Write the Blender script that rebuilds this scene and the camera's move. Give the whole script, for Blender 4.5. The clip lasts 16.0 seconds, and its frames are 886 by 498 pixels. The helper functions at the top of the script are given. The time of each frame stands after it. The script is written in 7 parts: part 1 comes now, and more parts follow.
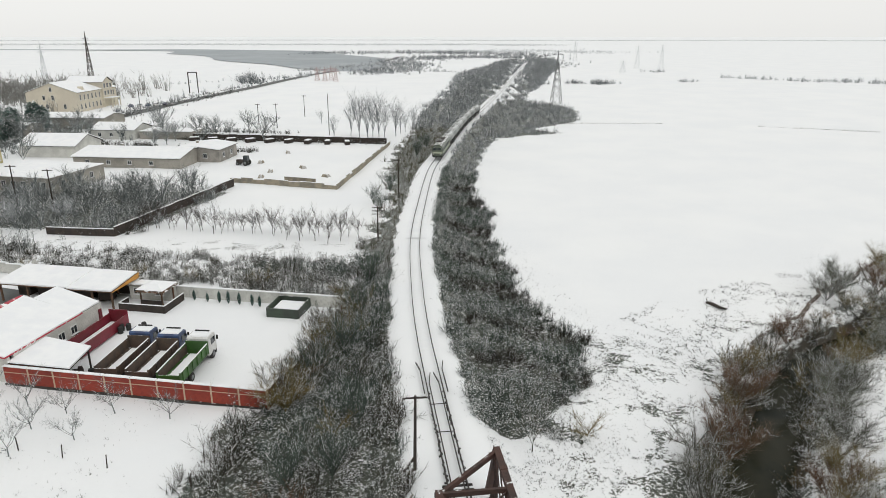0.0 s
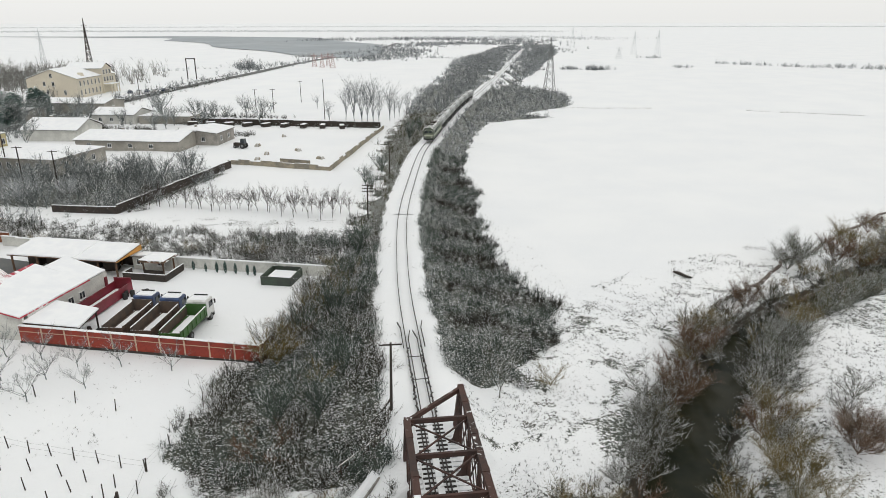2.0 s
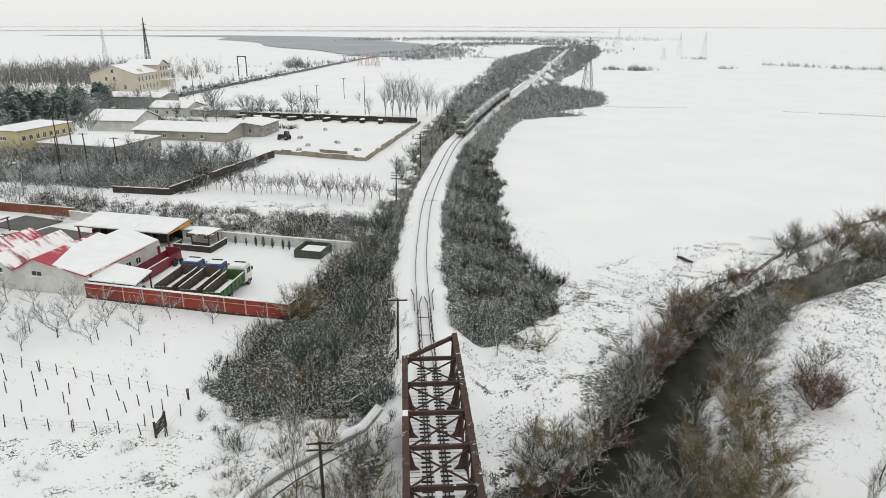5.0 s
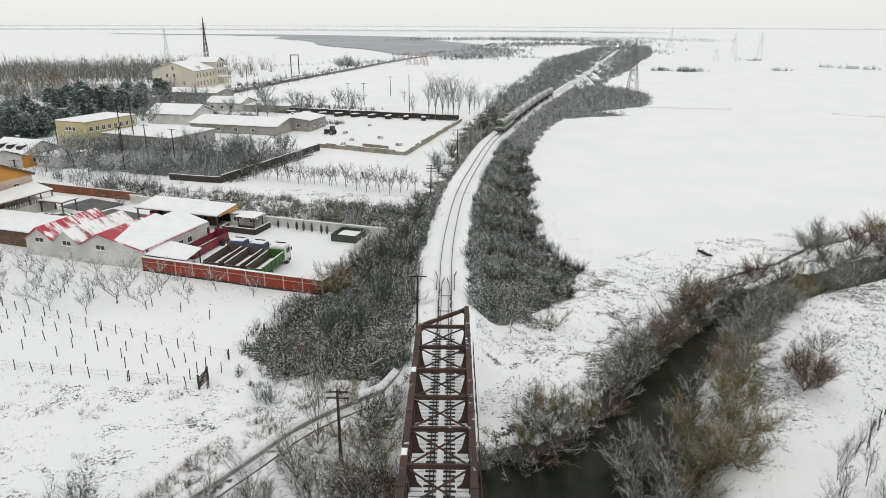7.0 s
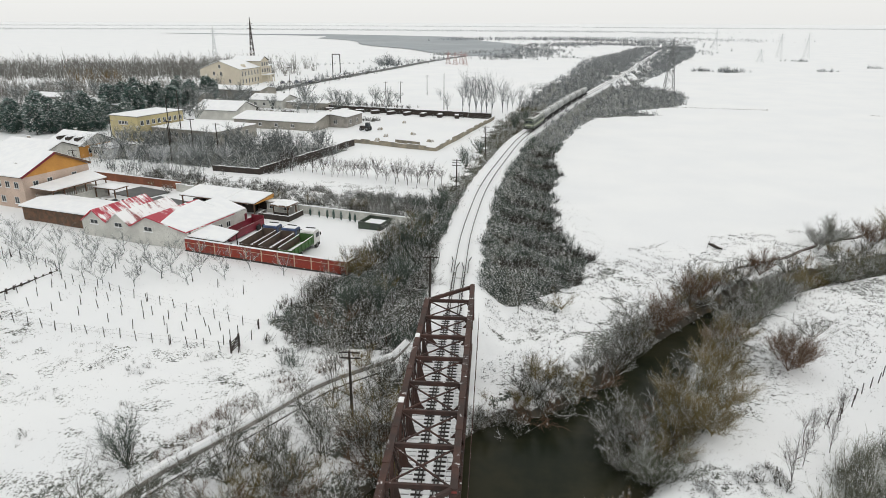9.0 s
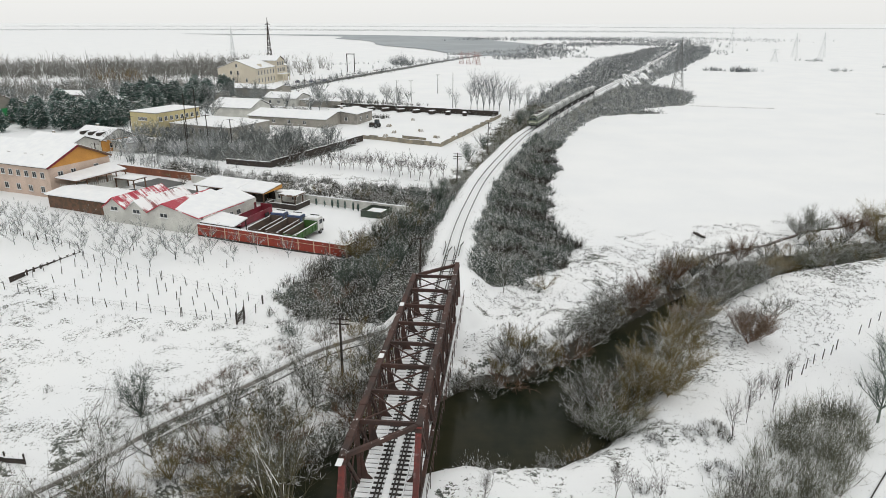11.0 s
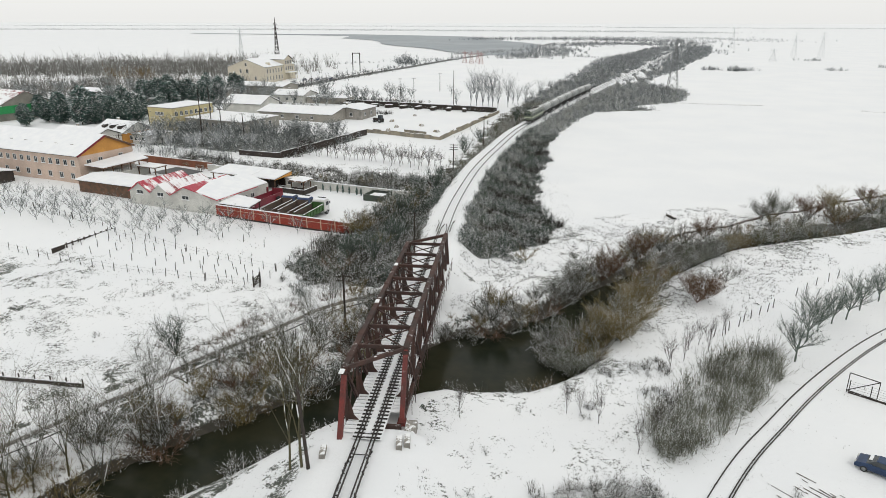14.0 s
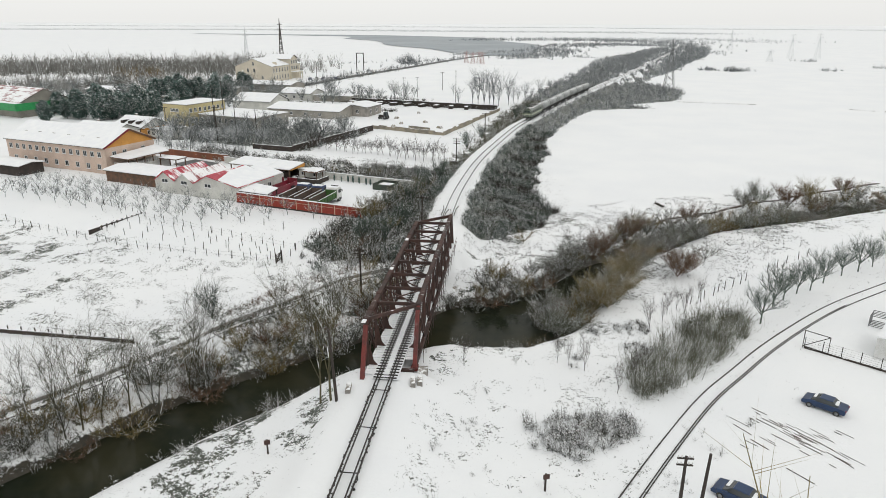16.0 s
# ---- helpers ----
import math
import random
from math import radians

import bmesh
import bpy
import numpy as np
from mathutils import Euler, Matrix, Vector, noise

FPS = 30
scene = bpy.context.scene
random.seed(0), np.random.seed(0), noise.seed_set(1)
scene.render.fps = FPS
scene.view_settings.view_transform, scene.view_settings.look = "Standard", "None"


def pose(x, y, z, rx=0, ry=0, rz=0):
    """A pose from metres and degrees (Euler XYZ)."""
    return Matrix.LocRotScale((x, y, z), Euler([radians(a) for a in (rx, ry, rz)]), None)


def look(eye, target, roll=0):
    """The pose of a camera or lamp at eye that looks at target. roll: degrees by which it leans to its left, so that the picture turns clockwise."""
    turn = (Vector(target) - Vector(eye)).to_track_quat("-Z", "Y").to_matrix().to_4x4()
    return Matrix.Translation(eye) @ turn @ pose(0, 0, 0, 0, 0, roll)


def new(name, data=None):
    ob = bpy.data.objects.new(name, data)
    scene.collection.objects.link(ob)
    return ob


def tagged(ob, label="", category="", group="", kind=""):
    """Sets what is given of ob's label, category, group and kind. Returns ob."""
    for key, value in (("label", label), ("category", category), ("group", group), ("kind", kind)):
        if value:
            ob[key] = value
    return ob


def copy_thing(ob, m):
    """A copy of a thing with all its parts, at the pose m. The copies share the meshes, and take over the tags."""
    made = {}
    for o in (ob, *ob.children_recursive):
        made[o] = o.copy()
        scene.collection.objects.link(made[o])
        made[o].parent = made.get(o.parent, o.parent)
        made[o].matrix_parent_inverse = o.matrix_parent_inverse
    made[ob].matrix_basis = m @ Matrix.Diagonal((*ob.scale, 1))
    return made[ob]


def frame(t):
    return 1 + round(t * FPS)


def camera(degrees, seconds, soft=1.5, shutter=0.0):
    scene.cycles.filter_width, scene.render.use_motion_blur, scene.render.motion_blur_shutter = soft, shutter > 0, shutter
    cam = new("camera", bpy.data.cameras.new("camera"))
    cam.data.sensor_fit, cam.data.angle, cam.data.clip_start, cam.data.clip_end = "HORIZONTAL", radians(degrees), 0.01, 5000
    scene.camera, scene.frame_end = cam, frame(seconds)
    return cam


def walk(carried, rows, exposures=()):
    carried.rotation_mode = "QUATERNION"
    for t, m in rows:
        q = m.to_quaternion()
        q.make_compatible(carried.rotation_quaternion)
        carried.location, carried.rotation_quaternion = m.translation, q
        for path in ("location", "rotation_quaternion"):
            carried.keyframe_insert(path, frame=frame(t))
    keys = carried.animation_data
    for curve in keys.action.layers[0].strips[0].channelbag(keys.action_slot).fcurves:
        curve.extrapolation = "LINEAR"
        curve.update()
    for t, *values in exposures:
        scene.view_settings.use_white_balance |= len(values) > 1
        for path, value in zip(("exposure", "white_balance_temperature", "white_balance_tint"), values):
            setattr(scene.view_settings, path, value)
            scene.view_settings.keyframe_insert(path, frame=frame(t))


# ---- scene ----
cam = camera(67.4, 16.0, soft=0.5)
PATH = [
    (0, (-6.495, -5.623, 32.322), (-6.251, -3.738, 31.701), 0.0),
    (0.5, (-6.112, -7.173, 32.22), (-5.87, -5.297, 31.572), -0.0),
    (1, (-5.794, -8.861, 32.208), (-5.55, -6.988, 31.55), -0.1),
    (1.5, (-5.284, -10.527, 32.174), (-5.042, -8.653, 31.517), -0.2),
    (2, (-4.974, -12.191, 32.139), (-4.731, -10.317, 31.483), -0.1),
    (2.5, (-4.606, -13.863, 32.117), (-4.38, -11.988, 31.46), -0.1),
    (3, (-4.155, -15.473, 32.075), (-3.942, -13.596, 31.419), -0.1),
    (3.5, (-3.72, -17.18, 32.192), (-3.522, -15.301, 31.535), -0.1),
    (4, (-3.253, -18.473, 32.084), (-3.077, -16.592, 31.428), 0.0),
    (6.5, (0.016, -26.144, 31.953), (0.023, -24.255, 31.298), 0.1),
    (7, (0.74, -27.626, 32.018), (0.714, -25.737, 31.363), 0.2),
    (7.5, (1.5, -29.203, 32.026), (1.44, -27.314, 31.372), 0.2),
    (8, (2.21, -30.657, 32.031), (2.12, -28.769, 31.377), 0.3),
    (8.5, (3.137, -32.297, 32.11), (3.019, -30.411, 31.456), 0.3),
    (9, (4.157, -33.996, 32.267), (4.013, -32.112, 31.611), 0.2),
    (11.5, (8.935, -42.097, 32.149), (8.738, -40.217, 31.494), 0.1),
    (12.5, (10.24, -46.01, 32.375), (10.038, -44.131, 31.721), 0.2),
    (13, (10.787, -48.039, 32.488), (10.581, -46.161, 31.833), 0.2),
    (13.5, (11.143, -49.974, 32.419), (10.934, -48.096, 31.764), 0.1),
    (14, (11.404, -52.222, 32.437), (11.194, -50.344, 31.781), 0.1),
    (14.5, (11.55, -54.64, 32.44), (11.339, -52.762, 31.785), 0.2),
    (15, (11.657, -57.213, 32.55), (11.445, -55.335, 31.896), 0.2),
    (15.5, (11.811, -59.754, 32.619), (11.597, -57.877, 31.964), 0.1),
    (16, (11.834, -62.125, 32.525), (11.622, -60.247, 31.871), 0.2),
]
walk(cam, [(t, look(eye, target, roll)) for t, eye, target, roll in PATH])

# ---- light ----
world = bpy.data.worlds.new("overcast")
scene.world = world
world.use_nodes = True
wn, wl = world.node_tree.nodes, world.node_tree.links
sky = wn.new("ShaderNodeTexSky")
sky.sky_type, sky.sun_disc = "NISHITA", False
sky.sun_elevation, sky.sun_rotation = radians(38), radians(150)
grey = wn.new("ShaderNodeHueSaturation")
grey.inputs["Saturation"].default_value = 0.15
grey.inputs["Value"].default_value = 0.09
cloud = wn.new("ShaderNodeMix")
cloud.data_type = "RGBA"
cloud.inputs[0].default_value = 0.85
cloud.inputs[7].default_value = (0.925, 0.925, 0.905, 1)
wl.new(sky.outputs[0], grey.inputs["Color"])
wl.new(grey.outputs[0], cloud.inputs[6])
wl.new(cloud.outputs[2], wn["Background"].inputs[0])
wn["Background"].inputs[1].default_value = 1.0
sun = new("sun", bpy.data.lights.new("sun", "SUN"))
sun.data.energy, sun.data.angle, sun.data.color = 0.55, radians(25), (1, 0.97, 0.93)
sun.matrix_world = look((0, 0, 100), (-35, 60, 20))


# ---- materials ----
def nodes(name):
    m = bpy.data.materials.new(name)
    m.use_nodes = True
    t = m.node_tree
    return m, t.nodes, t.links, t.nodes["Principled BSDF"]


def noise_node(n, l, scale, detail=4, vec=None, rough=0.6):
    x = n.new("ShaderNodeTexNoise")
    x.inputs["Scale"].default_value, x.inputs["Detail"].default_value = scale, detail
    x.inputs["Roughness"].default_value = rough
    if vec is not None:
        l.new(vec, x.inputs["Vector"])
    return x.outputs["Fac"]


def step(n, l, src, a, b):
    x = n.new("ShaderNodeMapRange")
    x.interpolation_type = "SMOOTHSTEP"
    x.inputs[1].default_value, x.inputs[2].default_value = a, b
    l.new(src, x.inputs[0])
    return x.outputs[0]


def mix(n, l, fac, a, b):
    x = n.new("ShaderNodeMix")
    x.data_type = "RGBA"
    for v, i in ((fac, 0), (a, 6), (b, 7)):
        if isinstance(v, tuple):
            x.inputs[i].default_value = (*v, 1)
        elif isinstance(v, (int, float)):
            x.inputs[i].default_value = v
        else:
            l.new(v, x.inputs[i])
    return x.outputs[2]


def calc(n, l, op, a, b=0.0):
    x = n.new("ShaderNodeMath")
    x.operation = op
    for v, i in ((a, 0), (b, 1)):
        if isinstance(v, (int, float)):
            x.inputs[i].default_value = v
        else:
            l.new(v, x.inputs[i])
    return x.outputs[0]


def bump(n, l, p, height, strength, dist):
    x = n.new("ShaderNodeBump")
    x.inputs["Strength"].default_value, x.inputs["Distance"].default_value = strength, dist
    l.new(height, x.inputs["Height"])
    l.new(x.outputs[0], p.inputs["Normal"])


SNOW = (0.86, 0.875, 0.88)


def mat(name, c1, c2=None, rough=0.75, metal=0.0, scale=0.8, fine=9.0, relief=0.01, dust=0.0, each=0.0):
    """Two noises mix two colours; dust is the share of upward faces that carry snow; each varies piece by piece."""
    m, n, l, p = nodes(name)
    c2 = c2 or tuple(c * 0.7 for c in c1)
    co = n.new("ShaderNodeTexCoord").outputs["Object"]
    big, small = noise_node(n, l, scale, 3, co), noise_node(n, l, fine, 5, co)
    col = mix(n, l, step(n, l, big, 0.35, 0.65), c1, c2)
    col = mix(n, l, calc(n, l, "MULTIPLY", step(n, l, small, 0.45, 0.75), 0.5), col, tuple(c * 0.55 for c in c2))
    if each:
        r = n.new("ShaderNodeObjectInfo").outputs["Random"]
        col = mix(n, l, calc(n, l, "MULTIPLY", r, each), col, tuple(c * 0.4 for c in c2))
    if dust:
        sep = n.new("ShaderNodeSeparateXYZ")
        l.new(n.new("ShaderNodeNewGeometry").outputs["Normal"], sep.inputs[0])
        up = step(n, l, sep.outputs[2], 0.35, 0.8)
        patch = step(n, l, noise_node(n, l, 1.7, 6, co), 0.62 - 0.45 * dust, 0.72 - 0.45 * dust)
        col = mix(n, l, calc(n, l, "MULTIPLY", up, patch), col, SNOW)
    l.new(col, p.inputs["Base Color"])
    p.inputs["Roughness"].default_value, p.inputs["Metallic"].default_value = rough, metal
    if relief:
        bump(n, l, p, small, 0.5, relief)
    return m


def twig_mat(name, c1, c2, snow):
    """Bare twigs; a share of them carries snow."""
    m, n, l, p = nodes(name)
    r = n.new("ShaderNodeNewGeometry").outputs["Random Per Island"]
    co = n.new("ShaderNodeTexCoord").outputs["Object"]
    patch = noise_node(n, l, 0.22, 4, co)
    col = mix(n, l, step(n, l, patch, 0.35, 0.65), c1, c2)
    col = mix(n, l, calc(n, l, "MULTIPLY", calc(n, l, "FRACT", calc(n, l, "MULTIPLY", r, 7.31)), 0.7), col, tuple(c * 0.45 for c in c2))
    lie = calc(n, l, "ADD", r, calc(n, l, "MULTIPLY", calc(n, l, "SUBTRACT", noise_node(n, l, 0.5, 5, co), 0.5), 1.1))
    col = mix(n, l, step(n, l, lie, 1.0 - snow, 1.03 - snow), col, SNOW)
    l.new(col, p.inputs["Base Color"])
    p.inputs["Roughness"].default_value = 0.85
    return m


def snow_mat():
    m, n, l, p = nodes("snow")
    co = n.new("ShaderNodeTexCoord").outputs["Object"]
    big, small = noise_node(n, l, 0.6, 4, co), noise_node(n, l, 6, 5, co)
    l.new(mix(n, l, step(n, l, big, 0.3, 0.7), SNOW, (0.80, 0.82, 0.84)), p.inputs["Base Color"])
    p.inputs["Roughness"].default_value = 0.6
    bump(n, l, p, calc(n, l, "ADD", big, small), 0.4, 0.06)
    return m


def ground_mat():
    """Snow; dead grass and soil break through after the cover attribute: x thicket floor, with shade under bank brush
    painted in, y tussocks, z wet soil.
    """
    m, n, l, p = nodes("snowy_ground")
    co = n.new("ShaderNodeTexCoord").outputs["Object"]
    at = n.new("ShaderNodeAttribute")
    at.attribute_name = "cover"
    sep = n.new("ShaderNodeSeparateXYZ")
    l.new(at.outputs["Vector"], sep.inputs[0])
    big, mid, fine = noise_node(n, l, 0.05, 4, co), noise_node(n, l, 0.9, 5, co), noise_node(n, l, 3.4, 6, co, 0.7)
    grain = noise_node(n, l, 9, 4, co, 0.7)
    snow = mix(n, l, step(n, l, big, 0.3, 0.7), SNOW, (0.82, 0.84, 0.855))
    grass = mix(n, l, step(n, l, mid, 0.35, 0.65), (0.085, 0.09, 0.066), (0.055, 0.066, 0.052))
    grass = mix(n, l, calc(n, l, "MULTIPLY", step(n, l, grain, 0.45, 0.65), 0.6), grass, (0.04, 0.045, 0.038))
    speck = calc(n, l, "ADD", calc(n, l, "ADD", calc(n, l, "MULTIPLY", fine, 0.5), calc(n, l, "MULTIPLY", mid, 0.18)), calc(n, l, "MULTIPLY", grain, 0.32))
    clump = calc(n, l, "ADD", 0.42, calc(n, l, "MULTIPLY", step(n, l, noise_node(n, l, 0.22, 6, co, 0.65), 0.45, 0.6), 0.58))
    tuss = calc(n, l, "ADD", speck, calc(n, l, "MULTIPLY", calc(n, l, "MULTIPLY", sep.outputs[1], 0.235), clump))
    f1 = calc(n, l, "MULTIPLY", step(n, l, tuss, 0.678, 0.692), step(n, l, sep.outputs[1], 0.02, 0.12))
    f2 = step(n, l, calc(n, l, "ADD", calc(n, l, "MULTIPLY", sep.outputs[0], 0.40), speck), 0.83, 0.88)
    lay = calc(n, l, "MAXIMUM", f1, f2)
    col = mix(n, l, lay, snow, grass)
    dark = mix(n, l, step(n, l, noise_node(n, l, 0.8, 5, co), 0.35, 0.65), (0.030, 0.027, 0.019), (0.058, 0.050, 0.036))
    f3 = step(n, l, calc(n, l, "ADD", sep.outputs[2], calc(n, l, "MULTIPLY", calc(n, l, "SUBTRACT", noise_node(n, l, 1.1, 5, co), 0.5), 1.3)), 0.42, 0.58)
    l.new(mix(n, l, f3, col, dark), p.inputs["Base Color"])
    p.inputs["Roughness"].default_value = 0.7
    bump(n, l, p, calc(n, l, "ADD", mid, fine), 0.5, 0.12)
    return m


def water_mat():
    m, n, l, p = nodes("river_water")
    co = n.new("ShaderNodeTexCoord").outputs["Object"]
    a = noise_node(n, l, 0.15, 4, co)
    l.new(mix(n, l, step(n, l, a, 0.35, 0.65), (0.030, 0.030, 0.017), (0.014, 0.018, 0.011)), p.inputs["Base Color"])
    p.inputs["Roughness"].default_value = 0.12
    p.inputs["IOR"].default_value = 1.33
    p.inputs["Specular IOR Level"].default_value = 0.16
    bump(n, l, p, noise_node(n, l, 1.2, 4, co), 0.12, 0.05)
    return m


def slid_mat(name, c1, share):
    """Sheet metal roof with ribs, from which part of the snow has slid."""
    m, n, l, p = nodes(name)
    co = n.new("ShaderNodeTexCoord").outputs["Object"]
    w = n.new("ShaderNodeTexWave")
    w.bands_direction = "Y"
    w.inputs["Scale"].default_value = 1.6
    w.inputs["Distortion"].default_value = 0.4
    l.new(co, w.inputs["Vector"])
    mp = n.new("ShaderNodeMapping")
    mp.inputs["Scale"].default_value = (0.16, 1.5, 0.16)
    l.new(co, mp.inputs["Vector"])
    streak = noise_node(n, l, 0.9, 5, mp.outputs[0])
    patch = calc(n, l, "ADD", calc(n, l, "ADD", calc(n, l, "MULTIPLY", noise_node(n, l, 0.3, 5, co), 0.45), calc(n, l, "MULTIPLY", streak, 0.55)), calc(n, l, "MULTIPLY", w.outputs["Fac"], 0.06))
    col = mix(n, l, step(n, l, patch, 0.60 - 0.3 * share, 0.66 - 0.3 * share), SNOW, c1)
    l.new(col, p.inputs["Base Color"])
    p.inputs["Roughness"].default_value = 0.5
    bump(n, l, p, w.outputs["Fac"], 0.5, 0.03)
    return m


M_snow, M_ground, M_water = snow_mat(), ground_mat(), water_mat()
M_rust = mat("rusty_steel", (0.078, 0.038, 0.029), (0.044, 0.028, 0.024), 0.75, 0.1, 0.5, 7, 0.01, 0.03)
M_redsteel = mat("red_oxide_steel", (0.19, 0.030, 0.024), (0.09, 0.026, 0.022), 0.65, 0.0, 0.7, 6, 0.01, 0.1)
M_rail = mat("rail_steel", (0.055, 0.048, 0.043), (0.035, 0.03, 0.028), 0.5, 0.5, 1, 12, 0)
M_sleeper = mat("tarred_timber", (0.035, 0.03, 0.026), (0.02, 0.018, 0.016), 0.85, 0, 1.3, 14, 0.01, 0.1)
M_redwall = mat("red_plaster", (0.33, 0.045, 0.025), (0.22, 0.035, 0.024), 0.8, 0, 0.35, 5, 0.01, 0.15, 0.25)
M_brick = mat("weathered_orange_plaster", (0.30, 0.11, 0.055), (0.20, 0.08, 0.05), 0.85, 0, 0.3, 5, 0.01, 0.2, 0.4)
M_dkred = mat("dark_red_plaster", (0.10, 0.030, 0.024), (0.06, 0.028, 0.024), 0.85, 0, 0.4, 6, 0.01, 0.2)
M_cream = mat("cream_plaster", (0.55, 0.42, 0.30), (0.42, 0.30, 0.22), 0.85, 0, 0.5, 6, 0.005)
M_white = mat("white_plaster", (0.62, 0.62, 0.58), (0.48, 0.48, 0.45), 0.85, 0, 0.3, 5, 0.005)
M_pink = mat("pink_plaster", (0.60, 0.47, 0.39), (0.50, 0.39, 0.32), 0.85, 0, 0.3, 5, 0.005)
M_orange = mat("orange_plaster", (0.60, 0.30, 0.07), (0.50, 0.24, 0.06), 0.85, 0, 0.3, 5, 0.005)
M_yellow = mat("pale_yellow_plaster", (0.52, 0.45, 0.24), (0.42, 0.37, 0.22), 0.85, 0, 0.25, 5, 0.005)
M_greywall = mat("grey_plaster", (0.36, 0.34, 0.30), (0.25, 0.24, 0.21), 0.9, 0, 0.25, 5, 0.01)
M_beige = mat("beige_plaster", (0.62, 0.57, 0.46), (0.54, 0.49, 0.40), 0.85, 0, 0.1, 4, 0.005)
M_wood = mat("weathered_wood", (0.16, 0.085, 0.05), (0.09, 0.06, 0.04), 0.85, 0, 1.0, 10, 0.01, 0.15)
M_darkwood = mat("dark_timber", (0.055, 0.042, 0.035), (0.035, 0.03, 0.026), 0.9, 0, 1.0, 10, 0.01, 0.1)
M_glass = mat("dark_window_glass", (0.05, 0.06, 0.065), (0.03, 0.035, 0.04), 0.15, 0, 0.5, 3, 0)
M_concrete = mat("old_concrete", (0.34, 0.32, 0.29), (0.22, 0.21, 0.19), 0.9, 0, 0.5, 8, 0.01, 0.4)
M_yconcrete = mat("yellowed_concrete", (0.33, 0.29, 0.215), (0.20, 0.185, 0.15), 0.9, 0, 0.6, 6, 0.01, 0.5)
M_asphalt = mat("wet_asphalt", (0.10, 0.105, 0.10), (0.07, 0.075, 0.075), 0.6, 0, 0.3, 8, 0.005)
M_redroof = slid_mat("red_sheet_roof", (0.40, 0.025, 0.05), 0.45)
M_redroof2 = slid_mat("red_sheet_roof_snowed", (0.24, 0.05, 0.05), 0.18)
M_green = mat("green_truck_paint", (0.045, 0.14, 0.025), (0.035, 0.09, 0.02), 0.5, 0, 0.6, 8, 0.003, 0.15)
M_dkgreen = mat("dark_green_paint", (0.05, 0.075, 0.05), (0.04, 0.05, 0.04), 0.6, 0, 0.6, 8, 0.004, 0.2)
M_brownbed = mat("worn_dumper_steel", (0.11, 0.075, 0.055), (0.07, 0.055, 0.045), 0.75, 0.1, 0.8, 8, 0.006, 0.15)
M_blue = mat("blue_cab_paint", (0.05, 0.09, 0.20), (0.04, 0.06, 0.13), 0.45, 0, 1, 8, 0)
M_carblue = mat("dark_blue_car_paint", (0.022, 0.05, 0.12), (0.016, 0.035, 0.085), 0.3, 0.2, 1, 8, 0)
M_carwhite = mat("white_cab_paint", (0.68, 0.69, 0.68), (0.6, 0.6, 0.58), 0.45, 0, 1, 8, 0)
M_redpaint = mat("deep_red_paint", (0.20, 0.012, 0.03), (0.14, 0.012, 0.02), 0.5, 0, 0.7, 8, 0.003, 0.15)
M_tyre = mat("black_rubber", (0.02, 0.02, 0.02), (0.03, 0.03, 0.028), 0.9)
M_steel = mat("galvanised_steel", (0.26, 0.27, 0.27), (0.18, 0.19, 0.19), 0.5, 0.6, 1, 8, 0)
M_tank = mat("grey_tank_paint", (0.36, 0.38, 0.38), (0.24, 0.25, 0.24), 0.55, 0, 0.4, 5, 0.003, 0.3)
M_loco = mat("olive_loco_paint", (0.10, 0.12, 0.085), (0.06, 0.07, 0.055), 0.5, 0, 0.5, 6, 0.003, 0.35)
M_locoband = mat("cream_green_band", (0.42, 0.45, 0.33), (0.32, 0.35, 0.27), 0.5, 0, 0.5, 6, 0)
M_bark = twig_mat("bare_bark", (0.075, 0.06, 0.05), (0.05, 0.044, 0.04), 0.10)
M_brush = twig_mat("grey_brush", (0.098, 0.130, 0.104), (0.058, 0.082, 0.068), 0.10)
M_lichen = twig_mat("lichen_grey_bark", (0.15, 0.185, 0.155), (0.10, 0.13, 0.112), 0.15)
M_brushb = twig_mat("brown_brush", (0.118, 0.102, 0.05), (0.072, 0.072, 0.04), 0.10)
M_straw = twig_mat("straw_yellow", (0.34, 0.27, 0.11), (0.24, 0.20, 0.09), 0.02)
M_bankb = twig_mat("snow_laden_twigs", (0.098, 0.096, 0.066), (0.06, 0.062, 0.046), 0.24)
M_ochreb = twig_mat("ochre_twigs", (0.25, 0.19, 0.07), (0.15, 0.125, 0.055), 0.14)
M_willow = twig_mat("grey_green_willow", (0.135, 0.145, 0.095), (0.09, 0.10, 0.07), 0.2)
M_russet = twig_mat("russet_twigs", (0.18, 0.10, 0.06), (0.12, 0.085, 0.052), 0.10)
M_olive = twig_mat("olive_hedge", (0.21, 0.215, 0.155), (0.15, 0.155, 0.115), 0.12)
M_darkbrush = twig_mat("dark_brush", (0.075, 0.068, 0.048), (0.05, 0.052, 0.04), 0.12)
# Near-white base colour paints the horizon haze onto the woods.
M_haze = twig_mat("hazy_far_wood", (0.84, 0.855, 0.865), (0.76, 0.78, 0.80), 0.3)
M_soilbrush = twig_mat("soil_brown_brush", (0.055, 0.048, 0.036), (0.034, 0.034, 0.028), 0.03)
# Lightened past bare bark: distance haze is painted into this colour.
M_farwood = twig_mat("haze_pale_wood", (0.26, 0.25, 0.225), (0.19, 0.19, 0.175), 0.10)
M_brushg = twig_mat("ochre_reed", (0.26, 0.175, 0.07), (0.15, 0.11, 0.05), 0.05)
M_brushf = twig_mat("hoary_brush", (0.19, 0.21, 0.205), (0.135, 0.155, 0.152), 0.2)
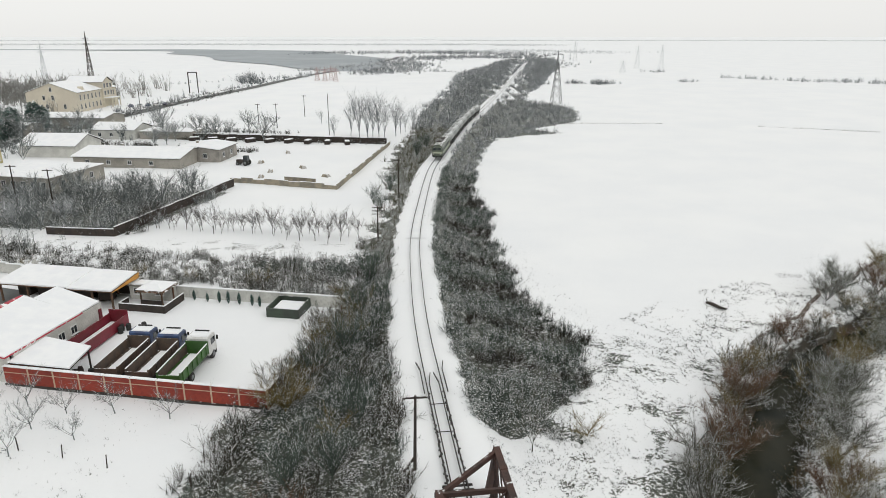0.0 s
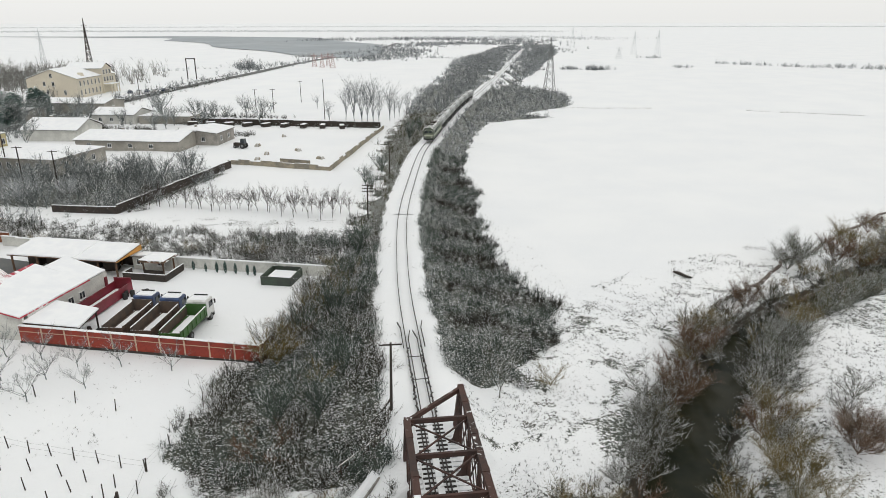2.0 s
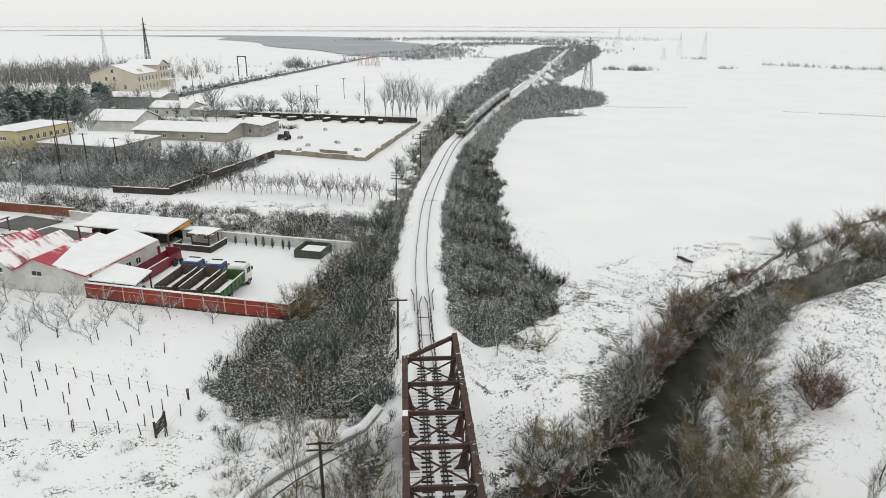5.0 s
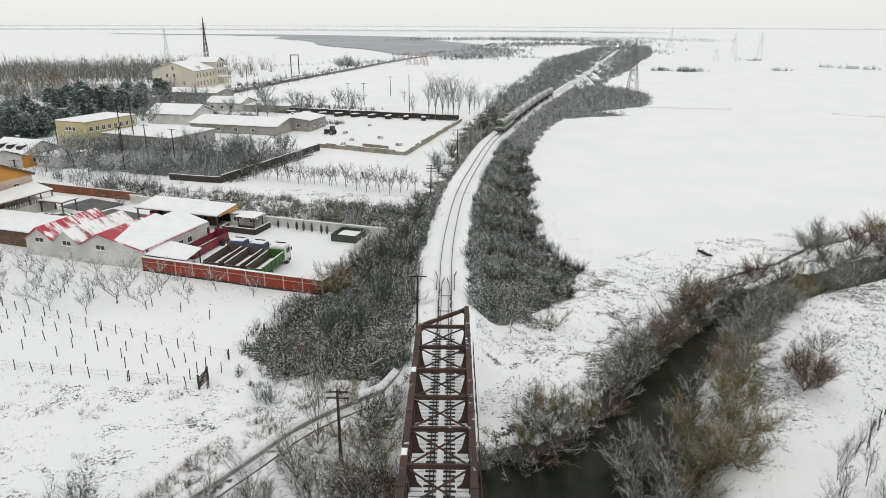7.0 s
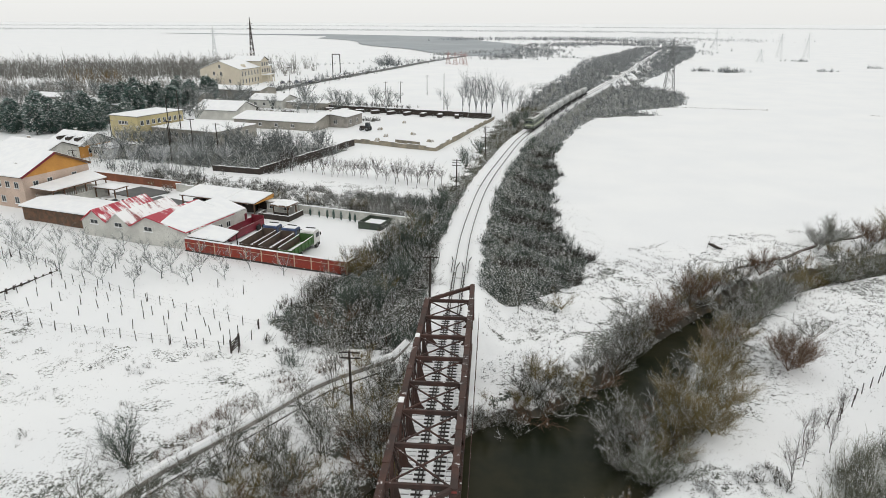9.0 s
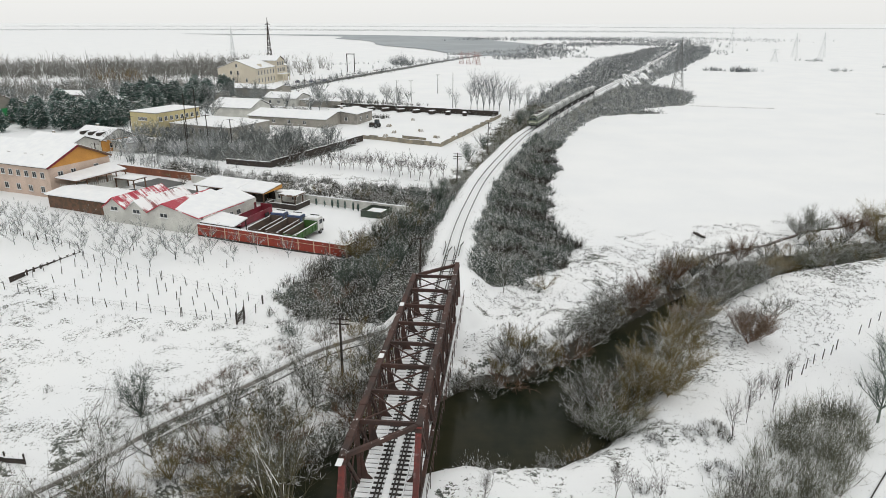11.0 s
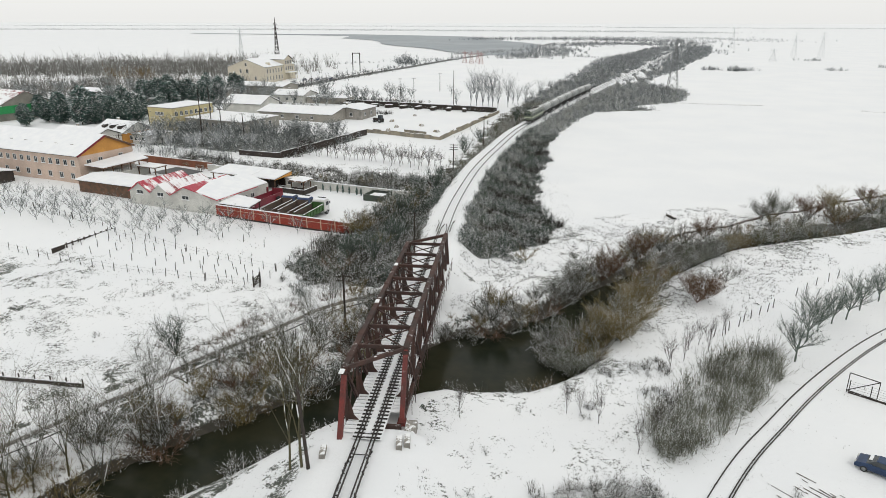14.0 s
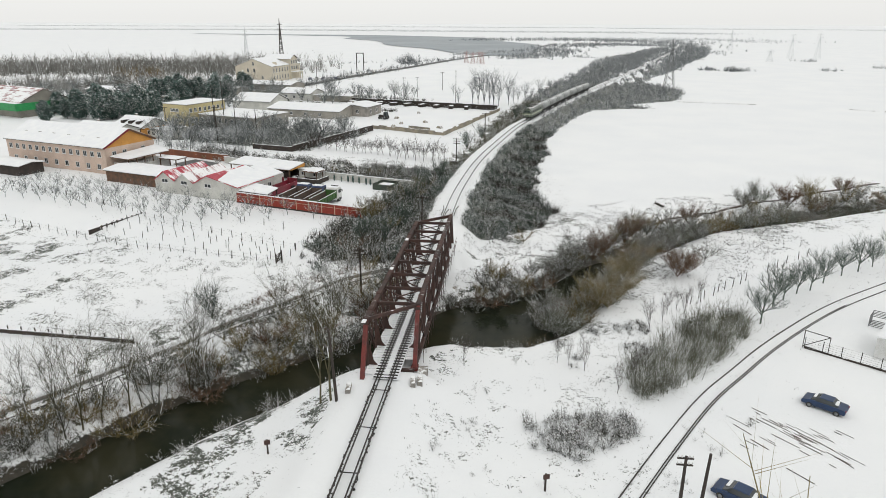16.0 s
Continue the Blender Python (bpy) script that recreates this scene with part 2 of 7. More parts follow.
# Blue-grey of distance haze put into the base colour of far plants.
M_hazeblue = twig_mat("haze_blue_wood", (0.19, 0.21, 0.22), (0.135, 0.155, 0.165), 0.2)
# Hoarfrost on the garden trees; painted distance haze on the far scrub.
M_hoarhaze = twig_mat("hoar_haze_wood", (0.46, 0.48, 0.49), (0.38, 0.40, 0.42), 0.30)
M_conifer = twig_mat("conifer_needles", (0.15, 0.24, 0.21), (0.10, 0.175, 0.155), 0.12)


# ---- mesh helpers ----
class Geo:
    def __init__(self):
        self.v, self.f = [], []

    def add(self, vs, fs):
        k = len(self.v)
        self.v += [tuple(x) for x in vs]
        self.f += [tuple(i + k for i in q) for q in fs]
        return self

    def box(self, c, d, rz=0.0, top=1.0):
        x, y, z = (a / 2 for a in d)
        a, b = math.cos(radians(rz)), math.sin(radians(rz))
        vs = []
        for sz, s in ((-1, 1.0), (1, top)):
            for sx, sy in ((-1, -1), (1, -1), (1, 1), (-1, 1)):
                px, py = sx * x * s, sy * y * s
                vs.append((c[0] + px * a - py * b, c[1] + px * b + py * a, c[2] + sz * z))
        return self.add(vs, [(3, 2, 1, 0), (4, 5, 6, 7), (0, 1, 5, 4), (1, 2, 6, 5), (2, 3, 7, 6), (3, 0, 4, 7)])

    def beam(self, a, b, w, h=None):
        h = h or w
        a, b = Vector(a), Vector(b)
        d = (b - a).normalized()
        s = d.cross(Vector((0, 0, 1)))
        s = s.normalized() if s.length > 1e-3 else Vector((1, 0, 0))
        u = s.cross(d).normalized()
        vs = [p + s * (i * w / 2) + u * (j * h / 2) for p in (a, b) for i, j in ((-1, -1), (1, -1), (1, 1), (-1, 1))]
        return self.add(vs, [(3, 2, 1, 0), (4, 5, 6, 7), (0, 1, 5, 4), (1, 2, 6, 5), (2, 3, 7, 6), (3, 0, 4, 7)])

    def tube(self, pts, radii, n=6):
        pts = [Vector(p) for p in pts]
        vs, fs = [], []
        for i, (p, r) in enumerate(zip(pts, radii)):
            d = (pts[min(i + 1, len(pts) - 1)] - pts[max(i - 1, 0)]).normalized()
            s = d.cross(Vector((0.31, 0.12, 0.94)))
            s = s.normalized() if s.length > 1e-3 else Vector((1, 0, 0))
            u = s.cross(d)
            vs += [p + (s * math.cos(6.2832 * k / n) + u * math.sin(6.2832 * k / n)) * r for k in range(n)]
            if i:
                o = (i - 1) * n
                fs += [(o + k, o + (k + 1) % n, o + n + (k + 1) % n, o + n + k) for k in range(n)]
        fs += [tuple(range(n))[::-1], tuple(range(len(vs) - n, len(vs)))]
        return self.add(vs, fs)

    def extrude(self, poly, d):
        n = len(poly)
        d = Vector(d)
        vs = [Vector(p) for p in poly] + [Vector(p) + d for p in poly]
        return self.add(vs, [tuple(range(n))[::-1], tuple(range(n, 2 * n))] + [(i, (i + 1) % n, n + (i + 1) % n, n + i) for i in range(n)])

    def mesh(self, name, material, smooth=False):
        me = bpy.data.meshes.new(name)
        me.from_pydata(self.v, [], self.f)
        me.materials.append(material)
        if smooth:
            me.polygons.foreach_set("use_smooth", [True] * len(me.polygons))
        me.update()
        return me


def part(name, g, material, parent, label="", at=None, smooth=False):
    me = g.mesh(name, material, smooth) if isinstance(g, Geo) else g
    ob = new(name, me)
    ob.parent = parent
    if at is not None:
        ob.matrix_local = at
    return tagged(ob, label) if label else ob


def thing(name, m, label, category, group="", kind=""):
    ob = new(name)
    ob.matrix_world = m
    ob.empty_display_size = 0.5
    return tagged(ob, label, category, group, kind)


def solid(name, g, material, label, category, group="", kind="", m=None, smooth=False):
    ob = new(name, g.mesh(name, material, smooth))
    if m is not None:
        ob.matrix_world = m
    return tagged(ob, label, category, group, kind)


rng = np.random.default_rng(5)

# ---- lie of the land ----
TRACK = np.array([(-400, 0), (0, 0), (55, 0), (66, 0.15), (77, 0.7), (94, 1.9), (109, 3.7), (120, 5.4), (140, 8.6), (157, 11.7), (171, 15.2),
                  (210, 25.5), (249, 36.5), (310, 56), (450, 98), (600, 142), (736, 182), (794, 199), (900, 240), (1100, 340)], float)
RIVER = np.array([(-140, -172), (-75, -90), (-46.5, -50), (-32, -28.2), (-22.3, -13.2), (-18.2, -7.2), (-13.3, -2.0), (-8.6, 2.6), (-4.2, 6.6), (0, 10.6), (8, 15.0), (14, 18.8),
                  (19, 27), (24, 35.8), (31, 44), (38, 51.6), (45, 58), (61, 66), (81, 77), (110, 94), (160, 119), (300, 189)], float)
WIDE = np.array([3.2, 3.2, 3.2, 3.1, 3.0, 3.0, 3.0, 3.0, 3.3, 4.3, 7.3, 6.0, 3.1, 2.3, 2.0, 1.9, 1.9, 1.9, 1.7, 1.6, 1.6, 1.6])
SIDING = np.array([(2, -62), (9, -43), (15.2, -30), (21.1, -19.6), (26.2, -11), (30.7, -4), (36.6, 3.5), (44.5, 12.7), (53.1, 21.2), (62.9, 29.2), (76, 38), (95, 48), (130, 62)], float)
WATER_Z = -4.9


def smooth_line(pts, n=8):
    out = []
    for i in range(len(pts) - 1):
        p0, p1, p2, p3 = pts[max(i - 1, 0)], pts[i], pts[i + 1], pts[min(i + 2, len(pts) - 1)]
        for k in range(n):
            t = k / n
            out.append(0.5 * (2 * p1 + (p2 - p0) * t + (2 * p0 - 5 * p1 + 4 * p2 - p3) * t * t + (3 * p1 - p0 - 3 * p2 + p3) * t ** 3))
    return np.array(out + [pts[-1]])


track_yx = smooth_line(TRACK, 6)
river_xy = smooth_line(RIVER, 5)
river_w = np.interp(np.linspace(0, len(WIDE) - 1, len(river_xy)), range(len(WIDE)), WIDE)
siding_xy = smooth_line(SIDING, 8)


def track_x(y):
    return np.interp(y, track_yx[:, 0], track_yx[:, 1])


def ease(a, b, x):
    t = np.clip((x - a) / (b - a), 0, 1)
    return t * t * (3 - 2 * t)


def to_line(x, y, line):
    """Distance to a line, the index of its nearest piece, and the side (positive: left of its run)."""
    best, idx, side = np.full(x.shape, 1e9), np.zeros(x.shape, int), np.zeros(x.shape)
    for i in range(len(line) - 1):
        a, d = line[i], line[i + 1] - line[i]
        t = np.clip(((x - a[0]) * d[0] + (y - a[1]) * d[1]) / (d @ d), 0, 1)
        ex, ey = x - a[0] - t * d[0], y - a[1] - t * d[1]
        r = np.hypot(ex, ey)
        near = r < best
        best, idx, side = np.where(near, r, best), np.where(near, i, idx), np.where(near, d[0] * ey - d[1] * ex, side)
    return best, idx, np.sign(side)


def height(x, y):
    """Height of the ground, for arrays."""
    x, y = np.asarray(x, float), np.asarray(y, float)
    xc = track_x(y)
    r, i, side = to_line(x, y, river_xy)
    north = -3.0 + 1.0 * ease(34, 48, y) * ease(2, -6, x - xc)
    south = -2.2 + 0.5 * ease(14, 4, np.abs(x)) - 0.9 * ease(-4, -12, x)
    z = np.where(side > 0, north, south)
    z += 0.10 * np.sin(x * 0.31 + 1.3 * np.sin(y * 0.17)) * np.sin(y * 0.27 + 0.6) * (np.abs(x - xc) < 400)
    d = np.abs(x - xc)
    bank = -0.42 + (z + 0.42) * ease(2.7, 6.5, d)
    z = np.where((y < -4) | (y > 33) | (r > 16), bank, z)
    w = river_w[np.minimum(i, len(river_w) - 1)]
    z = z + (WATER_Z - 1.2 - z) * ease(w + np.where(side > 0, 2.6, 4.6), w - 1.6, r)
    return z


def ground_z(x, y):
    return float(height(np.array([x]), np.array([y]))[0])


def axis_steps(lo, hi, step_, far):
    mid = list(np.arange(lo, hi + 0.01, step_))
    for s, end in ((-1, lo), (1, hi)):
        d, p, run = step_, end, []
        while abs(p) < far:
            d *= 1.14
            p += s * d
            run.append(p)
        mid = run[::-1] + mid if s < 0 else mid + run
    return np.array(mid)


RIGHT_Y = [44, 47, 53, 61.6, 66, 77.5, 86, 108, 121, 142, 165, 197, 222, 232, 243, 262, 300, 328, 350, 377, 450, 686, 900]
RIGHT_X = [5, 10, 16, 19.4, 19, 16, 16.2, 17, 20, 19.3, 25, 33, 42, 70, 60, 84, 97, 96, 86, 92, 120, 204, 262]
LEFT_Y = [14, 20, 24, 31, 36, 42, 49, 52, 57, 66, 76, 84, 93, 110, 131, 160, 192, 240, 294, 420, 558, 900]
LEFT_X = [-9, -13, -16, -21.5, -22, -21.5, -20, -15.5, -14.5, -13, -9.5, -9, -7.5, -5, -0.5, 0, 4, 14, 22, 52, 78, 200]


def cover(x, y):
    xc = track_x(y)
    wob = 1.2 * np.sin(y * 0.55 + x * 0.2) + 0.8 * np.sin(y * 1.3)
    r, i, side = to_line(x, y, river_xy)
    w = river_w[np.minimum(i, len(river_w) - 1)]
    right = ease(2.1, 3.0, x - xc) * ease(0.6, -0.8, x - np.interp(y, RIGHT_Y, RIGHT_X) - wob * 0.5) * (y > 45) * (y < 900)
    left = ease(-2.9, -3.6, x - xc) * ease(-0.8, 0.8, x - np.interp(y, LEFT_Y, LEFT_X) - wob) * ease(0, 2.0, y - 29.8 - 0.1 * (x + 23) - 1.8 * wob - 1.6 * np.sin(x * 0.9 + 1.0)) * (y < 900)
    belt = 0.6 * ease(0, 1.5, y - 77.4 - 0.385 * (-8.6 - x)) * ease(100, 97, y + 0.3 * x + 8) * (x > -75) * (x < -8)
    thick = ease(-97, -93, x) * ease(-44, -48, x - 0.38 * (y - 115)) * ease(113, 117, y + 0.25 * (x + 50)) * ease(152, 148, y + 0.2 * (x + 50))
    # bank undergrowth; raised west of the bridge to paint shade under the brush
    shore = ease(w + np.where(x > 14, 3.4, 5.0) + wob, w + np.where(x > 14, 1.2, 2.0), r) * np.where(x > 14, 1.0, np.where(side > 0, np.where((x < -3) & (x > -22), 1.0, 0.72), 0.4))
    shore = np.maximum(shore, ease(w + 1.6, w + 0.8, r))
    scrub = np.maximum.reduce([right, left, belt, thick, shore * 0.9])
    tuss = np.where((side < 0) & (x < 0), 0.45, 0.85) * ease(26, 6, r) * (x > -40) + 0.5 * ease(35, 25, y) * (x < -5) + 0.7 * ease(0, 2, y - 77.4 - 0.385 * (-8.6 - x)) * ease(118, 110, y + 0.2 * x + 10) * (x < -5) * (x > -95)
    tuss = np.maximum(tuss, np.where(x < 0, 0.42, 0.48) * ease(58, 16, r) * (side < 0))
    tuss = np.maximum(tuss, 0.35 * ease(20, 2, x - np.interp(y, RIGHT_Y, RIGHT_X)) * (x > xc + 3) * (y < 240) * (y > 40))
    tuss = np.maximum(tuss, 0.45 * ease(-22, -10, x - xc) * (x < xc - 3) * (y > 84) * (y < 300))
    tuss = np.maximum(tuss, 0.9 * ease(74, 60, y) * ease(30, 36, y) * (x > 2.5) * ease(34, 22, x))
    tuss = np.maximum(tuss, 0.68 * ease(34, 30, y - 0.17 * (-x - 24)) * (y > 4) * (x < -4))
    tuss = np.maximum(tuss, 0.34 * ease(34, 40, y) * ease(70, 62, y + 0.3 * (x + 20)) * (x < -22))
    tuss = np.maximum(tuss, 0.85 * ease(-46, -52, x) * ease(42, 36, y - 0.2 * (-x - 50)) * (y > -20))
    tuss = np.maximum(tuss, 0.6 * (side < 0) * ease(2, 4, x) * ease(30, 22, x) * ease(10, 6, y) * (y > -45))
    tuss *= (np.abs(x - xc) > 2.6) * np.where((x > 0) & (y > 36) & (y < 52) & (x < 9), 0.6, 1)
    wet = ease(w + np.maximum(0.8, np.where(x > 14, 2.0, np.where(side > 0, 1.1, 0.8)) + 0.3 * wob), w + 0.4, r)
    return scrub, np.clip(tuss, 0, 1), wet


xs, ys = axis_steps(-64, 84, 0.95, 4950), axis_steps(-60, 125, 0.95, 4950)
ys = np.r_[ys[ys <= 125], np.arange(127, 330, 2.2), ys[ys > 331]]
gx, gy = np.meshgrid(xs, ys)
gz = height(gx.ravel(), gy.ravel())
me = bpy.data.meshes.new("ground")
nx, ny = len(xs), len(ys)
vid = np.arange(nx * ny).reshape(ny, nx)
quads = np.stack([vid[:-1, :-1], vid[:-1, 1:], vid[1:, 1:], vid[1:, :-1]], -1).reshape(-1, 4)
me.from_pydata(np.stack([gx.ravel(), gy.ravel(), gz], -1).tolist(), [], quads.tolist())
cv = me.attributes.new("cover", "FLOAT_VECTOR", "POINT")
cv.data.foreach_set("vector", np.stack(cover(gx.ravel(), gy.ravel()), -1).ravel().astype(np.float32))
me.polygons.foreach_set("use_smooth", [True] * len(me.polygons))
me.materials.append(M_ground)
tagged(new("ground", me), "flat snow-covered farmland with brushy river banks", "ground", kind="structure")

g = Geo()
n = len(river_xy)
dirs = np.gradient(river_xy, axis=0)
nrm = np.stack([-dirs[:, 1], dirs[:, 0]], -1) / np.hypot(dirs[:, 0], dirs[:, 1])[:, None]
wv = river_w[:, None] + 2.5
lv, rv = river_xy + nrm * wv, river_xy - nrm * wv
g.add([(*p, WATER_Z) for p in lv] + [(*p, WATER_Z) for p in rv], [(i, n + i, n + i + 1, i + 1) for i in range(n - 1)])
solid("water", g, M_water, "murky green-brown river water between brushy banks", "river", kind="structure")

# ---- frozen lake and dark ploughland far off ----
M_ice = mat("grey_lake_water", (0.24, 0.275, 0.30), (0.30, 0.335, 0.355), 0.5, 0, 0.01, 0.05, 0)


def flat_band(name, pts, widths, z, material, label, category):
    p = smooth_line(np.array(pts, float), 6)
    w = np.interp(np.linspace(0, len(widths) - 1, len(p)), range(len(widths)), widths)
    w = w * (1 + 0.10 * np.sin(np.arange(len(p)) * 0.8))
    d = np.gradient(p, axis=0)
    s = np.stack([-d[:, 1], d[:, 0]], -1) / np.hypot(d[:, 0], d[:, 1])[:, None] * w[:, None]
    k = len(p)
    g = Geo().add([(*q, z) for q in p + s] + [(*q, z) for q in p - s], [(i, k + i, k + i + 1, i + 1) for i in range(k - 1)])
    return solid(name, g, material, label, category, kind="structure")


flat_band("lake", [(-760, 1520), (-533, 1455), (-333, 1405), (-190, 1240), (-85, 960), (-30, 760), (-14, 630)], [12, 26, 60, 125, 105, 66, 10], -1.5, M_ice, "grey frozen lake on the plain", "lake")


# ---- railway ----
def rail_strip(line_xy, off, z, w=0.075, h=0.16):
    """A rail that follows a line at a sideways distance."""
    d = np.gradient(line_xy, axis=0)
    s = np.stack([d[:, 1], -d[:, 0]], -1) / np.hypot(d[:, 0], d[:, 1])[:, None]
    g = Geo()
    rows = []
    for o, dz in ((off - w / 2, -h), (off - w / 2, 0), (off + w / 2, 0), (off + w / 2, -h)):
        p = line_xy + s * o
        rows.append([(a, b, zz + dz) for (a, b), zz in zip(p, z)])
    n = len(line_xy)
    vs = [r[i] for i in range(n) for r in rows]
    g.add(vs, [(4 * i + k, 4 * i + (k + 1) % 4, 4 * i + 4 + (k + 1) % 4, 4 * i + 4 + k) for i in range(n - 1) for k in range(4)])
    return g


main_xy = np.array([(track_x(y), y) for y in np.r_[np.arange(-110, 60, 5), np.arange(60, 420, 6), np.arange(420, 1000, 25)]])
railway = thing("railway_track", pose(0, 0, 0), "single-track railway, rails bare in the snow", "railway", kind="structure")
zr = np.zeros(len(main_xy))
for off in (-0.755, 0.755):
    part("rail", rail_strip(main_xy, off, zr, 0.09), M_rail, railway)
guard_xy = np.array([(0.0, y) for y in np.arange(-26, 51.6, 2.5)])
for s in (-1, 1):
    g = rail_strip(guard_xy, s * 0.47, np.full(len(guard_xy), -0.01), 0.08)
    g.beam((s * 0.47, 51.4, -0.08), (s * 0.16, 53.4, -0.1), 0.08, 0.14)
    part("guard_rail", g, M_rail, railway)
    g = Geo()
    g.beam((s * 1.12, 49.5, -0.06), (s * 1.12, 54.0, -0.06), 0.09, 0.16).beam((s * 1.12, 54.0, -0.06), (s * 1.4, 55.6, -0.06), 0.09, 0.16)
    part("flared_guard_end", g, M_rail, railway)
for y in (43.0, 47.5, -9, -15, -21):
    part("tie_bar", Geo().beam((-0.75, y, -0.1), (0.75, y, -0.1), 0.06), M_rail, railway)
# sleeper ends that show through the snow off the bridge
sl = Geo().box((0, 0, -0.24), (2.3, 0.22, 0.16)).mesh("sleeper", M_sleeper)
rnd = random.Random(3)
for y in np.arange(-6.6, 36.0, 0.56):
    part("sleeper", sl, None, railway, at=pose(rnd.uniform(-0.05, 0.05), y, 0, 0, 0, rnd.uniform(-0.6, 0.6)))
bed_xy = np.array([(track_x(y), y) for y in np.arange(100, 1000, 8)])
part("trackbed", rail_strip(bed_xy, 0.0, np.full(len(bed_xy), -0.30), 3.4, 0.5), M_snow, railway, "snow-covered trackbed")
# crumbs of ballast and sleeper edges beside the rails
g = Geo()
for y in np.arange(-60, 50, 0.28):
    for o in (-0.755, 0.755):
        if rnd.random() < 0.75 and not -8 < y < 36:
            g.box((o + rnd.uniform(-0.11, 0.11), y, -0.16), (rnd.uniform(0.05, 0.2), rnd.uniform(0.08, 0.2), 0.1), rnd.uniform(0, 90))
part("ballast", g, M_sleeper, railway)

siding = thing("siding_track", pose(0, 0, 0), "curved siding, thin rails half buried in snow", "railway", kind="structure")
zs = height(siding_xy[:, 0], siding_xy[:, 1]) + 0.09
for off in (-0.75, 0.75):
    part("rail", rail_strip(siding_xy, off, zs, 0.08), M_rail, siding)
part("guard_rail", rail_strip(siding_xy[20:66], 0.55, zs[20:66], 0.08), M_rail, siding)

# ---- truss bridge ----
bridge = thing("truss_bridge", pose(0, 0, 0), "skewed rusty riveted steel truss railway bridge over the river", "bridge")
PAN, TOP, LOW = 4.12, 4.75, -0.95
SIDES = ((-2.27, -4.05), (2.27, 0.0))
for sx, y0 in SIDES:
    tops = [y0 + PAN * i for i in range(9)]
    e0, e1 = y0 - 2.8, tops[-1] + 2.8
    in_ = 1 if sx < 0 else -1
    g = Geo().beam((sx, y0 - 0.25, TOP), (sx, tops[-1] + 0.25, TOP), 0.46, 0.36)
    for k in range(8):
        g.box((sx, y0 + PAN * (k + 0.5), TOP + 0.2), (0.52, 0.5, 0.04))
    part("top_chord", g, M_rust, bridge)
    part("bottom_chord", Geo().beam((sx, e0, LOW), (sx, e1, LOW), 0.38, 0.5), M_rust, bridge)
    for ya, yb, m in ((y0, e0, M_redsteel), (tops[-1], e1, M_rust)):
        g = Geo().beam((sx, ya, TOP), (sx, yb, LOW), 0.42, 0.42)
        g.box((sx, yb, LOW - 0.1), (0.7, 0.9, 0.35))
        part("end_post", g, m, bridge, "faded red end post" if m is M_redsteel else "")
    for i, y in enumerate(tops):
        g = Geo()
        for o in (-0.13, 0.13):
            g.beam((sx, y + o, LOW), (sx, y + o, TOP), 0.24, 0.07)
        g.beam((sx, y, LOW + 1.2), (sx, y, LOW + 1.35), 0.2, 0.3).beam((sx, y, LOW + 3.2), (sx, y, LOW + 3.35), 0.2, 0.3)
        part("vertical_post", g, M_rust, bridge)
        # knee plates between cross girder and post
        part("knee_bracket", Geo().extrude([(sx, y - 0.03, LOW + 0.2), (sx + in_ * 1.0, y - 0.03, -0.25), (sx + in_ * 0.62, y - 0.03, 0.2), (sx + in_ * 0.15, y - 0.03, 2.2), (sx, y - 0.03, 2.2)], (0, 0.06, 0)), M_rust, bridge)
        part("gusset_plate", Geo().box((sx + in_ * 0.0, y, TOP - 0.3), (0.5, 0.9, 0.3)), M_rust, bridge)
        part("top_knee", Geo().extrude([(sx, y - 0.04, TOP - 0.1), (sx + in_ * 0.6, y - 0.04, TOP - 0.1), (sx, y - 0.04, TOP - 1.0)], (0, 0.08, 0)), M_rust, bridge)
    for i in range(8):
        a, b = tops[i], tops[i + 1]
        lo, hi = (a, b) if i >= 4 else (b, a)
        g = Geo()
        for o in (-0.1, 0.1):
            g.beam((sx + o, lo, LOW), (sx + o, hi, TOP), 0.06, 0.26)
        part("diagonal", g, M_rust, bridge)
        part("lattice_stay", Geo().beam((sx, hi, LOW + 0.1), (sx, lo, TOP - 0.1), 0.09, 0.12), M_rust, bridge)
    # handrail of the outer walkway
    g = Geo()
    ox = sx - in_ * 0.75
    for z in (0.15, 0.75):
        g.beam((ox, e0 + 1, z), (ox, e1 - 1, z), 0.04)
    for y in np.arange(e0 + 1, e1 - 0.5, 2.06):
        g.beam((ox, y, LOW), (ox, y, 0.78), 0.05)
    if sx > 0:
        part("handrail", g, M_rust, bridge)
# top cross beams, wind bracing and skew portals
for i in range(9):
    y = -4.05 + PAN * i
    if i > 0:
        part("cross_beam", Geo().beam((-2.3, y, TOP - 0.05), (2.3, y, TOP - 0.05), 0.2, 0.34), M_rust, bridge)
    if 1 <= i < 9:
        for s in (-1, 1):
            if i < 8:
                part("wind_brace", Geo().beam((-2.2 * s, y, TOP - 0.1), (2.2 * s, y + PAN, TOP - 0.1), 0.1, 0.1), M_rust, bridge)
    part("cross_girder", Geo().beam((-2.4, y, LOW + 0.1), (2.4, y, LOW + 0.1), 0.3, 0.6), M_rust, bridge)
for ya, yb, m in ((-4.05, 0.0, M_rust), (-4.05 + 8 * PAN, 8 * PAN, M_rust)):
    part("portal_beam", Geo().beam((-2.27, ya, TOP - 0.05), (2.27, yb, TOP - 0.05), 0.24, 0.36), m, bridge)
for o in (-0.85, 0.85):
    part("stringer", Geo().beam((o, -6.5, -0.6), (o, 36, -0.6), 0.25, 0.5), M_rust, bridge)
plank = Geo().box((0, 0, 0), (0.98, 0.44, 0.06)).mesh("walkway_plank", M_snow)
